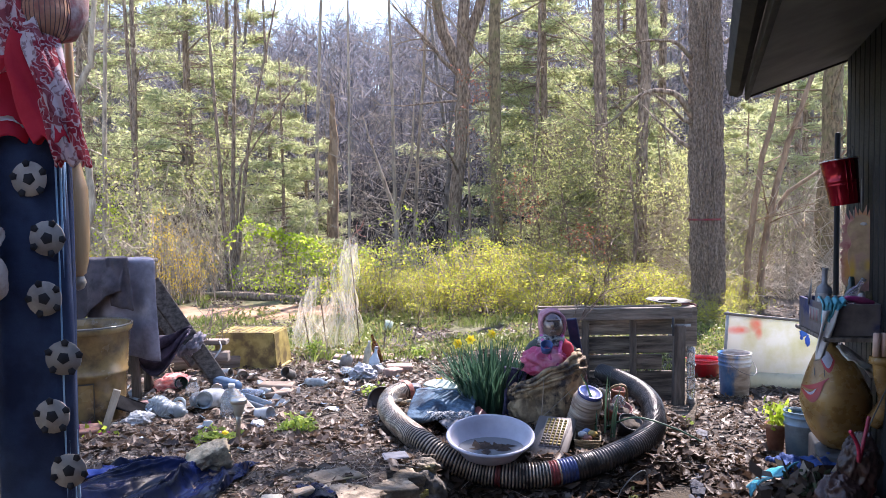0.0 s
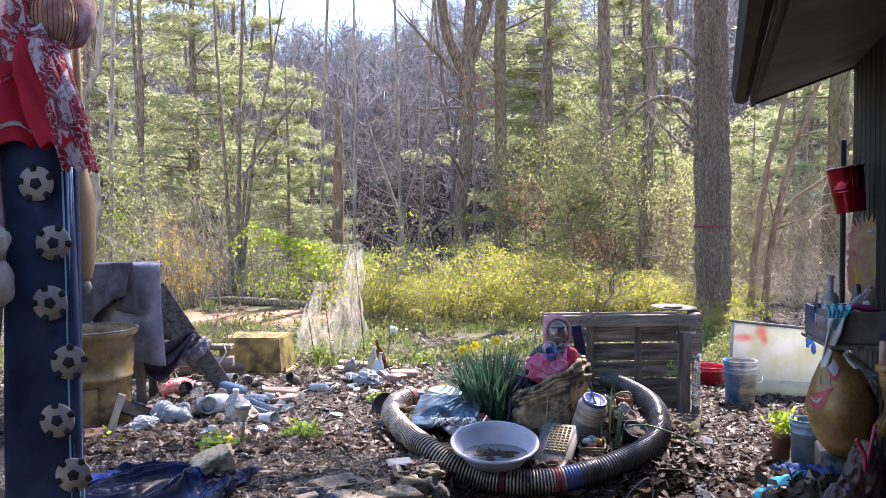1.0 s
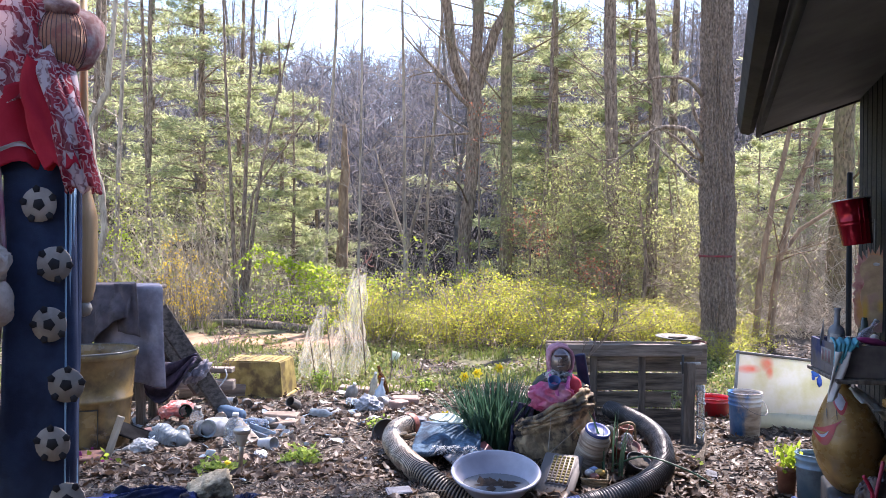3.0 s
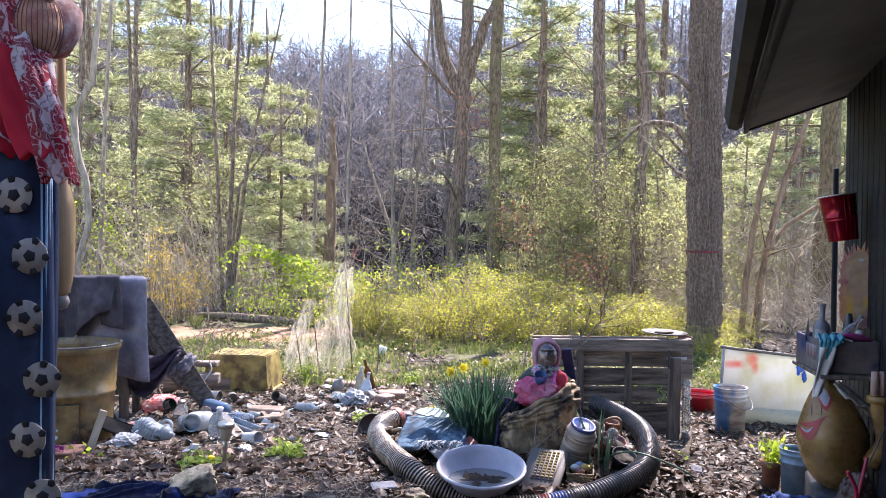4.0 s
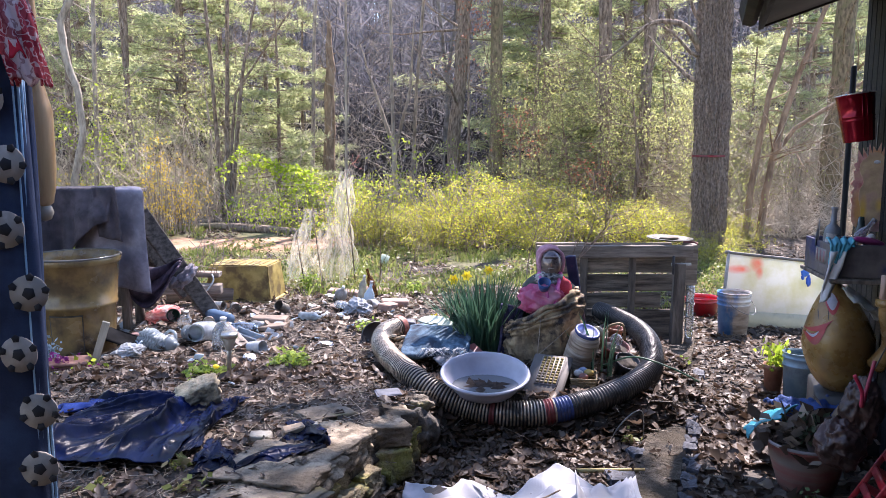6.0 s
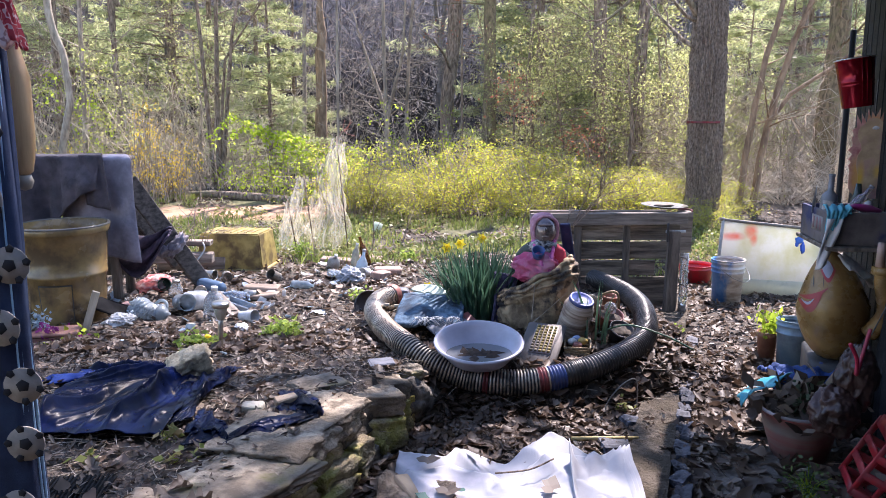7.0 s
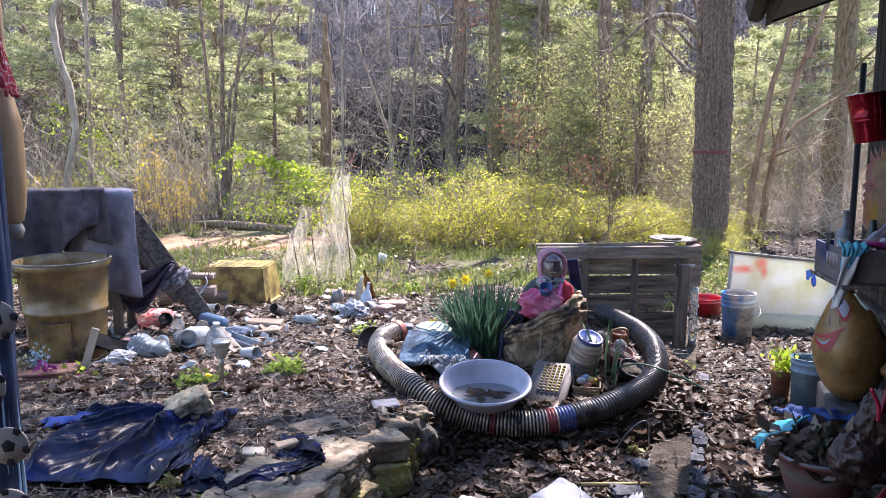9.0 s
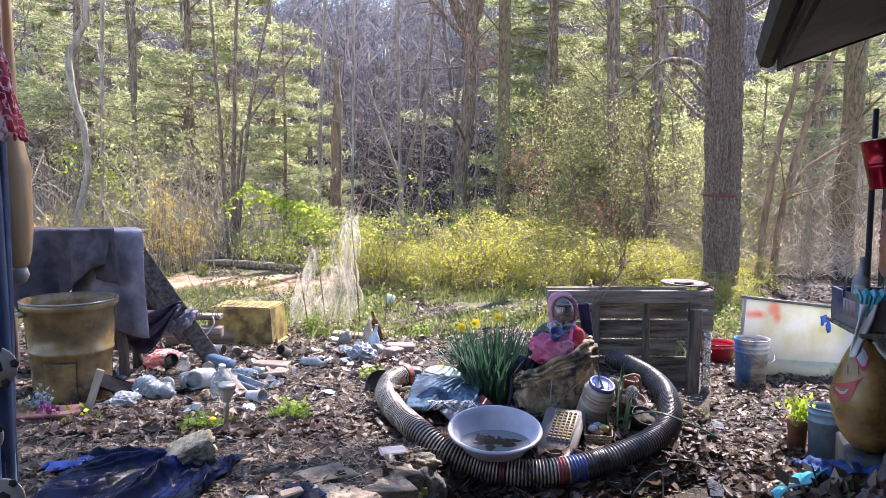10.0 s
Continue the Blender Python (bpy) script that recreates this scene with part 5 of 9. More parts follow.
def build_doll_corner():
    skin = surf("dark_bronze_paint", (0.09, 0.08, 0.095), (0.26, 0.2, 0.17), 7, 0.26, 0.5, bump=0.05)
    hood = surf("dusty_pink_knit", (0.4, 0.17, 0.21), (0.55, 0.29, 0.33), 30, 0.9, bump=0.4, bscale=160)
    spots = surf("spotted_scarf", (0.02, 0.02, 0.025), (0.5, 0.48, 0.46), 34, 0.85, bump=0.2)
    coat = surf("dark_green_fleece", (0.02, 0.028, 0.024), (0.06, 0.07, 0.06), 14, 0.9, bump=0.3)
    S = Soup()
    c = Matrix.Translation((0.665, 4.93, 0.885))
    f = c @ pose(0, -0.05, -0.005, -14, 0, -10)
    S.blob(0.07, 0.086, 0.092, f, 0.02, 2, 1, 4, 0)
    S.blob(0.011, 0.02, 0.026, f @ pose(0, -0.086, -0.004, 12, 0, 0), 0.02, 2, 1, 3, 0)
    S.blob(0.05, 0.014, 0.012, f @ pose(0, -0.076, 0.03), 0.05, 2, 1, 3, 0)
    S.blob(0.022, 0.01, 0.007, f @ pose(0, -0.08, -0.042), 0.05, 2, 1, 3, 0)
    S.lathe([(0.078, -0.1), (0.086, -0.02), (0.083, 0.05), (0.064, 0.086), (0.03, 0.1), (0.001, 0.102)], 26, c @ pose(0, 0.05, 0, -26, 0, 0), 1)
    S.tube(catmull([(-0.05, -0.05, -0.11), (-0.075, -0.06, -0.02), (-0.066, -0.06, 0.056), (0, -0.058, 0.092), (0.066, -0.06, 0.056), (0.075, -0.06, -0.02), (0.05, -0.05, -0.11)], 6), [0.011] * 37, 8, 1)
    for k in range(len(S.v) - 37 * 8, len(S.v)):
        S.v[k] = tuple(c @ Vector(S.v[k]))
    S.blob(0.095, 0.09, 0.055, Matrix.Translation((0.655, 4.87, 0.785)), 0.25, 3, 2, 4, 2)
    S.blob(0.2, 0.13, 0.18, Matrix.Translation((0.66, 4.97, 0.62)), 0.15, 2, 3, 3, 3)
    solo("mannequin", S, [skin, hood, spots, coat], "dark-faced mannequin in a dusty pink hood propped in a sack", "mannequin")

    burlap = surf("camouflage_cloth", (0.14, 0.1, 0.06), (0.4, 0.3, 0.185), 11, 0.9, bump=0.5, bscale=200, depth=0.004, spot=(0.035, 0.03, 0.032), sscale=9.0, scut=0.56)

    def sack(u, v):
        a = 2 * math.pi * u
        x, y = math.cos(a), math.sin(a)
        slant = noise.noise(Vector((x * 2.2 + 1.2 * v, y * 2.2, v * 1.2)))
        crease = 1 - 2.6 * abs(noise.noise(Vector((x * 2.8 + 1.8 * v, y * 2.8 - v, v * 1.1 + 3))))
        fine = 1 - 2.6 * abs(noise.noise(Vector((x * 6 + 2.5 * v, y * 6, v * 2.4))))
        roll = sstep(0.62, 0.72, v) * (0.014 + 0.012 * abs(math.sin(v * 24 + 2 * x)))
        r = 0.2 + 0.016 * slant + 0.03 * max(0, crease) ** 2 + 0.011 * max(0, fine) ** 2 + roll
        top = 0.355 + 0.11 * x - 0.03 * y + 0.006 * math.sin(7 * a)
        k = 1 + 0.1 * math.sin(math.pi * min(1, v * 1.1)) - 0.2 * max(0, v - 0.9) * 5
        return (0.605 + r * 1.0 * k * x + 0.02 * v, 4.87 + r * 0.75 * k * y, 0.245 + top * v + 0.012 * noise.noise(Vector((x * 4, y * 4, v * 2))) * v)

    bag0 = thing("cloth_sack", "slumped camouflage-brown cloth sack with folded rim", "sack")
    cloth(sack, 128, 44, burlap, "pouch", "", "", 0.006, bag0)
    for v, r0, sd in ((0.985, 0.02, 1.0), (0.9, 0.015, 5.0), (0.81, 0.011, 9.0)):
        ring = [Vector(sack(k / 90, v)) + Vector((0, -0.004, 0.006 * math.sin(0.4 * k + sd))) for k in range(91)]
        part("rim_roll", Soup().tube(ring, [r0 * (0.75 + 0.6 * abs(noise.noise(Vector((k * 0.13, sd, 1))))) for k in range(91)], 9, cap=False), burlap, bag0)
    for x0, z0, x1, z1 in ((0.58, 0.62, 0.55, 0.36), (0.78, 0.52, 0.5, 0.3)):
        S = Soup().tube(catmull([(x0, 4.7, z0), ((x0 + x1) / 2, 4.65, (z0 + z1) / 2), (x1, 4.62, z1)], 5), [0.0025] * 11, 5)
        solo("string", S, BARK_PALE, "pale string hanging down the sack", "string")
    pink = surf("pink_film", (0.78, 0.16, 0.32), (0.86, 0.42, 0.54), 7, 0.25, bump=0.3, bscale=30, trans=0.45)
    S = Soup().crumple(0.135, 0.07, 0.1, Matrix.Translation((0.6, 4.79, 0.66)), 4.2, 0.5)
    solo("plastic_bag", S, pink, "crumpled translucent pink plastic bag", "bag")
    S = Soup()
    for x0, x1 in ((0.585, 0.64), (0.72, 0.66)):
        S.tube(catmull([(x0, 4.86, 0.82), ((x0 + x1) / 2, 4.76, 0.74), (x1, 4.715, 0.62)], 6), [0.014, 0.016, 0.015, 0.014, 0.013, 0.014, 0.016, 0.017, 0.016, 0.014, 0.012, 0.01, 0.008], 7)
    solo("scarf", S, surf("magenta_knit", (0.5, 0.08, 0.25), (0.68, 0.18, 0.4), 40, 0.9, bump=0.3), "thin magenta scarf ends hanging over the bag", "scarf")
    red = surf("red_cloth", (0.5, 0.03, 0.05), (0.65, 0.07, 0.1), 8, 0.8, bump=0.3)
    solo("red_cloth", Soup().blob(0.06, 0.05, 0.085, Matrix.Translation((0.735, 4.83, 0.71)), 0.25, 2, 6, 3), red, "folded bright red cloth beside the bag", "cloth")
    solo("blue_cup", Soup().lathe(shell([(0.032, -0.03), (0.04, 0.03)], 0.003), 20, pose(0.6, 4.73, 0.765, 40, 0, 0)), plastic("cup_blue", (0.03, 0.1, 0.32)), "small blue plastic cup on the bag", "cup")
    navy = surf("navy_fabric", (0.022, 0.02, 0.045), (0.07, 0.06, 0.11), 30, 0.95, bump=0.5, bscale=90)

    def sleeve(u, v):
        return (0.31 + 0.13 * u + 0.05 * v + 0.012 * math.sin(9 * u + 4 * v), 4.8 + 0.05 * math.sin(3 * u) + 0.1 * v + 0.02 * math.sin(12 * u), 0.25 + 0.36 * v - 0.1 * u * v * 0.4)

    cloth(sleeve, 24, 18, navy, "hanging_cloth", "dark navy knitted cloth draped beside the sack", "cloth", 0.02)
    stick = Soup().box(0.07, 0.03, 0.5, pose(0.86, 5.06, 0.66, 8, -8, -20), 0.006)
    solo("painted_board", stick, surf("blue_black_paint", (0.012, 0.02, 0.07), (0.05, 0.06, 0.16), 5, 0.5, spot=(0.22, 0.08, 0.05), sscale=5), "narrow upright board painted dark blue", "board", smooth=False)
    S = Soup()
    rng = random.Random(2)
    limb(S, rng, (0.78, 5.2, 0.6), (-0.1, 0, 1), 0.75, 0.006, 0, [], 5, 0.2, 0.02, (4, 3), (20, 50))
    limb(S, rng, (0.8, 5.2, 0.6), (0.25, 0, 1), 0.7, 0.005, 0, [], 5, 0.2, 0.02, (4, 3), (20, 50))
    for k in range(3):
        S.tube([(0.78 + 0.008 * k, 5.2, 0.24), (0.79, 5.2, 0.62)], [0.006, 0.005], 5)
    solo("twiggy_shrub", S, BARK, "thin bare shrub standing behind the sack", "shrub")


build_doll_corner()


def strap_plant(name, label, x, y, n, h, spread, mat, seed, flowers=(), category="plant", width=0.011, z0=None):
    """Strap leaves from one crown, each tapering and bending out."""
    rng = random.Random(seed)
    gz = ground_z(x, y) if z0 is None else z0
    root = thing(name, label, category, pose(x, y, gz))
    S = Soup()
    for _ in range(n):
        a, o = rng.uniform(0, 6.28), rng.uniform(0, 1) ** 0.6
        b = Vector((math.cos(a) * o * spread * 0.45, math.sin(a) * o * spread * 0.35, -0.01))
        L, lean = h * rng.uniform(0.65, 1.1), rng.uniform(0.05, 0.6) * o
        d = Vector((math.cos(a + rng.gauss(0, 0.4)), math.sin(a + rng.gauss(0, 0.4)), 0))
        w = Vector((-d.y, d.x, 0)) * width * rng.uniform(0.7, 1.1)
        k = len(S.v)
        for i in range(6):
            u = i / 5
            c = b + d * (spread * lean * u * u * 1.2) + Vector((0, 0, L * (u - 0.25 * lean * u ** 3)))
            t = w * (1 if u < 0.6 else (1 - u) / 0.4 + 0.05)
            S.v += [tuple(c - t), tuple(c + d * 0.003), tuple(c + t)]
        for i in range(5):
            for s in (0, 1):
                q = k + 3 * i + s
                S.f.append((q, q + 1, q + 4, q + 3))
                S.m.append(0)
    ob = part("leaf_clump", S, mat, root)
    ob["kind"] = "stuff"
    for fx, fy, fz, ax in flowers:
        F = Soup()
        c = Vector((fx - x, fy - y, fz - gz))
        F.tube([(c.x * 0.6, c.y * 0.6, 0), tuple(c * 0.98)], [0.004, 0.003], 5, 0)
        m = Matrix.Translation(c) @ pose(0, 0, 0, 70, 0, ax)
        for k in range(6):
            r = m @ pose(0, 0, 0, 0, 0, 60 * k)
            q = len(F.v)
            F.v += [tuple(r @ Vector(v)) for v in ((0.004, 0, 0), (0.022, 0.013, 0.005), (0.042, 0, 0.002), (0.022, -0.013, 0.005))]
            F.f.append((q, q + 1, q + 2, q + 3))
            F.m.append(1)
        F.lathe([(0.008, 0.0), (0.011, 0.015), (0.017, 0.027), (0.014, 0.026), (0.008, 0.01)], 10, m, 1)
        part("flower", F, [STRAP, PETAL], root, "yellow trumpet daffodil on a green stalk")
    return root


strap_plant("daffodil_clump", "dense clump of daffodils with tall dark green leaves", 0.24, 5.0, 380, 0.5, 0.46, STRAP, 5, [(0.04, 5.1, 0.735, 10), (0.13, 5.1, 0.76, -20), (0.28, 5.2, 0.78, 30), (-0.09, 4.95, 0.5, 15)], "daffodils", 0.0085)
strap_plant("strap_leaved_plant", "strap-leaved green plant arching over the hose", 0.93, 4.62, 7, 0.42, 0.34, STRAP, 6, (), "plant", 0.009)
S = Soup().tube(catmull([(0.95, 4.6, 0.28), (1.1, 4.45, 0.38), (1.3, 4.35, 0.34), (1.45, 4.3, 0.27)], 6), [0.006] * 19, 5)
solo("trailing_leaf", S, STRAP, "long trailing green leaf lying across the hose", "leaf")


def build_mound_clutter():
    # striped jar lying tilted towards the walk
    jar = thing("storage_jar", "ribbed brown-and-cream plastic jar with a blue lid, tipped up", "jar", pose(0.79, 4.66, 0.245, 20, 12, 0) @ Matrix.Diagonal((1.12, 1.12, 1.05, 1)))
    prof = [(0.07, 0.0), (0.078, 0.01)]
    for i in range(8):
        z = 0.02 + i * 0.027
        prof += [(0.082, z + 0.004), (0.085, z + 0.014), (0.079, z + 0.023)]
    prof += [(0.076, 0.245), (0.066, 0.262)]
    part("body", Soup().lathe(prof, 32), surf("dirty_striped_plastic", (0.2, 0.14, 0.1), (0.5, 0.43, 0.36), 6, 0.5, bump=0.1, stretch=(0.4, 0.4, 9), spot=(0.16, 0.09, 0.07), sscale=4), jar)
    part("lid", Soup().lathe([(0.066, 0.258), (0.069, 0.262), (0.069, 0.278), (0.06, 0.282), (0.055, 0.274), (0.001, 0.272)], 32), plastic("lid_blue", (0.03, 0.06, 0.26)), jar, "blue plastic lid")
    # toy keyboard
    toy = thing("toy_keyboard", "grimy grey toy keyboard with yellow keys leaning on the mound", "toy", pose(0.575, 4.39, 0.268, 30, 0, -24))
    grey = plastic("toy_grey", (0.17, 0.145, 0.13), 0.7, 0.35)
    part("case", Soup().box(0.24, 0.38, 0.03, None, 0.014), grey, toy)
    part("front_lip", Soup().box(0.18, 0.05, 0.035, pose(0, -0.175, -0.002), 0.012), plastic("toy_lip", (0.36, 0.34, 0.33), 0.7), toy, "paler moulded front edge")
    part("key_bed", Soup().box(0.14, 0.23, 0.008, pose(0.01, 0.05, 0.016), 0.003), plastic("toy_bed", (0.3, 0.25, 0.24)), toy)
    key = [Soup().box(0.018, 0.016, 0.012, None, 0.003).mesh("key", plastic(nm, c, 0.8, 0.4)) for nm, c in (("key_yellow", (0.4, 0.3, 0.08)), ("key_cream", (0.33, 0.27, 0.18)))]
    for r in range(10):
        for q in range(5):
            ob = new("key", key[0 if q > 1 or r > 3 else 1])
            ob.parent = toy
            ob.matrix_basis = pose(-0.042 + q * 0.026, -0.048 + r * 0.0215, 0.024)
    # small basket of painted stones
    bas = thing("small_basket", "small square woven basket holding painted stones", "basket", pose(0.8, 4.42, 0.195, 4, 0, -12))
    wick = surf("tan_wicker", (0.2, 0.15, 0.08), (0.36, 0.28, 0.17), 30, 0.8, bump=0.7, bscale=130, stretch=(1, 1, 3))
    S = Soup()
    for k in range(5):
        w = 0.062 + 0.0035 * k
        for sx, sy, px, py in ((2 * w, 0.007, 0, w), (2 * w, 0.007, 0, -w), (0.007, 2 * w, w, 0), (0.007, 2 * w, -w, 0)):
            S.box(sx, sy, 0.017, pose(px, py, 0.012 + 0.0175 * k), 0.003)
    S.box(0.12, 0.12, 0.008, pose(0, 0, 0.004), 0)
    part("weave", S, wick, bas)
    for x, y, z, c, nm in ((-0.03, 0.0, 0.095, (0.7, 0.68, 0.66), "white"), (0.03, 0.01, 0.098, (0.6, 0.4, 0.08), "ochre"), (-0.005, 0.035, 0.1, (0.3, 0.4, 0.6), "blue"), (0.0, -0.03, 0.085, (0.25, 0.08, 0.06), "maroon")):
        solo("painted_stone", Soup().blob(0.03, 0.026, 0.022, None, 0.06, 2, x * 90, 2), plastic("stone_" + nm, c, 0.45), nm + " painted stone in the basket", "stone", pose(0.8, 4.42, 0.195, 4, 0, -12) @ pose(x, y, z), group="painted stones")
    # pots behind the jar
    for x, y, r, h, c, nm, tilt in ((1.05, 4.78, 0.085, 0.12, (0.2, 0.045, 0.035), "maroon", 18), (1.0, 5.0, 0.07, 0.15, (0.28, 0.22, 0.14), "tan", -10), (1.12, 5.05, 0.05, 0.16, (0.34, 0.13, 0.08), "rust", 8), (1.08, 4.6, 0.075, 0.1, (0.03, 0.03, 0.035), "black", 25)):
        pot = thing("flower_pot", nm + " plastic flower pot half full of leaves", "pot", on(x, y, 0, tilt, tilt * 0.5, 0), "pots on the mound")
        part("body", Soup().lathe(shell([(r * 0.72, 0), (r * 0.95, h * 0.85), (r * 1.05, h * 0.86), (r * 1.05, h)], 0.005), 22), plastic("pot_" + nm, c, 0.5), pot)
        part("soil", Soup().blob(r * 0.85, r * 0.85, 0.02, pose(0, 0, h * 0.75), 0.4, 3, 4), surf("pot_soil", (0.03, 0.024, 0.02), (0.1, 0.08, 0.06), 30, 0.95), pot)
    glass = clear("clear_glass", (0.8, 0.82, 0.8))
    solo("glass_globe", Soup().blob(0.04, 0.04, 0.045, None, 0.02, 2, 1, 3), glass, "small clear glass globe in a pot", "ornament", pose(1.07, 4.76, 0.4))
    S = Soup().tube(catmull([(1.0, 4.95, 0.36), (1.06, 4.9, 0.46), (1.15, 4.92, 0.46), (1.18, 4.98, 0.34)], 6), [0.009] * 19, 6)
    solo("wicker_handle", S, wick, "bent tan basket handle among the pots", "handle")
    solo("egg_ornament", Soup().blob(0.04, 0.035, 0.05, None, 0.02, 1, 1, 3), plastic("ornament_tan", (0.42, 0.33, 0.2), 0.35), "tan egg-shaped ornament beside the pots", "ornament", pose(0.97, 4.86, 0.42))
    # printed bag and bits inside the hose's open end
    denim = surf("blue_printed_cloth", (0.045, 0.09, 0.14), (0.13, 0.22, 0.31), 26, 0.85, bump=0.4, bscale=120, spot=(0.03, 0.045, 0.07), sscale=6)

    def bag(u, v):
        x, y = -0.3 + 0.42 * u + 0.05 * v, 4.62 + 0.4 * v + 0.05 * math.sin(3 * u)
        return (x, y, ground_z(x, y) + 0.08 + 0.05 * math.sin(math.pi * u) * math.sin(math.pi * min(1, v * 1.1)) + 0.004 * math.sin(17 * u + 6 * v) + 0.014 * noise.noise(Vector((u * 5, v * 4, 3))) + 0.09 * v)

    cloth(bag, 36, 24, denim, "denim_bag", "faded blue printed cloth bag lying flat with a pale frayed edge", "bag", 0.035)
    S, rng = Soup(), random.Random(6)
    for k in range(46):
        x = -0.17 + 0.0055 * k
        p = Vector((x, 4.6 + rng.uniform(-0.01, 0.05), ground_z(x, 4.6) + 0.15))
        S.tube([p, p + Vector((rng.gauss(0, 0.02), -0.03, 0.005)), p + Vector((rng.gauss(0, 0.03), -0.07, -0.03))], [0.004, 0.003, 0.002], 4)
    solo("fringe", S, plastic("fringe_white", (0.36, 0.4, 0.44), 0.9), "white cotton fringe along the bag", "fringe", kind="stuff")
    pm = pose(-0.085, 4.78, 0.5, 20, 4, -14)
    cloth(lambda u, v: pm @ Vector((0.115 * math.cos(math.pi * u) * (0.15 + 0.85 * v), 0.085 * math.sin(math.pi * u) * (0.15 + 0.85 * v), 0.012 * v * v)), 24, 8, surf("pale_green_glaze", (0.36, 0.43, 0.34), (0.5, 0.56, 0.46), 8, 0.35, bump=0.05), "broken_plate", "pale green half of a broken plate on the bag", "plate", 0.008)
    clay = surf("pinkish_clay", (0.36, 0.2, 0.15), (0.52, 0.32, 0.25), 12, 0.85, bump=0.2)
    for x, y, z, rx, rz in ((-0.2, 5.17, 0.34, 78, 30), (-0.07, 5.2, 0.35, 70, -50)):
        cp = thing("clay_pot", "small pinkish clay pot lying on its side", "pot", pose(x, y, z, rx, 0, rz), "clay pots behind the bag")
        part("body", Soup().lathe(shell([(0.035, -0.05), (0.05, 0.04), (0.058, 0.04), (0.058, 0.065)], 0.006), 22), clay, cp)
    solo("grey_tray", Soup().box(0.26, 0.2, 0.02, None, 0.008), plastic("tray_grey", (0.2, 0.21, 0.25), 0.4), "flat dark grey plastic tray under the bag", "tray", pose(0.06, 4.62, 0.32, 12, -8, 30))
    solo("red_booklet", Soup().box(0.16, 0.11, 0.012, None, 0.003), plastic("booklet_red", (0.4, 0.12, 0.11), 0.5), "faded red booklet lying beside the basin", "booklet", pose(0.12, 4.72, 0.345, 14, -10, 25))
    tc = surf("terracotta", (0.3, 0.15, 0.1), (0.42, 0.24, 0.17), 12, 0.8, bump=0.2)
    for x, y, z, rx, rz in ((-0.02, 5.28, 0.37, 80, 60), (0.1, 5.3, 0.36, 90, 110), (-0.1, 5.15, 0.37, 70, 20)):
        solo("clay_pot", Soup().lathe(shell([(0.045, -0.06), (0.06, 0.04), (0.068, 0.042), (0.068, 0.06)], 0.006), 20), tc, "small clay pot lying on its side", "pot", pose(x, y, z, rx, 0, rz), group="tipped clay pots")
    solo("yellow_bottle", Soup().lathe([(0.02, -0.04), (0.024, 0.03), (0.01, 0.045), (0.009, 0.06)], 14), plastic("bottle_yellow", (0.6, 0.5, 0.12), 0.3), "small yellowish bottle by the hose end", "bottle", pose(-0.2, 5.16, 0.39, 80, 0, 100))
    for x, y, rz, L in ((-0.42, 4.86, 15, 0.24), (-0.37, 4.84, 25, 0.2)):
        solo("wood_stick", Soup().box(0.035, L, 0.02, None, 0.004), surf("pale_wood", (0.4, 0.32, 0.22), (0.55, 0.45, 0.33), 8, 0.8, stretch=(6, 0.5, 6)), "pale wooden slat beside the hose end", "slat", pose(x + 0.04, y + 0.1, 0.37, -20, 0, rz), smooth=False)
    for x, y, s in ((0.1, 5.42, 0.07), (0.3, 5.5, 0.06), (-0.1, 5.55, 0.08), (-0.3, 5.62, 0.07)):
        solo("dark_stone", lump(x * 9 + 2, s, s * 0.8, s * 0.7), surf("dark_wet_stone", (0.05, 0.055, 0.065), (0.14, 0.14, 0.16), 12, 0.5), "dark blue-grey stone behind the mound", "stone", on(x, y, 0.03), group="dark stones")


build_mound_clutter()


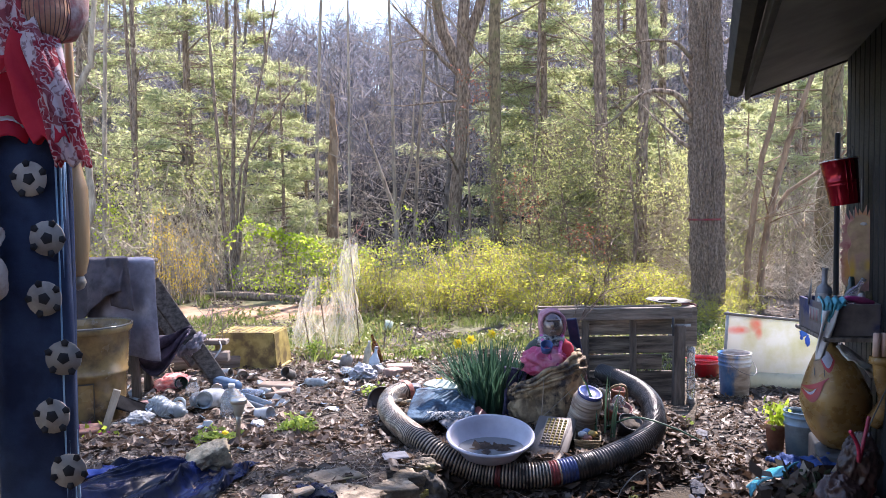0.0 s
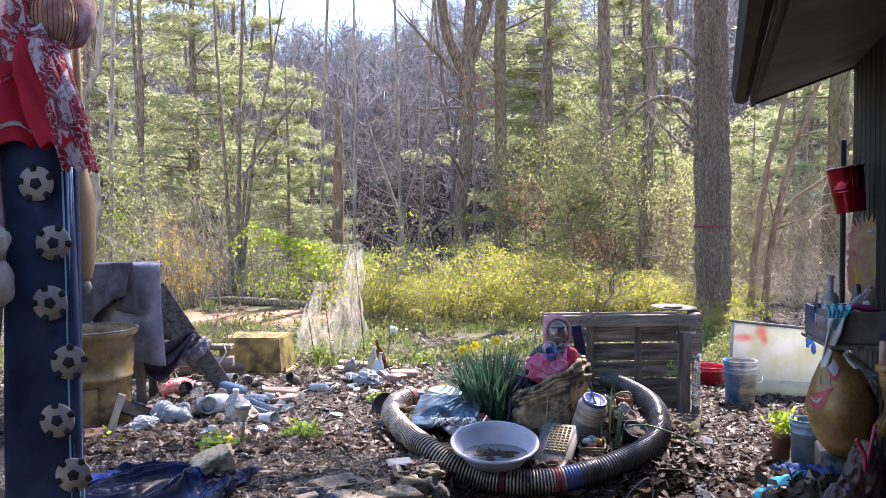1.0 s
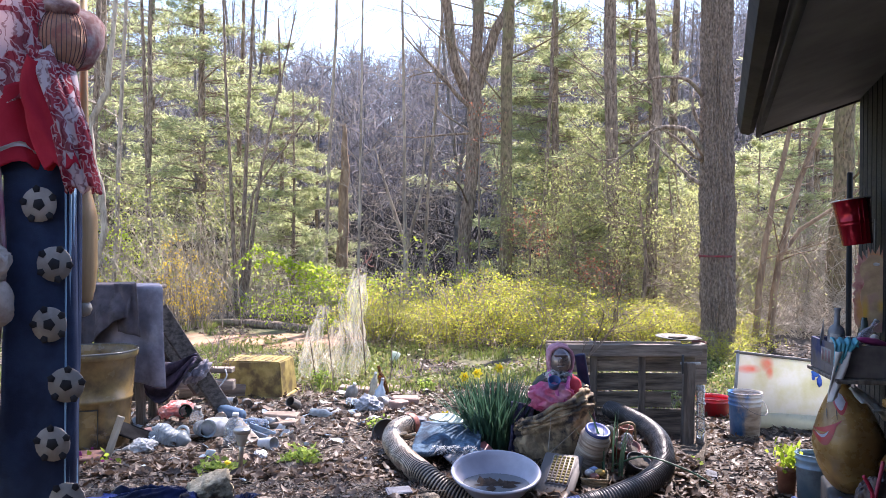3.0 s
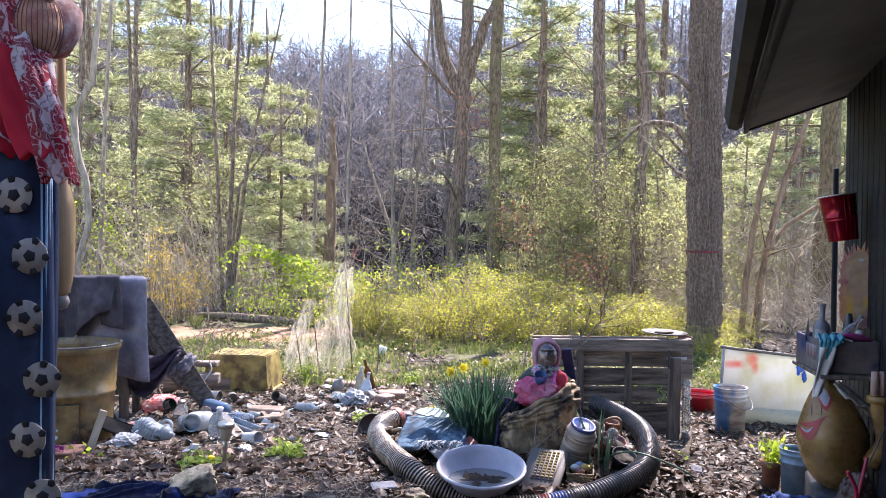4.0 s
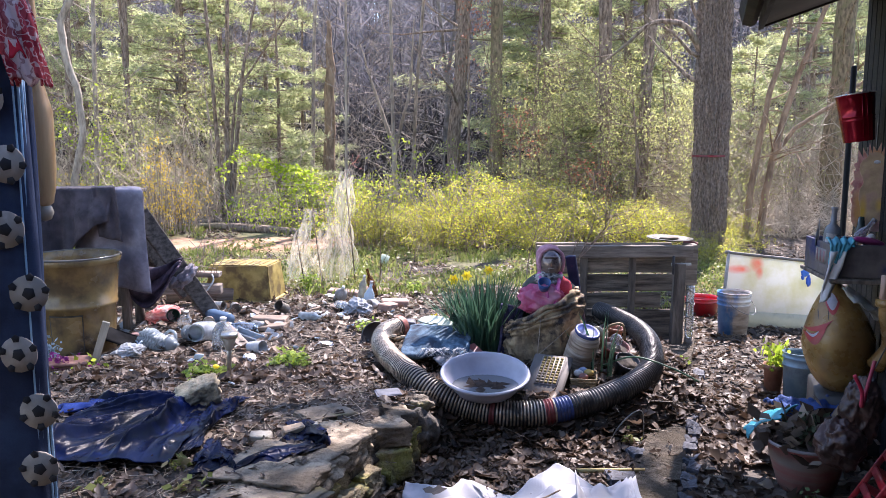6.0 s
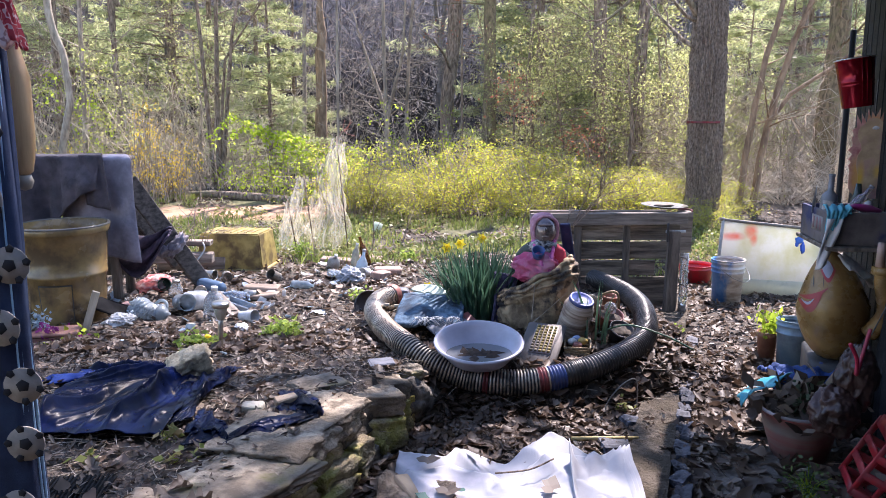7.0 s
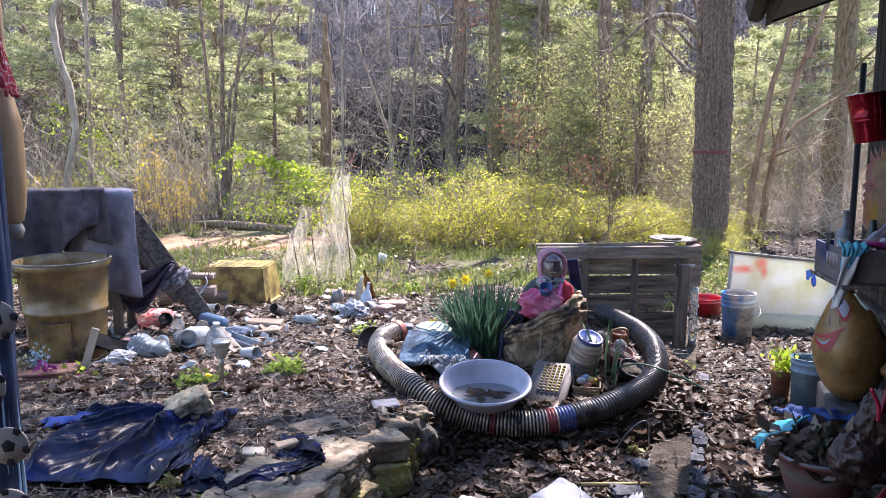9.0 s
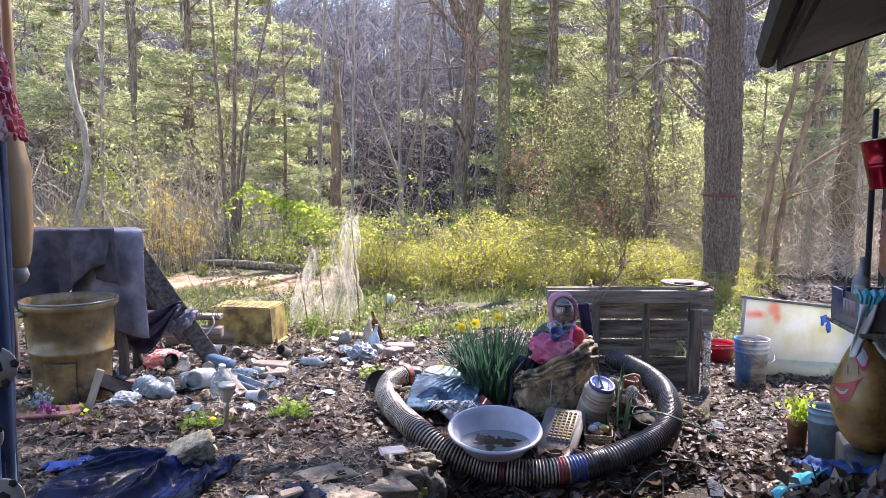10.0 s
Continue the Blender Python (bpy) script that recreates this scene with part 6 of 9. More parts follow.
# ---- wooden crate behind the mound ----
def build_crate():
    crate = thing("wooden_crate", "weathered open-backed crate of grey-brown boards", "crate", pose(0, 0, 0))
    rng = random.Random(17)

    def board(name, x0, x1, z0, z1, y=6.05, d=0.022, mat=GREY_WOOD, tilt=0.0):
        part(name, Soup().box(x1 - x0, d, z1 - z0, pose((x0 + x1) / 2, y + rng.uniform(-0.003, 0.003), (z0 + z1) / 2, 0, tilt, 0), 0.004, 0, 0.003, rng), mat, crate, smooth=False)

    board("top_rail", 0.72, 1.965, 0.742, 0.84, 6.02, 0.04)
    board("cap_board", 0.72, 1.12, 0.80, 0.855, 6.07, 0.03)
    z = 0.06
    for h, gap in ((0.25, 0.012), (0.125, 0.011), (0.14, 0.013), (0.13, 0.0)):
        for x0, x1 in ((1.1, 1.5), (1.5, 1.93)):
            if 0.3 < z < 0.33 and x0 > 1.4:
                board("slat", 1.5, 1.74, z, z + h, 6.085, 0.018, BOARD, 0.4)
                continue
            board("slat", x0, x1, z, z + h, 6.085, 0.018, BOARD, rng.uniform(-0.4, 0.4))
        z += h + gap
    board("slat", 0.76, 1.1, 0.6, 0.72, 6.1, 0.018, BOARD)
    board("slat", 0.76, 1.1, 0.45, 0.58, 6.1, 0.018, BOARD)
    board("slat", 0.76, 1.1, 0.1, 0.43, 6.1, 0.018, BOARD)
    for x in (1.105, 1.495):
        board("upright", x - 0.028, x + 0.028, 0.05, 0.742, 6.055, 0.035, DARK_WOOD)
    board("corner_post", 1.80, 1.89, 0.0, 0.70, 5.98, 0.06, DARK_WOOD, 1.0)
    board("end_post", 1.94, 2.04, 0.5, 0.83, 6.16, 0.09)
    for k in (2, 3):
        part("side_slat", Soup().box(0.02, 0.5, 0.15, pose(1.98, 6.42, 0.1 + 0.185 * k), 0.004), GREY_WOOD, crate, smooth=False)
    part("back_slat", Soup().box(1.2, 0.02, 0.11, pose(1.4, 6.68, 0.72), 0.004), GREY_WOOD, crate, smooth=False)
    part("crosspiece", Soup().box(0.16, 0.012, 0.02, pose(1.87, 6.0, 0.69, 0, 0, 0), 0.003), plastic("pale_strip", (0.6, 0.6, 0.58)), crate, "pale metal strip across the post")
    part("bracket", Soup().box(0.016, 0.02, 0.15, pose(1.795, 5.96, 0.69), 0.003), plastic("dark_iron", (0.04, 0.04, 0.045), 0.5), crate, "dark iron bracket")
    lid = thing("metal_plate", "shallow dented metal plate lying on the crate", "plate", pose(1.83, 6.2, 0.862, 1, 2, 0))
    part("dish", Soup().lathe([(0.001, 0), (0.12, 0), (0.17, 0.014), (0.185, 0.014), (0.185, 0.018), (0.168, 0.019), (0.118, 0.005), (0.001, 0.005)], 40), surf("dull_aluminium", (0.13, 0.13, 0.125), (0.24, 0.24, 0.23), 10, 0.75, 0.3, spot=(0.09, 0.08, 0.06), sscale=9, spec=0.2), lid)
    solo("dead_leaf_pile", Soup().blob(0.08, 0.05, 0.012, None, 0.4, 3, 2, 2), surf("wet_leaf", (0.05, 0.04, 0.03), (0.14, 0.1, 0.07), 20, 0.7), "small pile of wet leaves on the metal plate", "leaves", pose(1.83, 6.2, 0.875))
    rust = surf("dark_red_cloth", (0.1, 0.03, 0.03), (0.2, 0.07, 0.06), 9, 0.9, bump=0.4)
    cloth(lambda u, v: (2.035 + 0.02 * math.sin(7 * u), 6.12 + 0.4 * u, 0.84 - 0.3 * v * (0.7 + 0.3 * math.sin(5 * u))), 16, 12, rust, "draped_cloth", "dark red cloth hung over the crate end", "cloth", 0.008)
    # roll of wire and clear sheeting against the end post
    roll = thing("wire_roll", "roll of clear sheeting bound with dark wire, standing by the crate", "roll", pose(1.945, 5.98, 0.1))
    part("sheet", Soup().lathe([(0.03, 0), (0.034, 0.1), (0.03, 0.25), (0.034, 0.42)], 20), clear("clear_sheet", (0.85, 0.86, 0.84), 0.2), roll)
    for z in (0.06, 0.16, 0.28, 0.38):
        part("wire", Soup().tube([(0.037 * math.cos(a), 0.037 * math.sin(a), z + 0.012 * math.sin(2 * a)) for a in np.linspace(0, 6.28, 22)], [0.003] * 22, 5), plastic("dark_wire", (0.05, 0.045, 0.045), 0.5), roll)
    part("base", Soup().lathe([(0.036, -0.1), (0.036, 0.0)], 16), GREY_WOOD, roll)


build_crate()


# ---- left of the yard: bin, towels, timbers, tote, netting ----
def build_left_yard():
    bm = thing("trash_can", "brown mottled plastic trash can with moulded bands, open and empty", "trash can", pose(-2.62, 5.35, 0.165, 0, 0, 12))
    mott = surf("mottled_brown_plastic", (0.11, 0.072, 0.036), (0.42, 0.27, 0.1), 2.6, 0.25, bump=0.06, spot=(0.085, 0.062, 0.042), sscale=2.6, scut=0.57)
    prof = [(0.225, 0), (0.24, 0.02), (0.252, 0.2), (0.262, 0.36), (0.27, 0.365), (0.27, 0.385), (0.265, 0.39), (0.288, 0.655), (0.3, 0.66), (0.306, 0.675), (0.308, 0.705), (0.3, 0.712), (0.29, 0.705), (0.28, 0.66), (0.235, 0.05)]
    body = part("body", Soup().lathe([(0.001, 0)] + prof + [(0.001, 0.03)], 48), mott, bm)
    part("rim", Soup().tube([(0.304 * math.cos(a), 0.304 * math.sin(a), 0.71) for a in np.linspace(0, 2 * math.pi, 49)], [0.008] * 49, 8), plastic("rim_brown", (0.2, 0.17, 0.13), 0.2), bm, "rolled shiny rim")
    groove = plastic("dark_groove", (0.03, 0.022, 0.014), 0.5)
    for a in (-94, 86):
        def bent(w, h, r, z0, a=a):
            return lambda u, v: ((r + 0.06 * (z0 + h * (v - 0.5))) * math.cos(radians(a) + w * (u - 0.5)), (r + 0.06 * (z0 + h * (v - 0.5))) * math.sin(radians(a) + w * (u - 0.5)), z0 + h * (v - 0.5))
        pn = part("panel", Soup().grid(bent(0.84, 0.29, 0.2465, 0.185), 12, 6), groove, body, "moulded panel with dark groove round it")
        part("panel_face", Soup().grid(bent(0.78, 0.268, 0.2485, 0.185), 12, 6), mott, pn)
    for a in (90, 210):
        part("handle", Soup().box(0.05, 0.13, 0.03, pose(0.31 * math.cos(radians(a)), 0.31 * math.sin(radians(a)), 0.64, 0, 0, a), 0.01), mott, body)

    # trestle that carries the towels
    tr = thing("trestle", "rough timber trestle hidden under hanging towels", "trestle")
    part("top", Soup().box(1.15, 0.4, 0.03, pose(-2.96, 5.95, 1.285), 0.006), DARK_WOOD, tr)
    for x, y in ((-3.45, 5.8), (-2.48, 5.85), (-3.45, 6.1), (-2.48, 6.1)):
        part("leg", Soup().box(0.06, 0.06, 1.12, pose(x, y, 0.715), 0.006), DARK_WOOD, tr)
    part("lower_board", Soup().box(1.0, 0.03, 0.4, pose(-2.85, 6.1, 0.55), 0.005), DARK_WOOD, tr)
    pale = surf("grey_lavender_towel", (0.2, 0.18, 0.21), (0.34, 0.31, 0.355), 8, 0.95, bump=0.6, bscale=260, spot=(0.2, 0.18, 0.21), sscale=3)
    dark = surf("dark_mauve_towel", (0.045, 0.036, 0.042), (0.1, 0.08, 0.09), 9, 0.95, bump=0.7, bscale=260, spot=(0.05, 0.045, 0.055), sscale=3)

    def sheet(u, v):
        x = -2.8 + 0.53 * u
        s = v * 1.05
        if s < 0.25:
            return (x * (1 + 0.2 * (0.25 - s)) - 0.01, 6.0 - s, 1.312 + 0.004 * math.sin(9 * u))
        d = s - 0.25
        return (x + 0.05 * d * u + 0.008 * math.sin(8 * u + d), 5.735 - 0.025 * d + 0.03 * math.sin(11 * u + 1.5 * d) * min(1, d * 3), 1.312 - d * (0.98 - 0.12 * (1 - u)))

    cloth(sheet, 40, 44, pale, "towel", "pale grey-lavender towel hung over the trestle", "towel", 0.008)

    def front(u, v):
        x = -3.46 + 1.0 * u
        length = 0.22 + 0.3 + 0.3 * sstep(0.12, 0.42, u) - 0.34 * sstep(0.5, 0.92, u) + 0.02 * math.sin(17 * u)
        s = v * length
        if s < 0.22:
            return (x * (1 + 0.2 * (0.22 - s)), 5.94 - s, 1.324 + 0.004 * math.sin(7 * u))
        d = s - 0.22
        return (x + 0.01 * math.sin(6 * d + 9 * u), 5.68 - 0.02 * d + (0.05 - 0.125 * abs(math.sin(9 * u + 0.8 * d + math.sin(4 * u))) ** 1.2 - 0.035 * abs(math.sin(23 * u - 1.2 * d))) * min(1, d * 5), 1.324 - d)

    cloth(front, 56, 36, dark, "towel", "dark mauve bath towel draped in front of a paler one", "towel", 0.01)
    cloth(lambda u, v: (-2.6 + 0.17 * u + 0.04 * v, 5.64 - 0.015 * v + 0.012 * math.sin(10 * u), 1.332 - 0.36 * v - 0.04 * u * v), 12, 14, dark, "towel_corner", "folded corner of the dark towel hanging free", "towel", 0.01)
    purple = surf("dark_purple_cloth", (0.02, 0.014, 0.028), (0.075, 0.055, 0.09), 10, 0.8, bump=0.5, bscale=60)

    def swag(u, v):
        sag = 0.26 * math.sin(math.pi * u) ** 1.3
        return (-2.56 + 0.5 * u, 5.92 - 0.08 * v + 0.03 * math.sin(14 * v + 5 * u), 0.8 - 0.04 * u - sag * (0.35 + 0.65 * v) - 0.22 * v * (1 - 0.75 * u) + 0.012 * math.sin(20 * v))

    cloth(swag, 36, 22, purple, "draped_cloth", "dark purple cloth slung from trestle to plank", "cloth", 0.012)

    char = surf("charcoal_old_plank", (0.04, 0.034, 0.03), (0.135, 0.115, 0.1), 7.0, 0.85, bump=0.6, bscale=24.0, stretch=(0.5, 5, 5))
    for a, b, w, nm in (((-2.35, 5.86, 1.12), (-1.9, 6.2, 0.22), 0.14, "broad weathered plank leaning on the trestle"), ((-2.42, 5.98, 0.95), (-2.16, 6.3, 0.4), 0.12, "second plank crossing behind the first")):
        a, b = Vector(a), Vector(b)
        d = b - a
        m = Matrix.Translation((a + b) / 2) @ d.to_track_quat("X", "Z").to_matrix().to_4x4()
        solo("plank", Soup().box(d.length, 0.035, w, m, 0.006, 0, 0.006), char, nm, "plank", smooth=False)
    knot = Soup().blob(0.055, 0.09, 0.1, None, 0.4, 2.4, 3.3, 4).blob(0.04, 0.06, 0.07, pose(-0.04, 0, -0.08), 0.4, 2.6, 6.1, 3)
    solo("tied_cloth", knot, surf("grey_rag", (0.17, 0.15, 0.17), (0.3, 0.27, 0.3), 20, 0.95, bump=0.4), "grey rag knotted round the leaning plank", "rag", pose(-2.08, 6.05, 0.6, 0, 40, 20))
    for x, y, z, L, h, a in ((-2.45, 6.75, 0.36, 0.9, 0.09, 2), (-2.4, 6.85, 0.48, 0.75, 0.05, -3), (-2.25, 6.95, 0.27, 0.6, 0.12, 5)):
        solo("timber", Soup().box(L, 0.09, h, None, 0.008, 0, 0.006), GREY_WOOD, "old grey timber stacked behind the plank", "timber", pose(x, y, z, 0, 0, a), group="stacked old timbers", smooth=False)
    S, rng = Soup(), random.Random(44)
    for _ in range(9):
        limb(S, rng, (-2.15 + rng.uniform(-0.12, 0.12), 6.8, 0.45), (rng.gauss(0, 0.5), rng.gauss(0, 0.3), 1), 0.35, 0.004, 1, [], 5, 0.3, 0, (0, 3), (20, 60))
    solo("dead_weeds", S, TWIG, "dead bare weed stalks on the timber", "weeds", kind="stuff")
    S = Soup().tube(catmull([(-2.3, 6.5, 0.45), (-2.1, 6.45, 0.37), (-2.0, 6.5, 0.47), (-2.02, 6.55, 0.53)], 6), [0.007] * 19, 6)
    solo("cord", S, plastic("cord_white", (0.6, 0.6, 0.58)), "white looped cord on the timbers", "cord")

    # yellowed tote lying upside down
    yel = surf("yellowed_plastic", (0.36, 0.27, 0.085), (0.54, 0.42, 0.15), 9, 0.5, bump=0.2, spot=(0.17, 0.12, 0.055), sscale=6.0, scut=0.54, trans=0.25)
    tote = thing("plastic_tote", "yellowed plastic tote turned upside down", "tote", pose(-1.88, 7.15, 0.19, 0, 0, -7))

    def frustum(w0, d0, w1, d1, h):
        s = Soup()
        bmx = bmesh.new()
        bmesh.ops.create_cube(bmx, size=1)
        for v in bmx.verts:
            k = v.co.z > 0
            v.co = Vector((v.co.x * (w1 if k else w0), v.co.y * (d1 if k else d0), h if k else 0))
        bmesh.ops.bevel(bmx, geom=list(bmx.edges), offset=0.012, segments=2, affect="EDGES")
        bmx.verts.index_update()
        s.v = [tuple(v.co) for v in bmx.verts]
        s.f = [tuple(v.index for v in f.verts) for f in bmx.faces]
        s.m = [0] * len(s.f)
        bmx.free()
        return s

    shellbox = part("body", frustum(0.63, 0.46, 0.56, 0.39, 0.35), yel, tote, smooth=False)
    for k in range(7):
        part("rib", Soup().box(0.012, 0.3, 0.012, pose(-0.2 + 0.066 * k, 0, 0.352), 0.004), yel, shellbox)
    part("flange", Soup().box(0.66, 0.49, 0.03, pose(0, 0, 0.015), 0.01), yel, tote)

    # netting hung on sticks
    net = thing("garden_netting", "torn cream-white netting draped over thin sticks", "netting")
    mt, t, b, out = shader("cream_gauze")
    b.inputs["Base Color"].default_value = (0.78, 0.72, 0.6, 1)
    b.inputs["Roughness"].default_value = 0.9
    tr2, tl, m1, m2 = (t.nodes.new(k) for k in ("ShaderNodeBsdfTransparent", "ShaderNodeBsdfTranslucent", "ShaderNodeMixShader", "ShaderNodeMixShader"))
    tl.inputs[0].default_value = (0.8, 0.74, 0.62, 1)
    m1.inputs[0].default_value = 0.5
    t.links.new(b.outputs[0], m1.inputs[1])
    t.links.new(tl.outputs[0], m1.inputs[2])
    hole = ramp(t, noise_of(t, 14.0, 8.0, (1.8, 1.8, 0.4)), [(0.36, (0.97, 0.97, 0.97)), (0.7, (0.42, 0.42, 0.42))])
    t.links.new(hole, m2.inputs[0])
    t.links.new(m1.outputs[0], m2.inputs[1])
    t.links.new(tr2.outputs[0], m2.inputs[2])
    t.links.new(m2.outputs[0], out.inputs[0])
    for x0, z1, w0, w1, xt, sd in ((-1.16, 1.36, 0.4, 0.1, -1.03, 1), (-1.5, 0.98, 0.36, 0.09, -1.4, 2), (-1.28, 0.8, 0.5, 0.2, -1.2, 4), (-1.1, 1.3, 0.2, 0.1, -1.0, 7), (-1.58, 0.8, 0.2, 0.1, -1.5, 9)):
        def drape(u, v, x0=x0, z1=z1, w0=w0, w1=w1, xt=xt, sd=sd):
            w = w0 * (1 - v) ** 0.8 + w1 * v
            low = 0.16 + 0.1 * abs(math.sin(5 * u + sd)) + 0.06 * math.sin(13 * u + sd)
            low += 0.16 * noise.noise(Vector((u * 4, sd, 1.0)))
            z = low + (z1 + 0.05 * noise.noise(Vector((u * 4, sd, 8.0))) - low) * v
            return (x0 + (xt - x0) * v + w * (u - 0.5) * (1 + 0.5 * noise.noise(Vector((sd, v * 3.5, 2.0)))) + 0.03 * math.sin(6 * v + sd) + 0.07 * noise.noise(Vector((u * 1.5 + sd, v * 3.0, 5.0))), 7.95 + 0.1 * math.sin(15 * u + sd + 2.5 * noise.noise(Vector((u * 2, v * 2, sd)))) * (1.1 - v) + 0.03 * sd, z)
        part("drape", Soup().grid(drape, 40, 30), mt, net)
    for x, z in ((-1.03, 1.38), (-1.38, 1.0), (-1.56, 0.75)):
        part("stick", Soup().tube([(x + 0.1, 8.0, 0.05), (x, 8.0, z)], [0.008, 0.005], 6), BARK, net)
    tip = Soup()
    rng = random.Random(3)
    limb(tip, rng, (-1.03, 7.99, 1.28), (0.1, 0, 1), 0.25, 0.004, 1, [], 5, 0.3, 0, (0, 6), (20, 60))
    part("twig_tip", tip, surf("reddish_twig", (0.3, 0.1, 0.08), (0.45, 0.2, 0.16), 9, 0.8), net, "reddish twig tips poking through")
    # thin bare saplings on the lawn
    for x, y, h, sd in ((-0.72, 8.3, 0.75, 1), (-0.4, 9.2, 0.5, 2), (0.95, 8.6, 1.0, 3)):
        S, rng = Soup(), random.Random(sd)
        limb(S, rng, (0, 0, -0.02), (0.05, 0, 1), h, 0.009, 0, [], 6, 0.08, 0.02, (6, 2), (20, 50))
        solo("young_sapling", S, BARK, "thin bare sapling planted in the lawn", "sapling", on(x, y), group="planted saplings")
    solo("tree_guard", Soup().lathe(shell([(0.05, 0), (0.055, 0.17)], 0.003), 16), plastic("guard_white", (0.55, 0.62, 0.52), 0.4, 0.2, 0.3), "pale plastic tree guard on the lawn", "guard", on(-0.78, 9.6, 0, 0, 20, 0))

    # solar stake light
    sol = thing("solar_light", "small steel solar garden light on a stake", "garden light", on(-1.33, 4.5, 0.0, 2, 3, 0) @ Matrix.Diagonal((1.35, 1.35, 1.06, 1)))
    steel = surf("brushed_steel", (0.35, 0.33, 0.3), (0.52, 0.5, 0.46), 20, 0.35, 0.8)
    part("stake", Soup().lathe([(0.009, -0.05), (0.011, 0.15), (0.012, 0.2)], 12), steel, sol)
    part("diffuser", Soup().lathe([(0.016, 0.185), (0.03, 0.25), (0.034, 0.262)], 20), plastic("frosted", (0.7, 0.7, 0.68), 0.3, 0.1, 0.4), sol, "frosted plastic cone")
    part("cap", Soup().lathe([(0.001, 0.255), (0.037, 0.258), (0.038, 0.28), (0.034, 0.286), (0.001, 0.288)], 24), steel, sol, "steel cap")
    # leaning wooden stake and planter
    solo("wooden_stake", Soup().box(0.05, 0.022, 0.32, None, 0.004, 0, 0.004), surf("bare_pine", (0.38, 0.3, 0.21), (0.52, 0.43, 0.32), 7, 0.8, stretch=(5, 5, 0.5)), "short pale stake leaning by the trash can", "stake", on(-2.3, 4.95, 0.13, -4, 18, 10), smooth=False)
    pl = thing("planter_trough", "terracotta trough with faded artificial flowers", "planter", on(-2.58, 4.78, -0.07, 0, 0, 14))
    clay = surf("pink_terracotta", (0.22, 0.1, 0.075), (0.34, 0.18, 0.14), 10, 0.85, bump=0.25)
    part("trough", Soup().box(0.5, 0.17, 0.13, pose(0, 0, 0.06), 0.015).box(0.53, 0.2, 0.025, pose(0, 0, 0.125), 0.008), clay, pl)
    rng = random.Random(9)
    for k, (c, nm) in enumerate((((0.5, 0.44, 0.28), "straw"), ((0.6, 0.2, 0.2), "coral"), ((0.3, 0.05, 0.22), "purple"), ((0.66, 0.7, 0.68), "white"), ((0.35, 0.06, 0.25), "magenta"), ((0.45, 0.55, 0.6), "pale blue"))):
        x, y, z = ((-0.06, 0, 0.17), (-0.2, -0.03, 0.17), (0.1, -0.05, 0.13), (0.24, -0.1, 0.04), (0.3, -0.12, 0.03), (0.02, 0.06, 0.19))[k]
        cs = np.random.default_rng(k).normal(0, 0.032, (90, 3)) + (x, y, z)
        ob = new("bloom", quads("bloom", leaves_at(np.random.default_rng(k + 9), cs, 0.03, 0.025), leafy("bloom_" + nm, [c, tuple(v * 0.7 for v in c)], 0.4)))
        ob.parent = pl
        ob["label"], ob["kind"] = nm + " flower head", "stuff"
    cs = np.random.default_rng(3).normal(0, 0.05, (120, 3)) * (2.2, 1, 0.6) + (0.22, -0.06, 0.07)
    ob = new("greenery", quads("greenery", leaves_at(np.random.default_rng(2), cs, 0.045, 0.03), GREEN))
    ob.parent, ob["kind"] = pl, "stuff"

    # tarp held down by the stone: sharp folds run out from where it is pinned
    # bluer patches in the navy colour stand in for sky reflections
    tarp = surf("sheened_navy_plastic", (0.0015, 0.003, 0.01), (0.004, 0.009, 0.042), 4.0, 0.3, spec=0.07, bump=0.1, bscale=22, depth=0.005, spot=(0.007, 0.018, 0.1), sscale=4.5, scut=0.62)

    def laid(c00, c10, c11, c01, amp, sd, knot=(-1.28, 3.84), turns=1.0):
        def fn(u, v):
            x = (c00[0] * (1 - u) + c10[0] * u) * (1 - v) + (c01[0] * (1 - u) + c11[0] * u) * v
            y = (c00[1] * (1 - u) + c10[1] * u) * (1 - v) + (c01[1] * (1 - u) + c11[1] * u) * v
            x += 0.05 * noise.noise(Vector((u * 3.4, v * 3.4, sd))) + 0.016 * noise.noise(Vector((u * 13, v * 13, sd)))
            y += 0.07 * noise.noise(Vector((u * 3.4, v * 3.4, sd + 7))) + 0.016 * noise.noise(Vector((u * 13, v * 13, sd + 4)))
            th, ra = math.atan2(y - knot[1], x - knot[0]) * turns, math.hypot(x - knot[0], y - knot[1])
            w = noise.noise(Vector((x * 2.4, y * 2.4, sd)))
            tot = 0.0
            for n, a in ((2.0, 1.0), (4.6, 0.45), (9.0, 0.16)):
                tot += a * max(0, 1 - 3.4 * abs(noise.noise(Vector((math.cos(th) * n + 0.5 * w, math.sin(th) * n, ra * 0.9 + sd))))) ** 1.8
            f3 = max(0, 1 - 2.6 * abs(noise.noise(Vector((x * 11 + y * 6, y * 9 - x * 5, sd + 9)))))
            hem = 0.1 + 0.9 * sstep(0, 0.2, min(u, 1 - u, v, 1 - v))
            return (x, y, ground_z(x, y) + 0.02 + amp * 0.5 * (0.5 + w) + amp * hem * min(1, 0.15 + ra * 2.4) * (1.25 * tot + 0.1 * f3))
        return fn

    sheet1 = thing("tarp", "crumpled glossy navy plastic tarp pinned under a stone", "tarp")
    cloth(laid((-1.74, 3.03), (-1.16, 2.97), (-1.22, 3.93), (-1.86, 4.02), 0.062, 1.0), 170, 170, tarp, "sheet", "", "", 0.003, sheet1)
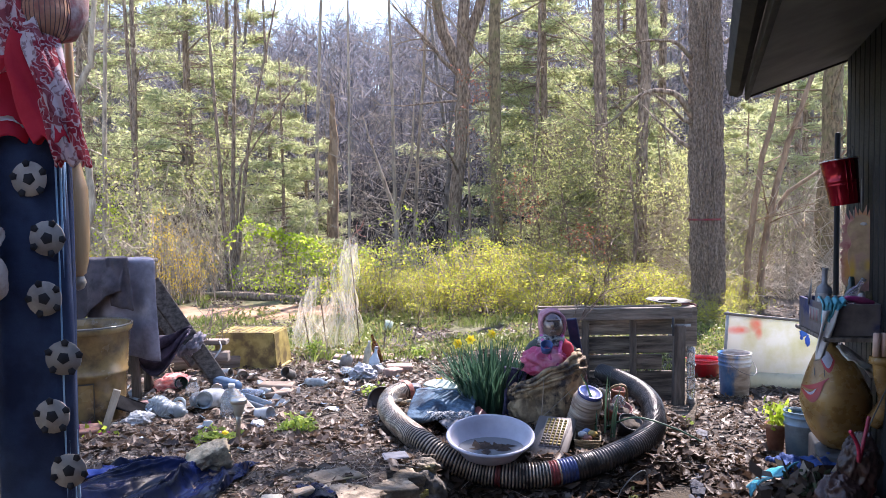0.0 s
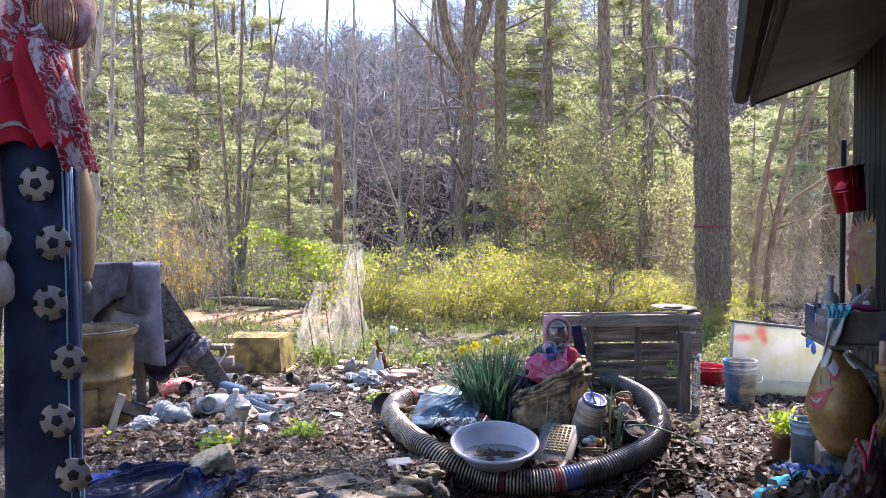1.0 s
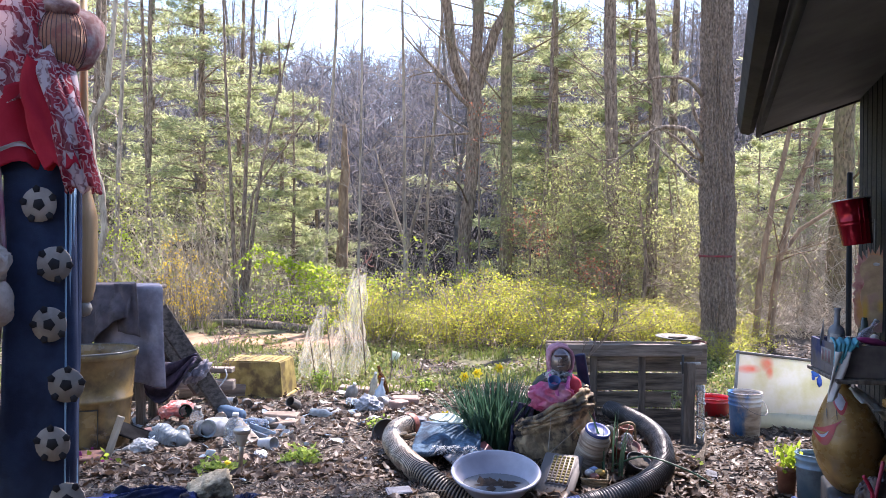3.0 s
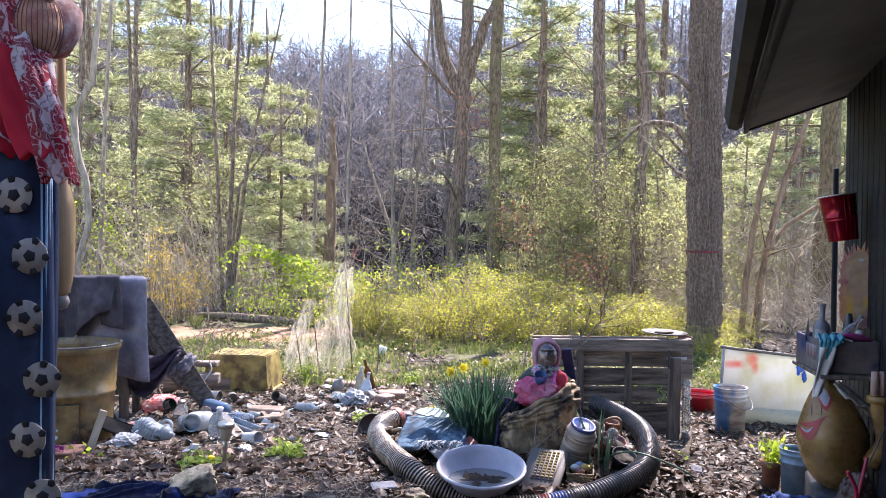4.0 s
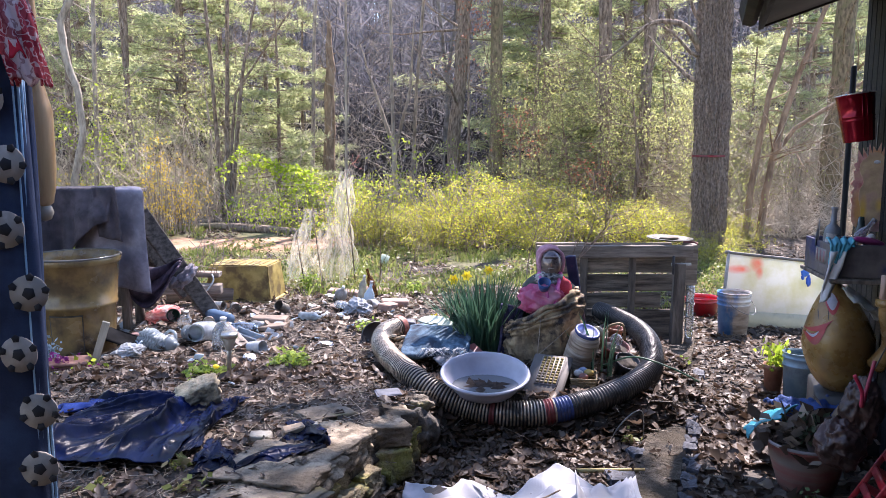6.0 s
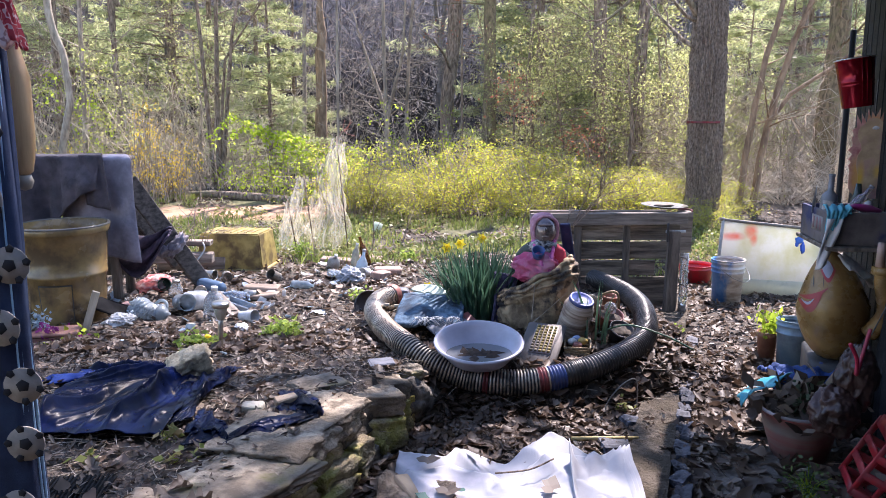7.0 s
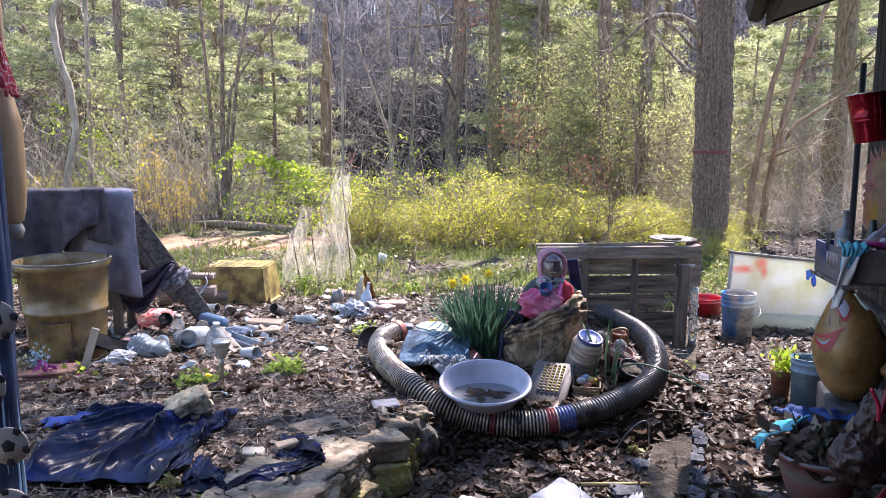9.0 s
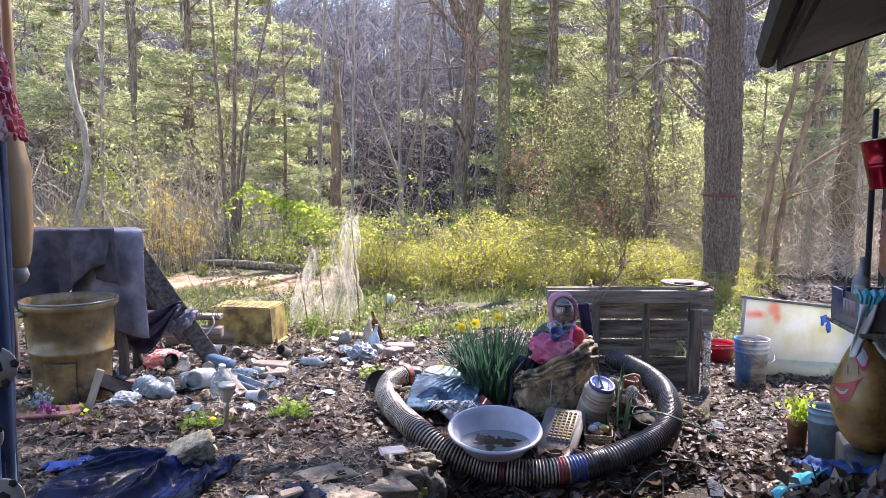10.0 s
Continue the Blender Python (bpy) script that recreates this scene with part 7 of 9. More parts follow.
    cloth(laid((-1.2, 3.1), (-1.1, 3.14), (-1.05, 3.95), (-1.24, 3.82), 0.04, 3.0, (-1.22, 3.9)), 30, 80, tarp, "folded_edge", "edge of the tarp folded back", "", 0.003, sheet1)
    sheet2 = thing("tarp", "torn dark plastic tarp half buried in soil by the wall", "tarp")
    cloth(laid((-1.06, 2.93), (-0.86, 2.9), (-0.94, 3.1), (-1.08, 3.27), 0.03, 4.0, (-1.0, 3.3)), 40, 50, tarp, "flap", "bulging left flap", "", 0.003, sheet2)
    cloth(laid((-0.93, 2.86), (-0.55, 3.16), (-0.6, 3.29), (-0.9, 3.02), 0.018, 5.0, (-0.5, 3.2)), 70, 36, tarp, "strip", "long torn lower strip", "", 0.003, sheet2)
    cloth(laid((-0.74, 3.27), (-0.53, 3.19), (-0.6, 3.38), (-0.77, 3.53), 0.028, 8.0, (-0.7, 3.6)), 44, 44, tarp, "corner", "crumpled upper corner", "", 0.003, sheet2)
    cloth(laid((-1.98, 3.68), (-1.8, 3.66), (-1.72, 3.9), (-1.88, 3.94), 0.02, 6.0), 20, 20, surf("bright_blue_tarp", (0.01, 0.025, 0.13), (0.02, 0.05, 0.24), 4, 0.4, spec=0.2, bump=0.2), "tarp_scrap", "scrap of bright blue tarp half buried in leaves", "tarp", 0.003)
    mat = thing("door_mat", "black ribbed rubber mat on the terrace edge", "mat", pose(-1.5, 2.5, 0.345, 0, 0, 6))
    rub = surf("black_rubber", (0.008, 0.008, 0.009), (0.018, 0.018, 0.019), 12, 0.9, spec=0.1, bump=0.1)
    sole = part("base", Soup().box(0.62, 0.3, 0.012, None, 0.004), rub, mat)
    rib = Soup().box(0.008, 0.29, 0.008, None, 0.002).mesh("rib", rub)
    for k in range(40):
        ob = new("rib", rib)
        ob.parent = sole
        ob.matrix_basis = pose(-0.3 + 0.0153 * k, 0, 0.009)


build_left_yard()


# ---- low plants ----
def weed(x, y, n, r, h, mat, seed, label, leaf=(0.04, 0.026), bloom=0):
    rng, nr = random.Random(seed), np.random.default_rng(seed)
    root = thing("weed", label, "weed", on(x, y))
    S, cs = Soup(), []
    for _ in range(n):
        a, o = rng.uniform(0, 6.28), rng.uniform(0.1, 1)
        e = Vector((math.cos(a) * r * o * 0.85, math.sin(a) * r * o * 0.7, h * rng.uniform(0.3, 0.9)))
        S.tube([(0, 0, -0.005), tuple(e * 0.5 + Vector((0, 0, h * 0.2))), tuple(e)], [0.002, 0.0016, 0.001], 3, cap=False)
        cs += [tuple(e + Vector([rng.gauss(0, 0.018) for _ in range(3)])) for _ in range(7)]
    part("stalk_clump", S, GREEN, root)
    ob = new("foliage", quads("foliage", leaves_at(nr, np.array(cs), leaf[0], leaf[1], 0.0, 0.5), mat))
    ob.parent = root
    for k in range(bloom):
        B = Soup()
        c = Vector((0.06 + 0.05 * k, -0.03, h * 1.1))
        B.tube([(0, 0, 0), tuple(c)], [0.003, 0.0025], 5, 0)
        B.blob(0.02, 0.02, 0.012, Matrix.Translation(c), 0.3, 5, 2, 2, 1)
        part("flower", B, [GREEN, PETAL], root, "yellow dandelion flower")


for x, y, n, r, h, sd, bl in ((-1.05, 4.85, 36, 0.2, 0.1, 1, 0), (-1.47, 4.55, 26, 0.17, 0.08, 2, 1), (-0.6, 5.75, 16, 0.1, 0.09, 3, 0), (-1.14, 3.0, 3, 0.03, 0.05, 4, 0), (-1.02, 2.82, 5, 0.06, 0.03, 5, 0), (-1.36, 2.82, 4, 0.05, 0.03, 6, 0), (-1.35, 7.5, 14, 0.1, 0.2, 7, 0), (-0.3, 7.4, 12, 0.1, 0.12, 8, 0), (1.62, 5.15, 8, 0.05, 0.08, 9, 0), (0.98, 4.0, 6, 0.04, 0.06, 10, 0)):
    weed(x, y, n, r, h, WEED if n > 7 else COVER, sd, "low fresh green weed in the leaf litter", bloom=bl)


# ---- bottles, cans and scraps strewn over the yard ----
def bottle(name, label, prof, mat, m, cap=None, group="", n=18):
    root = thing(name, label, "bottle", m, group)
    part("body", Soup().lathe(prof, n), mat, root)
    if cap:
        r, z, c = cap
        part("cap", Soup().lathe([(r, z), (r, z + 0.018), (r * 0.9, z + 0.021)], 14), c, root)
    return root


PET = [(0.03, 0.0), (0.034, 0.01), (0.031, 0.05), (0.034, 0.06), (0.031, 0.07), (0.034, 0.12), (0.03, 0.15), (0.014, 0.19), (0.012, 0.215)]
JUG = [(0.06, 0.0), (0.07, 0.012), (0.072, 0.12), (0.066, 0.17), (0.03, 0.215), (0.02, 0.22), (0.02, 0.25)]
WINE = [(0.034, 0.0), (0.037, 0.008), (0.037, 0.16), (0.03, 0.2), (0.014, 0.23), (0.013, 0.29), (0.015, 0.3)]
CAN = [(0.025, 0), (0.033, 0.008), (0.033, 0.112), (0.026, 0.122)]
TIN = [(0.042, 0), (0.044, 0.003), (0.042, 0.01), (0.042, 0.03), (0.0405, 0.035), (0.042, 0.04), (0.0405, 0.05), (0.042, 0.055), (0.0405, 0.065), (0.042, 0.075), (0.042, 0.1), (0.044, 0.106)]


def strew():
    clr = clear("scuffed_clear_plastic", (0.78, 0.84, 0.88), 0.25)
    blu = clear("bluish_clear_plastic", (0.55, 0.68, 0.85), 0.2)
    frost = plastic("milky_plastic", (0.75, 0.77, 0.78), 0.35, 0.2, 0.4)
    ice = plastic("pale_blue_plastic", (0.53, 0.64, 0.74), 0.35, 0.2, 0.4)
    tin = surf("dented_tin", (0.36, 0.34, 0.31), (0.58, 0.56, 0.52), 16, 0.38, 0.75, spot=(0.22, 0.13, 0.08), sscale=14)
    blue_can = plastic("blue_label", (0.17, 0.3, 0.5), 0.3, 0.35, 0.3)
    grn = clear("green_glass", (0.12, 0.25, 0.1), 0.1)
    brn = clear("brown_glass", (0.25, 0.12, 0.05), 0.1)
    cardb = surf("damp_cardboard", (0.22, 0.16, 0.12), (0.34, 0.26, 0.2), 8, 0.9, bump=0.2)
    g = "litter strewn on the ground"
    put = lambda x, y, dz=0.03, rx=0, ry=0, rz=0: on(x, y, dz, rx, ry, rz)
    bottle("plastic_jug", "milky plastic jug lying crushed on the leaves", JUG, frost, put(-1.75, 5.62, 0.06, 80, 0, -30), (0.021, 0.25, frost), g)
    bottle("plastic_jug", "upright clear ribbed plastic jug", [(0.06, 0), (0.072, 0.02), (0.066, 0.04), (0.073, 0.055), (0.067, 0.075), (0.073, 0.09), (0.068, 0.11), (0.07, 0.14), (0.05, 0.18), (0.022, 0.2), (0.022, 0.23)], clr, put(-1.6, 5.3, 0.0, 4, 6, 0), (0.024, 0.22, frost), g)
    bottle("plastic_bottle", "blue-labelled plastic bottle on its side", [(0.045, 0), (0.05, 0.02), (0.05, 0.22), (0.035, 0.28), (0.014, 0.32), (0.014, 0.34)], blue_can, put(-1.72, 5.98, 0.06, 88, 0, -128), (0.016, 0.335, frost), g)
    bottle("plastic_bottle", "clear drink bottle lying flat", PET, blu, put(-1.47, 5.75, 0.05, 88, 0, -110), (0.015, 0.21, frost), g)
    bottle("glass_jar", "small clear glass jar standing in leaves", [(0.05, 0), (0.055, 0.01), (0.055, 0.07), (0.03, 0.11), (0.027, 0.13)], clr, put(-2.08, 5.95, 0, 6, 8, 0), (0.03, 0.125, tin), g)
    solo("tin_can", Soup().lathe(shell(TIN, 0.002), 22), tin, "dented tin can on its side", "can", put(-2.02, 6.55, 0.05, 86, 0, 70), g)
    solo("tin_can", Soup().lathe(shell(TIN, 0.002), 22), tin, "ribbed tin can lying by the plank", "can", put(-1.82, 6.5, 0.05, 86, 0, 20), g)
    solo("tin_can", Soup().lathe(shell(TIN, 0.002), 22), surf("dark_tin", (0.15, 0.13, 0.11), (0.3, 0.27, 0.23), 14, 0.5, 0.5), "rusty tin can leaning in the leaves", "can", put(-1.37, 6.45, 0.04, 60, 0, -30), g)
    solo("paper_cup", Soup().lathe(shell([(0.032, 0), (0.045, 0.13), (0.047, 0.132)], 0.002), 22), plastic("cup_white", (0.66, 0.68, 0.72), 0.6), "white paper cup tipped over", "cup", put(-1.38, 5.2, 0.05, 84, 0, 58), g)
    solo("drink_can", Soup().lathe(CAN, 20), tin, "dented silver drink can lying in the leaves", "can", put(-1.52, 5.92, 0.035, 88, 0, 50), g)
    solo("plastic_trough", Soup().box(0.26, 0.1, 0.01, pose(0, 0, 0), 0.004).box(0.26, 0.01, 0.05, pose(0, 0.05, 0.02), 0.003).box(0.26, 0.01, 0.05, pose(0, -0.05, 0.02), 0.003), plastic("grey_blue", (0.3, 0.38, 0.46), 0.45), "grey-blue plastic channel lying in litter", "channel", put(-1.47, 5.48, 0.035, 0, 10, -28), g, smooth=False)
    solo("plank_offcut", Soup().box(0.36, 0.07, 0.02, None, 0.004, 0, 0.004), GREY_WOOD, "short weathered slat beside the bottles", "slat", put(-1.55, 5.45, 0.07, 20, 14, -52), smooth=False)
    solo("cardboard_scrap", Soup().box(0.3, 0.12, 0.05, None, 0.006, 0, 0.015), cardb, "damp flattened cardboard box", "cardboard", put(-1.42, 6.05, 0.03, 4, 2, -8), g, smooth=False)
    solo("cardboard_scrap", Soup().box(0.22, 0.1, 0.035, None, 0.006, 0, 0.012), cardb, "damp cardboard strip on the leaves", "cardboard", put(-1.36, 5.85, 0.03, 4, -4, -6), g, smooth=False)

    def crush(name, label, x, y, s, mat, sd, cat, flat=0.6):
        solo(name, Soup().crumple(s, s * 0.75, s * flat, None, sd, 0.6), mat, label, cat, put(x, y, s * flat * 0.5, 0, 0, sd * 50), g)

    jug = thing("ribbed_jug", "crushed pale blue-white ribbed jug lying in the leaves", "jug", put(-2.08, 5.36, 0.06, 8, 10, -24), g)
    milk = plastic("bluish_white_plastic", (0.6, 0.68, 0.73), 0.25, 0.27, 0.5)
    S = Soup()

    def squashed(u, v):
        a, x = 2 * math.pi * u, -0.13 + 0.27 * v
        rib = 0.006 * math.sin(v * 62)
        dent = 0.03 * noise.noise(Vector((x * 9, math.cos(a) * 1.3, math.sin(a) * 1.3 + 4))) - 0.035 * math.exp(-((v - 0.55) / 0.16) ** 2) * max(0, math.sin(a))
        r = 0.078 * math.sin(math.pi * min(1, max(0.04, v * 1.04))) ** 0.22 + rib + dent
        return (x + 0.02 * noise.noise(Vector((math.cos(a) * 2, math.sin(a) * 2, x * 8))), r * 1.1 * math.cos(a), 0.78 * r * math.sin(a))

    S.grid(squashed, 40, 64)
    part("ribbed_body", S, milk, jug)
    part("shoulder", Soup().lathe([(0.06, 0), (0.056, 0.025), (0.03, 0.05), (0.02, 0.055), (0.02, 0.075)], 20, pose(0.12, 0, 0.0, 0, 80, 0)), milk, jug)
    part("grip", Soup().tube(catmull([(0.03, 0.045, 0.03), (0.06, 0.07, 0.06), (0.12, 0.06, 0.06), (0.15, 0.03, 0.02)], 6), [0.011] * 19, 8), milk, jug)
    white = thing("white_container", "white plastic container tipped on its side", "container", put(-1.9, 5.5, 0.075, 80, 0, 40), g)
    part("body", Soup().lathe(shell([(0.05, 0), (0.058, 0.01), (0.062, 0.15), (0.064, 0.155)], 0.003), 26), milk, white)
    solo("drink_bottle", Soup().lathe([(0.032, 0), (0.034, 0.05), (0.03, 0.06), (0.034, 0.07), (0.034, 0.15), (0.013, 0.19), (0.013, 0.21)], 18), ice, "pale blue squashed drink bottle", "bottle", put(-1.55, 5.62, 0.04, 87, 0, -70), g)
    solo("drink_bottle", Soup().lathe([(0.032, 0), (0.034, 0.05), (0.03, 0.06), (0.034, 0.07), (0.034, 0.15), (0.013, 0.19), (0.013, 0.21)], 18), milk, "white squashed drink bottle beside tins", "bottle", put(-1.2, 6.2, 0.04, 87, 0, 60), g)
    crush("plastic_wrap", "crumpled red and clear plastic wrapping", -2.32, 6.2, 0.13, surf("red_film", (0.66, 0.16, 0.15), (0.8, 0.66, 0.64), 12, 0.3, bump=0.5, bscale=30, trans=0.5), 4.7, "wrapping", 0.6)
    crush("plastic_wrap", "wrinkled clear plastic on the leaves", -2.2, 5.18, 0.09, frost, 8.2, "wrapping", 0.5)
    crush("paper_scrap", "crumpled white paper on the soil", -1.33, 4.98, 0.06, plastic("scrap_white", (0.62, 0.62, 0.62), 0.8), 2.2, "paper", 0.6)
    crush("paper_scrap", "torn wet paper in the litter", -1.1, 6.35, 0.07, frost, 5.2, "paper", 0.4)
    crush("foil_scrap", "crumpled grey foil in the leaves", -0.75, 6.45, 0.12, plastic("foil_grey", (0.4, 0.41, 0.43), 0.35), 6.2, "foil", 0.6)
    crush("rag", "grey-pink rag half under leaves", -2.25, 5.55, 0.1, surf("pink_rag", (0.3, 0.18, 0.17), (0.42, 0.28, 0.26), 9, 0.9), 7.4, "rag", 0.4)
    solo("jar_lid", Soup().lathe([(0.001, 0), (0.045, 0), (0.047, 0.012), (0.044, 0.013), (0.042, 0.004), (0.001, 0.004)], 24), tin, "round tin lid standing in leaves", "lid", put(-1.88, 5.95, 0.045, 66, 0, 15), g)
    solo("green_tin", Soup().lathe(shell([(0.05, 0), (0.052, 0.08)], 0.003), 22), plastic("dark_green", (0.02, 0.06, 0.035), 0.4), "dark green tin lying open", "tin", put(-2.22, 6.15, 0.05, 70, 0, 10), g)
    solo("black_sheet", Soup().box(0.34, 0.16, 0.01, None, 0.003, 0, 0.015), surf("black_board", (0.008, 0.008, 0.009), (0.02, 0.02, 0.021), 9, 0.9, spec=0.05), "bent black plastic sheet leaning in litter", "sheet", put(-2.27, 5.3, 0.08, 30, 28, 40), g, smooth=False)
    # heap beside the lawn
    bottle("plastic_jug", "milky jug tilted in the heap by the lawn", JUG, plastic("grimy_milky_plastic", (0.5, 0.5, 0.48), 0.5, 0.4, 0.3), put(-0.98, 6.95, 0.0, 32, 20, 0) @ Matrix.Diagonal((0.8, 0.8, 0.75, 1)), (0.021, 0.25, frost), g)
    bottle("plastic_bottle", "cream plastic bottle in the heap", PET, plastic("cream_plastic", (0.6, 0.55, 0.4), 0.4, 0.3, 0.2), put(-0.78, 6.95, 0.02, -10, 10, 0), (0.014, 0.21, frost), g)
    bottle("glass_bottle", "brown glass bottle leaning in the heap", WINE, brn, put(-0.66, 7.15, 0.0, 6, -14, 0), None, g)
    bottle("plastic_bottle", "pale blue spray bottle in the heap", [(0.045, 0), (0.05, 0.02), (0.048, 0.1), (0.02, 0.15), (0.013, 0.17), (0.013, 0.21)], ice, put(-0.7, 6.8, 0.0, 0, 10, 0), (0.016, 0.2, plastic("nozzle_grey", (0.3, 0.3, 0.34))), g)
    bottle("plastic_bottle", "clear bottle lying by the heap", PET, clr, put(-0.95, 6.6, 0.05, 86, 0, 40), None, g)
    solo("white_mug", Soup().lathe(shell([(0.04, 0), (0.042, 0.09)], 0.004), 22), plastic("mug_white", (0.7, 0.68, 0.66), 0.3), "white mug tipped over by the heap", "mug", put(-0.62, 6.62, 0.045, 80, 0, -30), g)
    br = surf("pinkish_brick", (0.26, 0.17, 0.14), (0.38, 0.27, 0.22), 18, 0.9, bump=0.3)
    for x, y, rz, L in ((-0.45, 6.72, 12, 0.24), (-0.98, 7.3, -8, 0.3), (-0.72, 7.5, -12, 0.34), (-0.5, 6.55, 60, 0.18)):
        solo("brick", Soup().box(L, 0.1, 0.07, None, 0.008, 0, 0.006), br, "loose pinkish-grey brick edging the heap", "brick", put(x, y, 0.03, 4, 3, rz), "loose bricks", smooth=False)
    solo("dark_hollow_pipe", Soup().lathe(shell([(0.11, 0), (0.11, 0.03)], 0.008), 24), plastic("dark_brown_plastic", (0.06, 0.045, 0.04), 0.5), "dark brown plastic rim sunk in the litter", "rim", put(-0.52, 5.45, 0.05, 70, 0, 20), g)
    # small bits of paper and plastic too many to count
    rng = random.Random(61)
    for nm, mt, n in (("plastic_bits", frost, 70), ("plastic_bits", ice, 50), ("paper_bits", cardb, 60)):
        S = Soup()
        for _ in range(n):
            x, y = rng.gauss(-1.6, 0.55), rng.gauss(5.75, 0.5)
            if rng.random() < 0.25:
                x, y = rng.gauss(-0.75, 0.2), rng.gauss(6.7, 0.3)
            s = rng.uniform(0.015, 0.05)
            S.box(s * 2, s * rng.uniform(0.7, 1.6), 0.004, put(x, y, 0.03, rng.gauss(0, 25), rng.gauss(0, 25), rng.uniform(0, 360)), 0, 0, s * 0.3, rng)
        solo(nm, S, mt, "small torn scraps scattered through the leaves", "scraps", kind="stuff", smooth=False)


strew()


# ---- paper sheets in the walk ----
def build_papers():
    white = surf("white_poster_paper", (0.36, 0.36, 0.39), (0.43, 0.43, 0.455), 3, 0.7, bump=0.06, spot=(0.6, 0.55, 0.6), sscale=2.0, scut=0.62)

    def leafed(c00, c10, c11, c01, z, sd, amp=0.035, curl=0.03):
        def fn(u, v):
            x = (c00[0] * (1 - u) + c10[0] * u) * (1 - v) + (c01[0] * (1 - u) + c11[0] * u) * v
            y = (c00[1] * (1 - u) + c10[1] * u) * (1 - v) + (c01[1] * (1 - u) + c11[1] * u) * v
            w = noise.noise(Vector((u * 2.2, v * 1.6, sd)))
            e = max(0, abs(u - 0.5) * 2 - 0.75) * 4
            return (x, y, z + amp * (0.7 + w) + curl * e * e * 0.6 + 0.09 * max(0, v - 0.7) * (1 + math.sin(14 * u + sd)) + 0.012 * abs(math.sin(5 * u + 3 * v + sd)))
        return fn

    def torn(edge, y0, z, sd, lift):
        """A big sheet whose far edge wanders and curls up, creased along a few lines."""
        xs, ys = [e[0] for e in edge], [e[1] for e in edge]

        def fn(u, v):
            x = xs[0] + (xs[-1] - xs[0]) * u
            y1 = float(np.interp(x, xs, ys))
            y = y0 + (y1 - y0) * v
            w = noise.noise(Vector((x * 2.6, y * 2.6, sd)))
            crease = max(0, 1 - 3 * abs(noise.noise(Vector((x * 3.2 + y * 2, y * 1.6 - x, sd + 3))))) ** 2
            fine = max(0, 1 - 3 * abs(noise.noise(Vector((x * 9 - y * 4, y * 7 + x * 3, sd + 5))))) ** 2
            peak = 0.5 + 0.5 * math.sin(13 * x + sd)
            return (x + 0.012 * w, y, z + 0.026 * (0.8 + w) + 0.03 * crease + 0.007 * fine + lift * peak * sstep(0.66, 1.0, v) + 0.05 * sstep(0.9, 1.0, u) * (1 - v))
        return fn

    cloth(torn(((-0.23, 3.46), (-0.14, 3.42), (-0.012, 3.33), (0.14, 3.46), (0.28, 3.38), (0.5, 3.53), (0.65, 3.38), (0.78, 3.42)), 2.78, 0.02, 1.3, 0.05), 90, 70, white, "paper_sheet", "large creased white poster paper lying on the walk", "paper", 0.002)
    cloth(torn(((-0.2, 3.2), (0.02, 3.27), (0.15, 3.2), (0.27, 3.11), (0.37, 3.27), (0.52, 3.36), (0.68, 3.33), (0.74, 3.34)), 2.74, 0.045, 1.3, 0.02), 80, 60, white, "paper_sheet", "top sheet of white poster paper, curled at its edges", "paper", 0.002)
    for k in range(3):
        cloth(leafed((0.5, 2.85), (0.75 + 0.012 * k, 2.85), (0.8 + 0.014 * k, 3.36 - 0.02 * k), (0.55, 3.3), 0.03 + 0.012 * k, 2.2, 0.02, 0.09), 12, 16, white, "paper_sheet", "stacked white paper sheet with a curled edge", "paper", 0.003)
    cb = surf("brown_cardboard", (0.34, 0.25, 0.16), (0.46, 0.35, 0.24), 8, 0.85, bump=0.15)
    solo("cardboard_sheet", Soup().box(0.3, 0.24, 0.012, None, 0.004, 0, 0.012), cb, "torn brown cardboard under the papers", "cardboard", pose(-0.05, 3.12, 0.05, 6, 8, 30), smooth=False)
    solo("green_folder", Soup().box(0.26, 0.2, 0.008, None, 0.003, 0, 0.006), plastic("folder_green", (0.02, 0.16, 0.1), 0.5), "green card folder sticking out below", "folder", pose(0.02, 2.98, 0.06, 2, 4, 20), smooth=False)
    bt = surf("bright_pink", (0.8, 0.03, 0.2), (0.85, 0.08, 0.28), 6, 0.5)
    solo("pink_notebook", Soup().box(0.03, 0.24, 0.02, None, 0.004), bt, "bright pink spine of a notebook", "notebook", pose(0.77, 3.02, 0.05, 0, 0, -8), smooth=False)
    S = Soup().tube(catmull([(0.2, 3.1, 0.125), (0.35, 3.14, 0.12), (0.47, 3.22, 0.13)], 5), [0.004] * 11, 5)
    solo("twig", S, BARK, "dead twig lying on the paper", "twig")
    cloth(torn(((-0.3, 3.1), (-0.24, 3.2), (-0.16, 3.17), (-0.1, 3.22), (-0.03, 3.14), (0.03, 3.08)), 2.9, 0.035, 6.3, 0.05), 60, 50, surf("wrinkled_brown_paper", (0.1, 0.072, 0.05), (0.3, 0.23, 0.165), 14, 0.9, bump=1.0, bscale=22, depth=0.02), "brown_paper", "crumpled brown paper beside the white sheets", "paper", 0.003)
    rl = random.Random(5)
    leafs = [(0.42, 3.0, 0.115, 60, 0.13), (0.13, 3.36, 0.1, 130, 0.1)] + [(rl.uniform(-0.25, 0.02), rl.uniform(3.0, 3.35), rl.uniform(0.07, 0.12), rl.uniform(0, 360), rl.uniform(0.09, 0.13)) for _ in range(2)]
    for x, y, z, a, s in leafs:
        S = Soup()
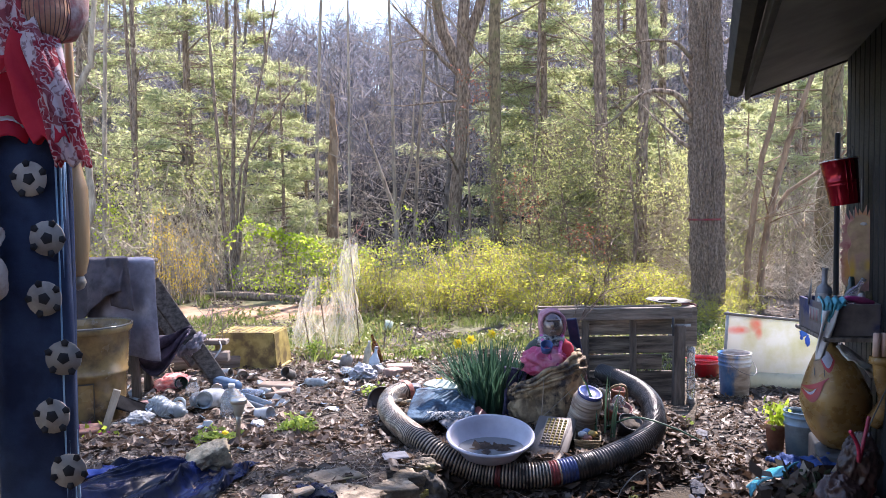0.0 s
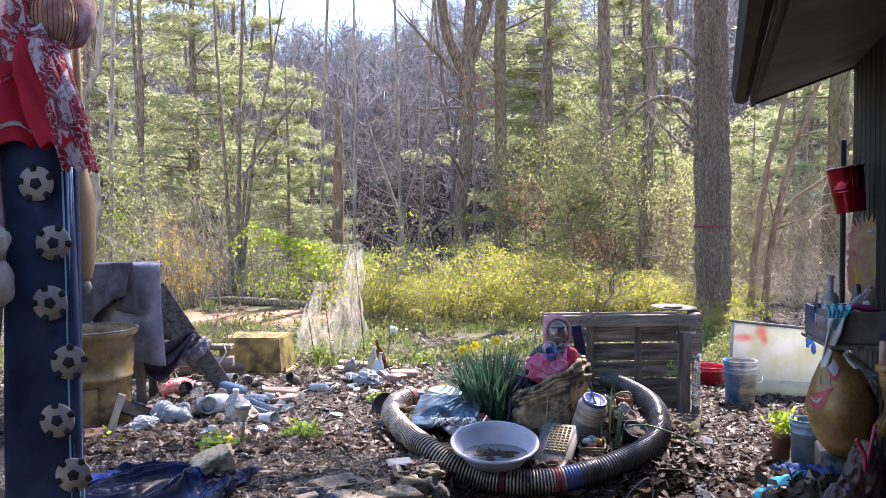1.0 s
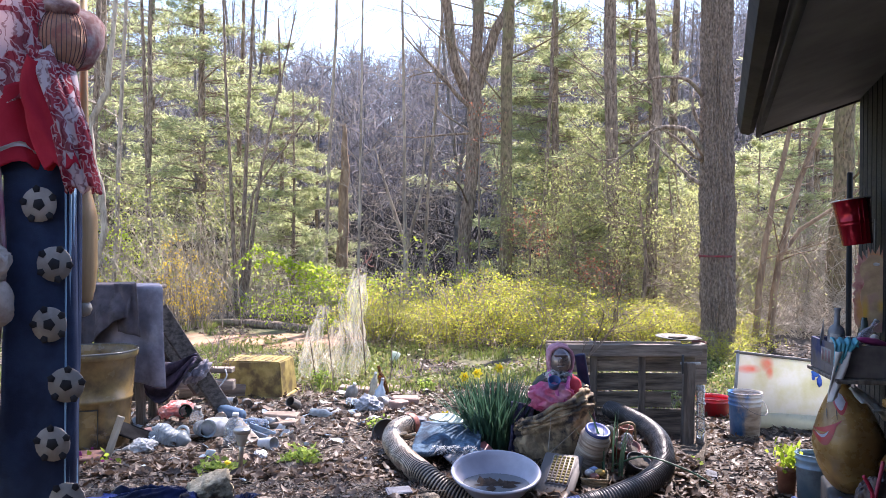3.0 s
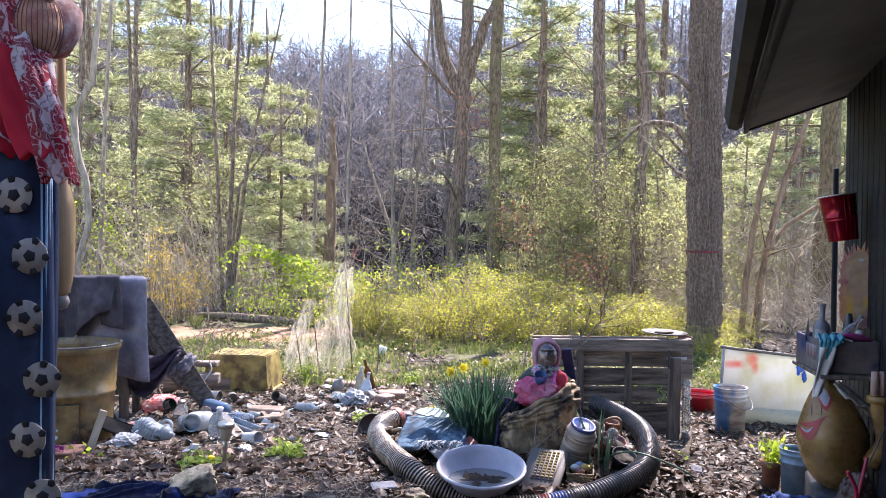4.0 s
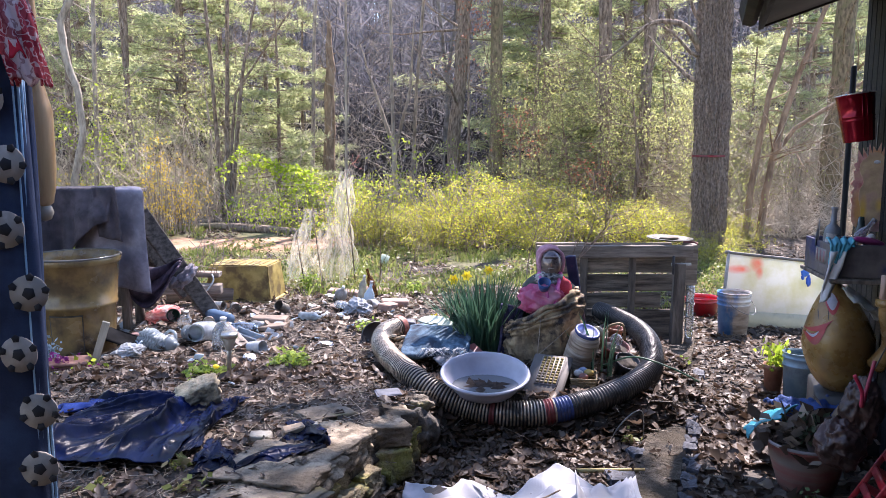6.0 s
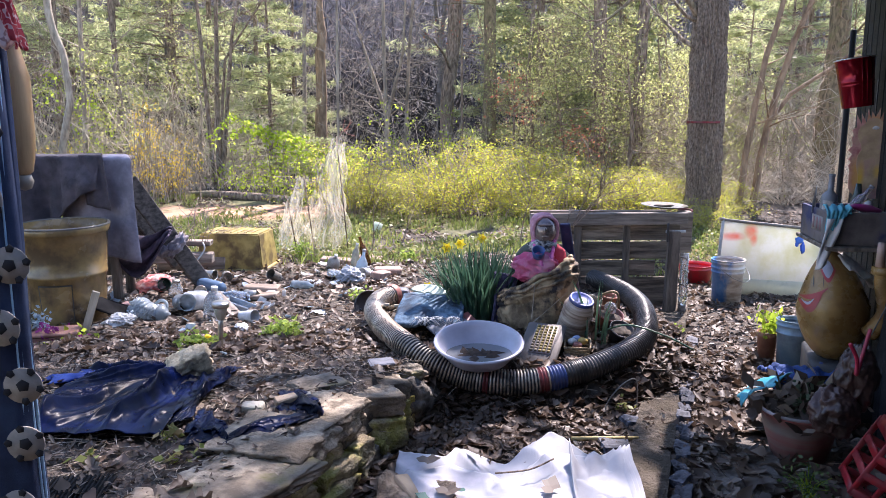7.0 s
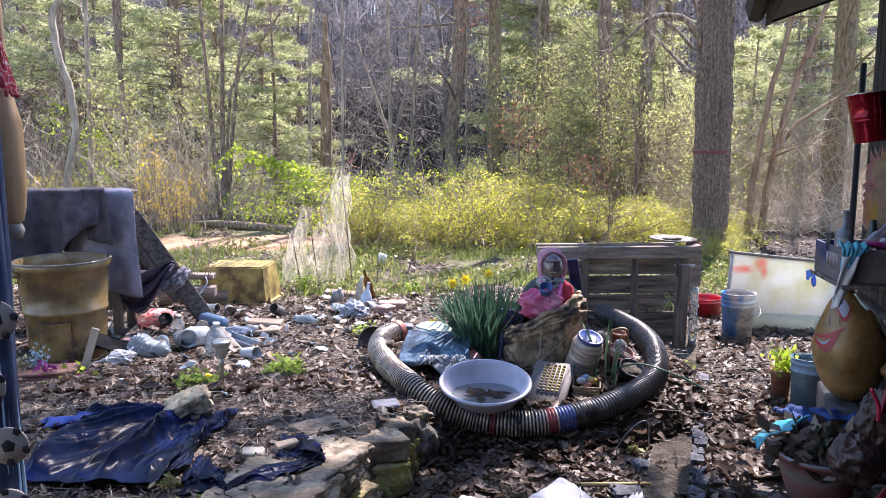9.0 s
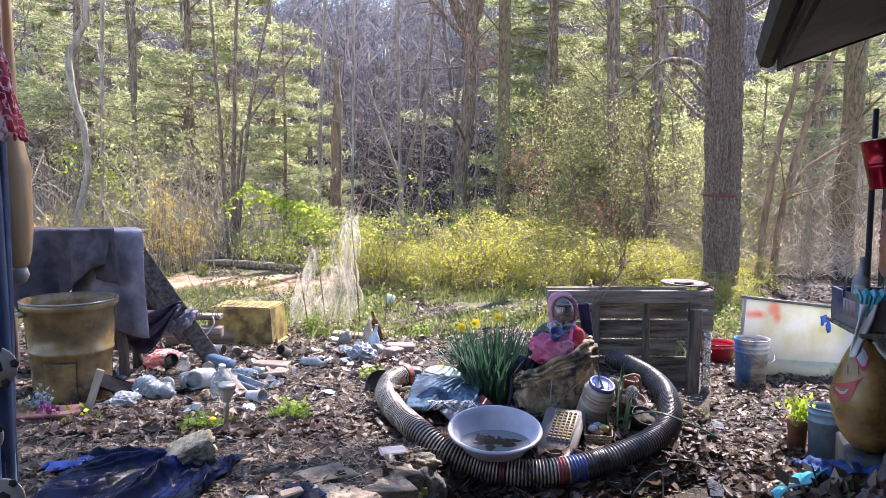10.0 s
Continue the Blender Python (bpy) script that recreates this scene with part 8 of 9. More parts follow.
        ol = [(-0.5, 0), (-0.3, 0.22), (-0.1, 0.16), (0.05, 0.34), (0.22, 0.2), (0.5, 0.04), (0.24, -0.2), (0.06, -0.32), (-0.1, -0.15), (-0.3, -0.2)]
        S.v = [(p * s, q * s, 0.35 * s * (p * p + q * q * 1.5)) for p, q in ol] + [(0, 0, 0)]
        S.f = [(i, (i + 1) % 10, 10) for i in range(10)]
        S.m = [0] * 10
        solo("oak_leaf", S, LITTER, "curled dry brown leaf on the paper", "leaf", pose(x, y, z, 10, -8, a), "leaves on the paper", smooth=False)
    st = Soup().tube([(0.62, 3.62, 0.04), (0.95, 3.6, 0.05)], [0.012, 0.01], 7)
    solo("stick", st, surf("yellowish_stick", (0.4, 0.3, 0.12), (0.55, 0.43, 0.2), 9, 0.8), "yellowish broken stick on the leaves", "stick")


build_papers()
S = Soup().tube(catmull([(0.86, 3.98, 0.02), (0.9, 3.97, 0.12), (0.98, 3.98, 0.2), (1.04, 3.99, 0.2), (1.05, 4.0, 0.04)], 8), [0.0035] * 33, 6)
solo("bent_wire", S, surf("dull_wire", (0.16, 0.15, 0.14), (0.3, 0.28, 0.26), 9, 0.5, 0.6), "dull bent wire hoop standing before the hose", "wire")


# ---- beside the house: pail, board, egg statue, shelf, pots ----
def overspray(mat, spots, color):
    """Soft-edged spray paint misted over a sheet."""
    t = mat.node_tree
    tc = t.nodes.new("ShaderNodeTexCoord")
    old = next(l.from_socket for l in t.links if l.to_socket.name == "Base Color")
    ends = [l.to_socket for l in t.links if l.from_socket == old and l.to_socket.type == "RGBA"]
    total = None
    for x, z, sx, sz in spots:
        mp, ln, mr = (t.nodes.new(k) for k in ("ShaderNodeMapping", "ShaderNodeVectorMath", "ShaderNodeMapRange"))
        mp.inputs["Location"].default_value = (-x / sx, 0, -z / sz)
        mp.inputs["Scale"].default_value = (1 / sx, 0, 1 / sz)
        ln.operation = "LENGTH"
        mr.inputs["From Min"].default_value, mr.inputs["From Max"].default_value = 1.15, 0.3
        mr.inputs["To Max"].default_value = 0.75
        t.links.new(tc.outputs["Object"], mp.inputs[0])
        t.links.new(mp.outputs[0], ln.inputs[0])
        t.links.new(ln.outputs["Value"], mr.inputs[0])
        if total is None:
            total = mr.outputs[0]
        else:
            mx = t.nodes.new("ShaderNodeMath")
            mx.operation = "MAXIMUM"
            t.links.new(total, mx.inputs[0])
            t.links.new(mr.outputs[0], mx.inputs[1])
            total = mx.outputs[0]
    n, mu = t.nodes.new("ShaderNodeTexNoise"), t.nodes.new("ShaderNodeMath")
    n.inputs["Scale"].default_value, n.inputs["Detail"].default_value = 14.0, 6.0
    mu.operation, mu.use_clamp = "MULTIPLY_ADD", True
    t.links.new(tc.outputs["Object"], n.inputs[0])
    t.links.new(total, mu.inputs[0])
    t.links.new(n.outputs[0], mu.inputs[1])
    mu2 = t.nodes.new("ShaderNodeMath")
    mu2.operation, mu2.use_clamp = "MULTIPLY", True
    mu.inputs[2].default_value = 0.0
    t.links.new(mu.outputs[0], mu2.inputs[0])
    mu2.inputs[1].default_value = 1.9
    mix = mixed(t, mu2.outputs[0], old, color)
    for e in ends:
        t.links.new(mix, e)


def two_sided(name, a1, a2, b1, b2, turn):
    """Plastic sprayed one colour on one side and another on the other."""
    m, t, b, out = shader(name)
    n = noise_of(t, 9.0, 6.0)
    one, two = ramp(t, n, [(0.35, a1), (0.65, a2)]), ramp(t, noise_of(t, 5.0, 6.0, (1, 1, 3)), [(0.38, b1), (0.62, b2)])
    co, mp, sp, ad = (t.nodes.new("ShaderNode" + k) for k in ("TexCoord", "Mapping", "SeparateXYZ", "Math"))
    mp.inputs["Rotation"].default_value = (0, 0, turn)
    t.links.new(co.outputs["Object"], mp.inputs[0])
    t.links.new(mp.outputs[0], sp.inputs[0])
    mu = t.nodes.new("ShaderNodeMath")
    mu.operation, mu.inputs[1].default_value = "MULTIPLY", 2.2
    t.links.new(sp.outputs[0], mu.inputs[0])
    t.links.new(mu.outputs[0], ad.inputs[0])
    t.links.new(noise_of(t, 6.0, 6.0, (1, 1, 0.5)), ad.inputs[1])
    t.links.new(mixed(t, ramp(t, ad.outputs[0], [(0.24, (0, 0, 0)), (0.38, (1, 1, 1))]), one, two), b.inputs["Base Color"])
    b.inputs["Roughness"].default_value = 0.42
    return m


def ribbed_pail(name, label, m, r, h, mats, handle=True, rings=(0.72, 0.82, 0.93)):
    root = thing(name, label, "bucket", m)
    prof = [(r * 0.86, 0.0)]
    for k in rings:
        rr = r * (0.86 + 0.14 * k)
        prof += [(rr, h * (k - 0.02)), (rr + 0.007, h * (k - 0.012)), (rr + 0.007, h * (k + 0.008)), (rr, h * (k + 0.016))]
    prof += [(r, h * 0.98), (r + 0.006, h * 0.985), (r + 0.006, h)]
    part("body", Soup().lathe(shell(prof, 0.006), 36), mats, root)
    if handle:
        pts = [(r * 1.06 * math.cos(a), -0.03 - 0.16 * math.sin(a), h * 0.86 - 0.3 * h * math.sin(a)) for a in np.linspace(0, math.pi, 18)]
        part("handle", Soup().tube(pts, [0.003] * 18, 6), plastic("wire_grey", (0.25, 0.25, 0.25), 0.4), root, "thin wire bail handle")
    return root


def build_house_side():
    blue_pail = two_sided("blue_and_grey_sprayed_plastic", (0.04, 0.15, 0.42), (0.12, 0.3, 0.6), (0.3, 0.24, 0.19), (0.72, 0.66, 0.58), radians(30))
    ribbed_pail("bucket", "blue and grey paint-spattered plastic bucket on the leaves", on(2.48, 6.44, 0, 0, 0, 30), 0.136, 0.38, blue_pail)
    ribbed_pail("red_tub", "red plastic tub standing in grass", on(2.49, 7.25), 0.16, 0.17, plastic("bright_red", (0.62, 0.02, 0.04), 0.35), False, (0.8,))
    bd = thing("light_panel", "white translucent sign panel with sprayed red and blue patches, leaning", "panel", pose(3.0, 6.64, 0.0, -8, 0, -3))
    sheet = surf("sprayed_white_sheet", (0.8, 0.8, 0.74), (0.86, 0.85, 0.8), 2, 0.4, bump=0.02, spot=(0.68, 0.66, 0.4), sscale=1.6, scut=0.52, trans=0.45)
    face = part("sheet", Soup().box(0.98, 0.012, 0.52, pose(0, 0, 0.36, 0, 6, 0), 0.003), sheet, bd)
    part("lower_band", Soup().box(0.98, 0.014, 0.14, pose(-0.02, -0.004, 0.07, 0, 3, 0), 0.003), surf("dirty_lower_sheet", (0.55, 0.54, 0.42), (0.68, 0.66, 0.52), 4, 0.6, spot=(0.3, 0.31, 0.2), sscale=3, trans=0.3), bd, "grimy lower strip")
    part("top_edge", Soup().box(1.0, 0.03, 0.025, pose(0, 0, 0.63, 0, 6, 0), 0.004), plastic("edge_brown", (0.22, 0.19, 0.16), 0.5), bd)
    part("side_edge", Soup().box(0.022, 0.03, 0.58, pose(-0.495, 0, 0.41, 0, 6, 0), 0.004), plastic("edge_grey", (0.5, 0.5, 0.48), 0.5), bd)
    overspray(sheet, ((-0.38, 0.53, 0.11, 0.04), (-0.22, 0.575, 0.06, 0.07), (-0.2, 0.51, 0.035, 0.07)), (0.86, 0.3, 0.2))
    for x, z, sx, sz, c, nm in ((0.2, 0.5, 0.035, 0.03, (0.05, 0.2, 0.7), "blue"), (0.23, 0.43, 0.022, 0.045, (0.04, 0.14, 0.66), "blue"), (0.18, 0.46, 0.014, 0.02, (0.04, 0.14, 0.66), "blue")):
        part("paint_patch", Soup().blob(sx, 0.003, sz, pose(x, -0.0075, z), 0.5, 3, x * 7, 3), plastic("spray_%s_%d" % (nm, int(c[1] * 100)), c, 0.5, 0), face, "sprayed " + nm + " patch")

    # egg statue on a hidden box
    E = Soup()
    ec = Matrix.Translation((2.085, 4.02, 0.605)) @ Matrix.Rotation(radians(-7), 4, "Y")
    prof = []
    for k in range(25):
        a = math.pi * k / 24
        z = -0.3 * math.cos(a)
        r = 0.172 * math.sin(a) ** 0.85 * (1.05 - 0.42 * max(0, z) / 0.29 - 0.04 * max(0, -z) / 0.29)
        prof.append((max(r, 0.001), z))
    E.lathe(prof, 44, ec, 0)
    # an upright stump of an arm with a blunt knob
    E.tube(catmull([(2.19, 3.84, 0.5), (2.23, 3.78, 0.62), (2.195, 3.77, 0.78), (2.195, 3.77, 0.85)], 6), [0.045] * 10 + [0.042] * 9, 12, 0)
    E.tube([(2.195, 3.77, 0.83), (2.195, 3.77, 0.865)], [0.062, 0.06], 16, 0)
    for k in range(3):
        E.tube([(2.16 + 0.04 * k, 3.76, 0.87), (2.158 + 0.042 * k, 3.755, 0.99)], [0.02, 0.018], 8, 1)
    cw, rt = Vector((-0.45, -0.893, 0)), Vector((0.893, -0.45, 0))

    def skin(l, z, out):
        rr = 0.172 * max(0.05, 1 - (z / 0.3) ** 2) ** 0.43 * (1.05 - 0.42 * max(0, z) / 0.3) + out
        return ec @ (rt * l + cw * math.sqrt(max(0.0004, rr * rr - l * l)) + Vector((0, 0, z)))

    def curved(l0, l1, z0, z1, bow, thick, out, mi):
        def fn(u, v):
            s = math.sin(math.pi * u)
            return skin(l0 + (l1 - l0) * u, z0 + (z1 - z0) * u - bow * s + (v - 0.5) * (thick * s + 0.002), out)
        E.grid(fn, 16, 4, mi)

    curved(-0.165, -0.045, 0.055, 0.105, 0.046, 0.056, 0.0025, 2)
    curved(-0.15, -0.08, 0.062, 0.085, 0.024, 0.012, 0.0045, 3)
    curved(-0.16, -0.015, 0.075, 0.135, 0.016, 0.024, 0.005, 2)
    curved(-0.05, 0.02, 0.215, 0.215, 0.005, 0.1, 0.002, 2)
    curved(-0.042, 0.01, 0.222, 0.222, 0.0, 0.08, 0.004, 3)
    curved(-0.088, -0.083, 0.15, 0.17, 0.0, 0.05, 0.002, 4)
    curved(-0.04, -0.035, 0.15, 0.17, 0.0, 0.05, 0.002, 4)
    ochre = surf("ochre_painted_skin", (0.16, 0.08, 0.024), (0.36, 0.21, 0.07), 4.5, 0.28, bump=0.1, bscale=24, spot=(0.12, 0.065, 0.03), sscale=2.4, scut=0.6)
    solo("statue", E, [ochre, surf("pinkish_tips", (0.5, 0.34, 0.26), (0.62, 0.4, 0.33), 9, 0.6), plastic("lip_red", (0.42, 0.04, 0.04), 0.45, 0.25), plastic("patch_white", (0.42, 0.4, 0.46), 0.5), plastic("line_black", (0.02, 0.018, 0.02), 0.5)], "ochre egg-shaped painted statue with red and white patches", "statue")
    solo("black_box", Soup().box(0.42, 0.46, 0.32, None, 0.01), plastic("box_black", (0.015, 0.015, 0.017), 0.6), "black plastic box under the egg statue", "box", pose(2.2, 4.02, 0.16, 0, 0, -20))
    foil = surf("grey_plastic_wrap", (0.42, 0.41, 0.38), (0.66, 0.64, 0.6), 9, 0.4, bump=1.0, bscale=16, depth=0.02)

    def cape(u, v):
        a = radians(-92 + 105 * u)
        r = 0.06 + 0.13 * v + 0.008 * math.sin(15 * u + 8 * v)
        return (2.06 + r * math.cos(a) + 0.06 * v * u, 4.02 + r * math.sin(a) * 0.95, 0.885 - 0.2 * v * (0.25 + 0.75 * u) + 0.01 * math.sin(20 * u))

    cloth(cape, 26, 18, foil, "plastic_wrap", "crinkled grey plastic wrapped over the egg statue's top", "wrapping", 0.006)

    # box on a wall shelf
    m = pose(1.955, 3.9, 0.955, 0, 0, -9)
    cb = surf("dark_box_board", (0.09, 0.075, 0.075), (0.19, 0.16, 0.15), 6, 0.7, bump=0.15, spot=(0.02, 0.03, 0.1), sscale=3)
    bx = thing("wooden_box", "open dark wooden box stuffed with cloth and bottles", "box", m)
    for sx, sy, px, py, nm in ((0.29, 0.014, 0.145, 0.007, "end_panel"), (0.29, 0.014, 0.145, 0.403, "end_panel"), (0.014, 0.41, 0.007, 0.205, "side_panel"), (0.014, 0.41, 0.283, 0.205, "side_panel")):
        part(nm, Soup().box(sx, sy, 0.17, pose(px, py, 0.085), 0.003), cb, bx, smooth=False)
    part("bottom", Soup().box(0.28, 0.4, 0.012, pose(0.145, 0.205, 0.006), 0), cb, bx)
    for k in range(3):
        part("letter_bar", Soup().box(0.003, 0.022, 0.06, pose(-0.001, 0.1 + 0.05 * k, 0.095), 0), plastic("faded_red_print", (0.4, 0.2, 0.2), 0.8), bx, "faded print on the box side")
    part("print_patch", Soup().box(0.002, 0.16, 0.08, pose(-0.0004, 0.15, 0.095), 0), plastic("pale_print", (0.36, 0.33, 0.32), 0.8), bx)
    solo("wall_shelf", Soup().box(0.34, 0.5, 0.022, pose(0.16, 0.2, -0.013), 0.004), DARK_WOOD, "dark bracketed wall shelf under the box", "shelf", m, smooth=False)
    cyan = surf("cyan_cloth", (0.06, 0.33, 0.42), (0.16, 0.5, 0.6), 10, 0.85, bump=0.4)
    cloth(lambda u, v: m @ Vector((-0.012 + 0.115 * u, -0.012 - 0.008 * v + 0.007 * math.sin(34 * u + 9 * v) + 0.06 * (1 - v) * (v < 0.3), 0.185 - 0.2 * max(0, v - 0.25) * (1.0 - 0.8 * u) ** 1.5 + 0.009 * math.sin(19 * u + 5 * v) + 0.012 * noise.noise(Vector((u * 7, v * 4, 1))) + 0.012 * (v < 0.3))), 26, 18, cyan, "cyan_cloth", "bright cyan cloth hanging over the box rim", "cloth", 0.008)
    strip = surf("grey_white_cloth", (0.55, 0.52, 0.5), (0.72, 0.69, 0.66), 10, 0.9, bump=0.4)
    cloth(lambda u, v: m @ Vector((-0.01 + 0.075 * u * (1 - 0.35 * v) - 0.035 * v, -0.024 - 0.012 * math.sin(7 * u + 5 * v), 0.14 - 0.27 * v + 0.03 * u * v)), 14, 18, strip, "cloth_strip", "grey-white cloth strip hanging below the box", "cloth", 0.008)
    lil = clear("lilac_glass", (0.6, 0.55, 0.65), 0.2)
    sm = plastic("smoky_glass", (0.24, 0.25, 0.28), 0.2)
    gb = bottle("glass_bottle", "grey square-shouldered bottle with a worn label, in the box", [(0.04, 0), (0.043, 0.01), (0.043, 0.12), (0.036, 0.145), (0.015, 0.165), (0.0135, 0.235), (0.017, 0.24), (0.017, 0.252)], sm, m @ pose(0.05, 0.16, 0.1, 0, 2, 0), None, "bottles in the box")
    part("label", Soup().grid(lambda u, v: (0.0438 * math.cos(3.6 + 1.9 * u), 0.0438 * math.sin(3.6 + 1.9 * u), 0.06 + 0.055 * v), 12, 4), surf("worn_label", (0.34, 0.33, 0.32), (0.56, 0.54, 0.52), 40, 0.8, spot=(0.1, 0.1, 0.11), sscale=30, scut=0.55), gb, "worn pale paper label")
    bottle("glass_bottle", "pale lilac bottle leaning in the box", WINE, lil, m @ pose(0.13, 0.14, 0.11, 10, 30, 0) @ Matrix.Diagonal((0.9, 0.9, 0.72, 1)), (0.015, 0.285, sm), "bottles in the box")
    solo("pink_item", Soup().blob(0.085, 0.03, 0.02, None, 0.1, 2, 2, 3), plastic("magenta_plastic", (0.45, 0.03, 0.2), 0.35), "magenta plastic scoop lying in the box", "scoop", m @ pose(0.2, 0.06, 0.185, 0, 10, 10))
    solo("white_ball", Soup().blob(0.022, 0.022, 0.022, None, 0.03, 1, 1, 3), plastic("ball_white", (0.7, 0.68, 0.7), 0.4), "small white ball in the box", "ball", m @ pose(0.22, 0.09, 0.2))
    solo("dark_bottle", Soup().lathe([(0.035, 0), (0.036, 0.1), (0.02, 0.14), (0.014, 0.19)], 18), plastic("dark_glass", (0.03, 0.05, 0.04), 0.15), "dark squat bottle at the back of the box", "bottle", m @ pose(0.245, 0.3, 0.1))
    cloth(lambda u, v: m @ Vector((-0.01 + 0.05 * u, 0.22 + 0.1 * u, 0.14 + 0.1 * v * (0.4 + u))), 6, 6, plastic("film_grey", (0.45, 0.47, 0.5), 0.3, 0.1, 0.4), "plastic_film", "grey plastic film poking from the box", "film", 0.002)

    # painted cut-out panel
    def slab(outl, y0, y1):
        P, n = Soup(), len(outl)
        P.v = [(p, y0, q) for p, q in outl] + [(p, y1, q) for p, q in outl]
        P.f = [tuple(range(n)), tuple(n + k for k in reversed(range(n)))] + [(k, n + k, n + (k + 1) % n, (k + 1) % n) for k in range(n)]
        P.m = [0] * len(P.f)
        return P

    rng = random.Random(8)
    flame = []
    for k in range(58):
        a = 2 * math.pi * k / 58
        up = sstep(-0.5, 0.3, math.sin(a))
        spike = 1 + up * ((0.05 + 0.24 * rng.random()) if k % 2 else -0.1 * rng.random()) + 0.04 * rng.random()
        aa = a + (0.06 * rng.uniform(-1, 1) if k % 2 else 0)
        sq = 1 / max(abs(math.cos(aa)), abs(math.sin(aa))) ** (0.35 + 0.5 * (1 - up))
        flame.append((0.098 * math.cos(aa) * spike * sq, 0.215 * math.sin(aa) * spike * min(sq, 1.12)))
    figure = []
    for k in range(44):
        a = 2 * math.pi * k / 44
        z = 0.02 + 0.2 * math.sin(a)
        w = 0.052 + 0.018 * math.exp(-((z - 0.13) / 0.05) ** 2) - 0.012 * math.exp(-((z - 0.055) / 0.03) ** 2) + 0.016 * math.exp(-((z + 0.02) / 0.06) ** 2)
        figure.append((math.copysign(min(1, 1.5 * abs(math.cos(a))), math.cos(a)) * w + rng.gauss(0, 0.0025), z + rng.gauss(0, 0.002)))
    cut = thing("painted_cutout", "ragged flame-edged painted cut-out in tan, pink and yellow", "painting", pose(2.32, 4.2, 1.375, 0, 0, -24))
    red = surf("pink_red_washes", (0.36, 0.12, 0.12), (0.6, 0.32, 0.28), 18, 0.7, bump=0.1, spot=(0.5, 0.3, 0.22), sscale=14.0, scut=0.5)
    overspray(red, ((0.06, -0.14, 0.06, 0.1), (-0.02, -0.2, 0.1, 0.06)), (0.36, 0.28, 0.24))
    overspray(red, ((-0.07, -0.1, 0.03, 0.12), (0.0, 0.2, 0.05, 0.04)), (0.6, 0.3, 0.06))
    board = part("flame_board", slab(flame, 0, 0.01), red, cut, "pink and red ragged backing board", smooth=False)
    wash = surf("tan_washes", (0.36, 0.24, 0.14), (0.52, 0.37, 0.22), 14, 0.7, bump=0.1, spot=(0.42, 0.25, 0.2), sscale=9.0, scut=0.55)
    overspray(wash, ((-0.045, -0.1, 0.022, 0.09), (0.035, -0.07, 0.022, 0.04)), (0.62, 0.37, 0.03))
    overspray(wash, ((0.05, -0.15, 0.03, 0.06), (0.05, 0.03, 0.014, 0.06)), (0.28, 0.16, 0.14))
    figure_board = part("figure", slab(figure, -0.008, -0.0005), wash, cut, "plain tan standing figure shape", smooth=False)
    part("paint_patch", Soup().blob(0.016, 0.003, 0.009, pose(0.01, -0.009, 0.165), 0.5, 2.5, 5, 3), plastic("cut_white", (0.55, 0.55, 0.58), 0.7, 0.2), figure_board, "white paint patch")
    part("paint_patch", Soup().blob(0.018, 0.003, 0.04, pose(0.088, -0.002, -0.12), 0.5, 2.5, 7, 3), plastic("cut_pink", (0.55, 0.14, 0.2), 0.7, 0.2), board, "pink paint patch")
    part("hanger", Soup().tube([(0, 0.006, 0.24), (0, 0.01, 0.42)], [0.002, 0.002], 5), plastic("wire_grey", (0.25, 0.25, 0.25)), cut)

    # red metal bucket on the wall
    rb = thing("red_bucket", "glossy red metal bucket hung tilted on the siding", "bucket", pose(2.29, 4.32, 1.65, -4, -7, 0) @ Matrix.Diagonal((0.88, 0.88, 1.12, 1)))
    redm = surf("red_enamel", (0.2, 0.003, 0.012), (0.3, 0.006, 0.02), 4, 0.16, 0.6, bump=0.03)
    prof = [(0.088, 0), (0.09, 0.004)]
    for z in (0.1, 0.118):
        prof += [(0.09 + z * 0.1, z), (0.094 + z * 0.1, z + 0.004), (0.09 + z * 0.1, z + 0.009)]
    prof += [(0.112, 0.225), (0.117, 0.228), (0.117, 0.236)]
    body = part("body", Soup().lathe(shell(prof, 0.003), 40), redm, rb)
    part("rim", Soup().tube([(0.115 * math.cos(a), 0.115 * math.sin(a), 0.234) for a in np.linspace(0, 6.283, 40)], [0.004] * 40, 6), surf("pale_steel", (0.5, 0.5, 0.5), (0.65, 0.64, 0.63), 9, 0.3, 0.8), rb, "bright steel rim")
    for x in (-0.018, 0.012):
        part("seam", Soup().tube([(x, -0.093, 0.02), (x, -0.114, 0.22)], [0.0035, 0.0035], 6), redm, body)
    part("handle", Soup().tube(catmull([(0.11, 0.02, 0.236), (0.13, 0.05, 0.3), (0.1, 0.09, 0.26)], 5), [0.003] * 11, 6), plastic("dark_wire", (0.05, 0.045, 0.045), 0.5), rb)
    solo("bucket_hook", Soup().tube([(2.33, 4.3, 1.62), (2.33, 4.3, 1.5)], [0.004, 0.003], 6), plastic("pale_string", (0.45, 0.4, 0.36)), "pale string hanging from the bucket", "string")

    # pots and cloth on the ground
    big = thing("planter_pot", "large plastic pot sprayed red and grey, full of dead leaves", "pot", on(1.7, 3.5, 0, 2, -3, 0))
    part("body", Soup().lathe(shell([(0.11, 0), (0.125, 0.01), (0.165, 0.16), (0.178, 0.235), (0.19, 0.24), (0.192, 0.262)], 0.008), 40), surf("red_grey_spray", (0.25, 0.2, 0.17), (0.34, 0.06, 0.045), 2.0, 0.55, bump=0.1, stretch=(0.3, 0.3, 4), spot=(0.16, 0.035, 0.03), sscale=2.5, scut=0.55), big)
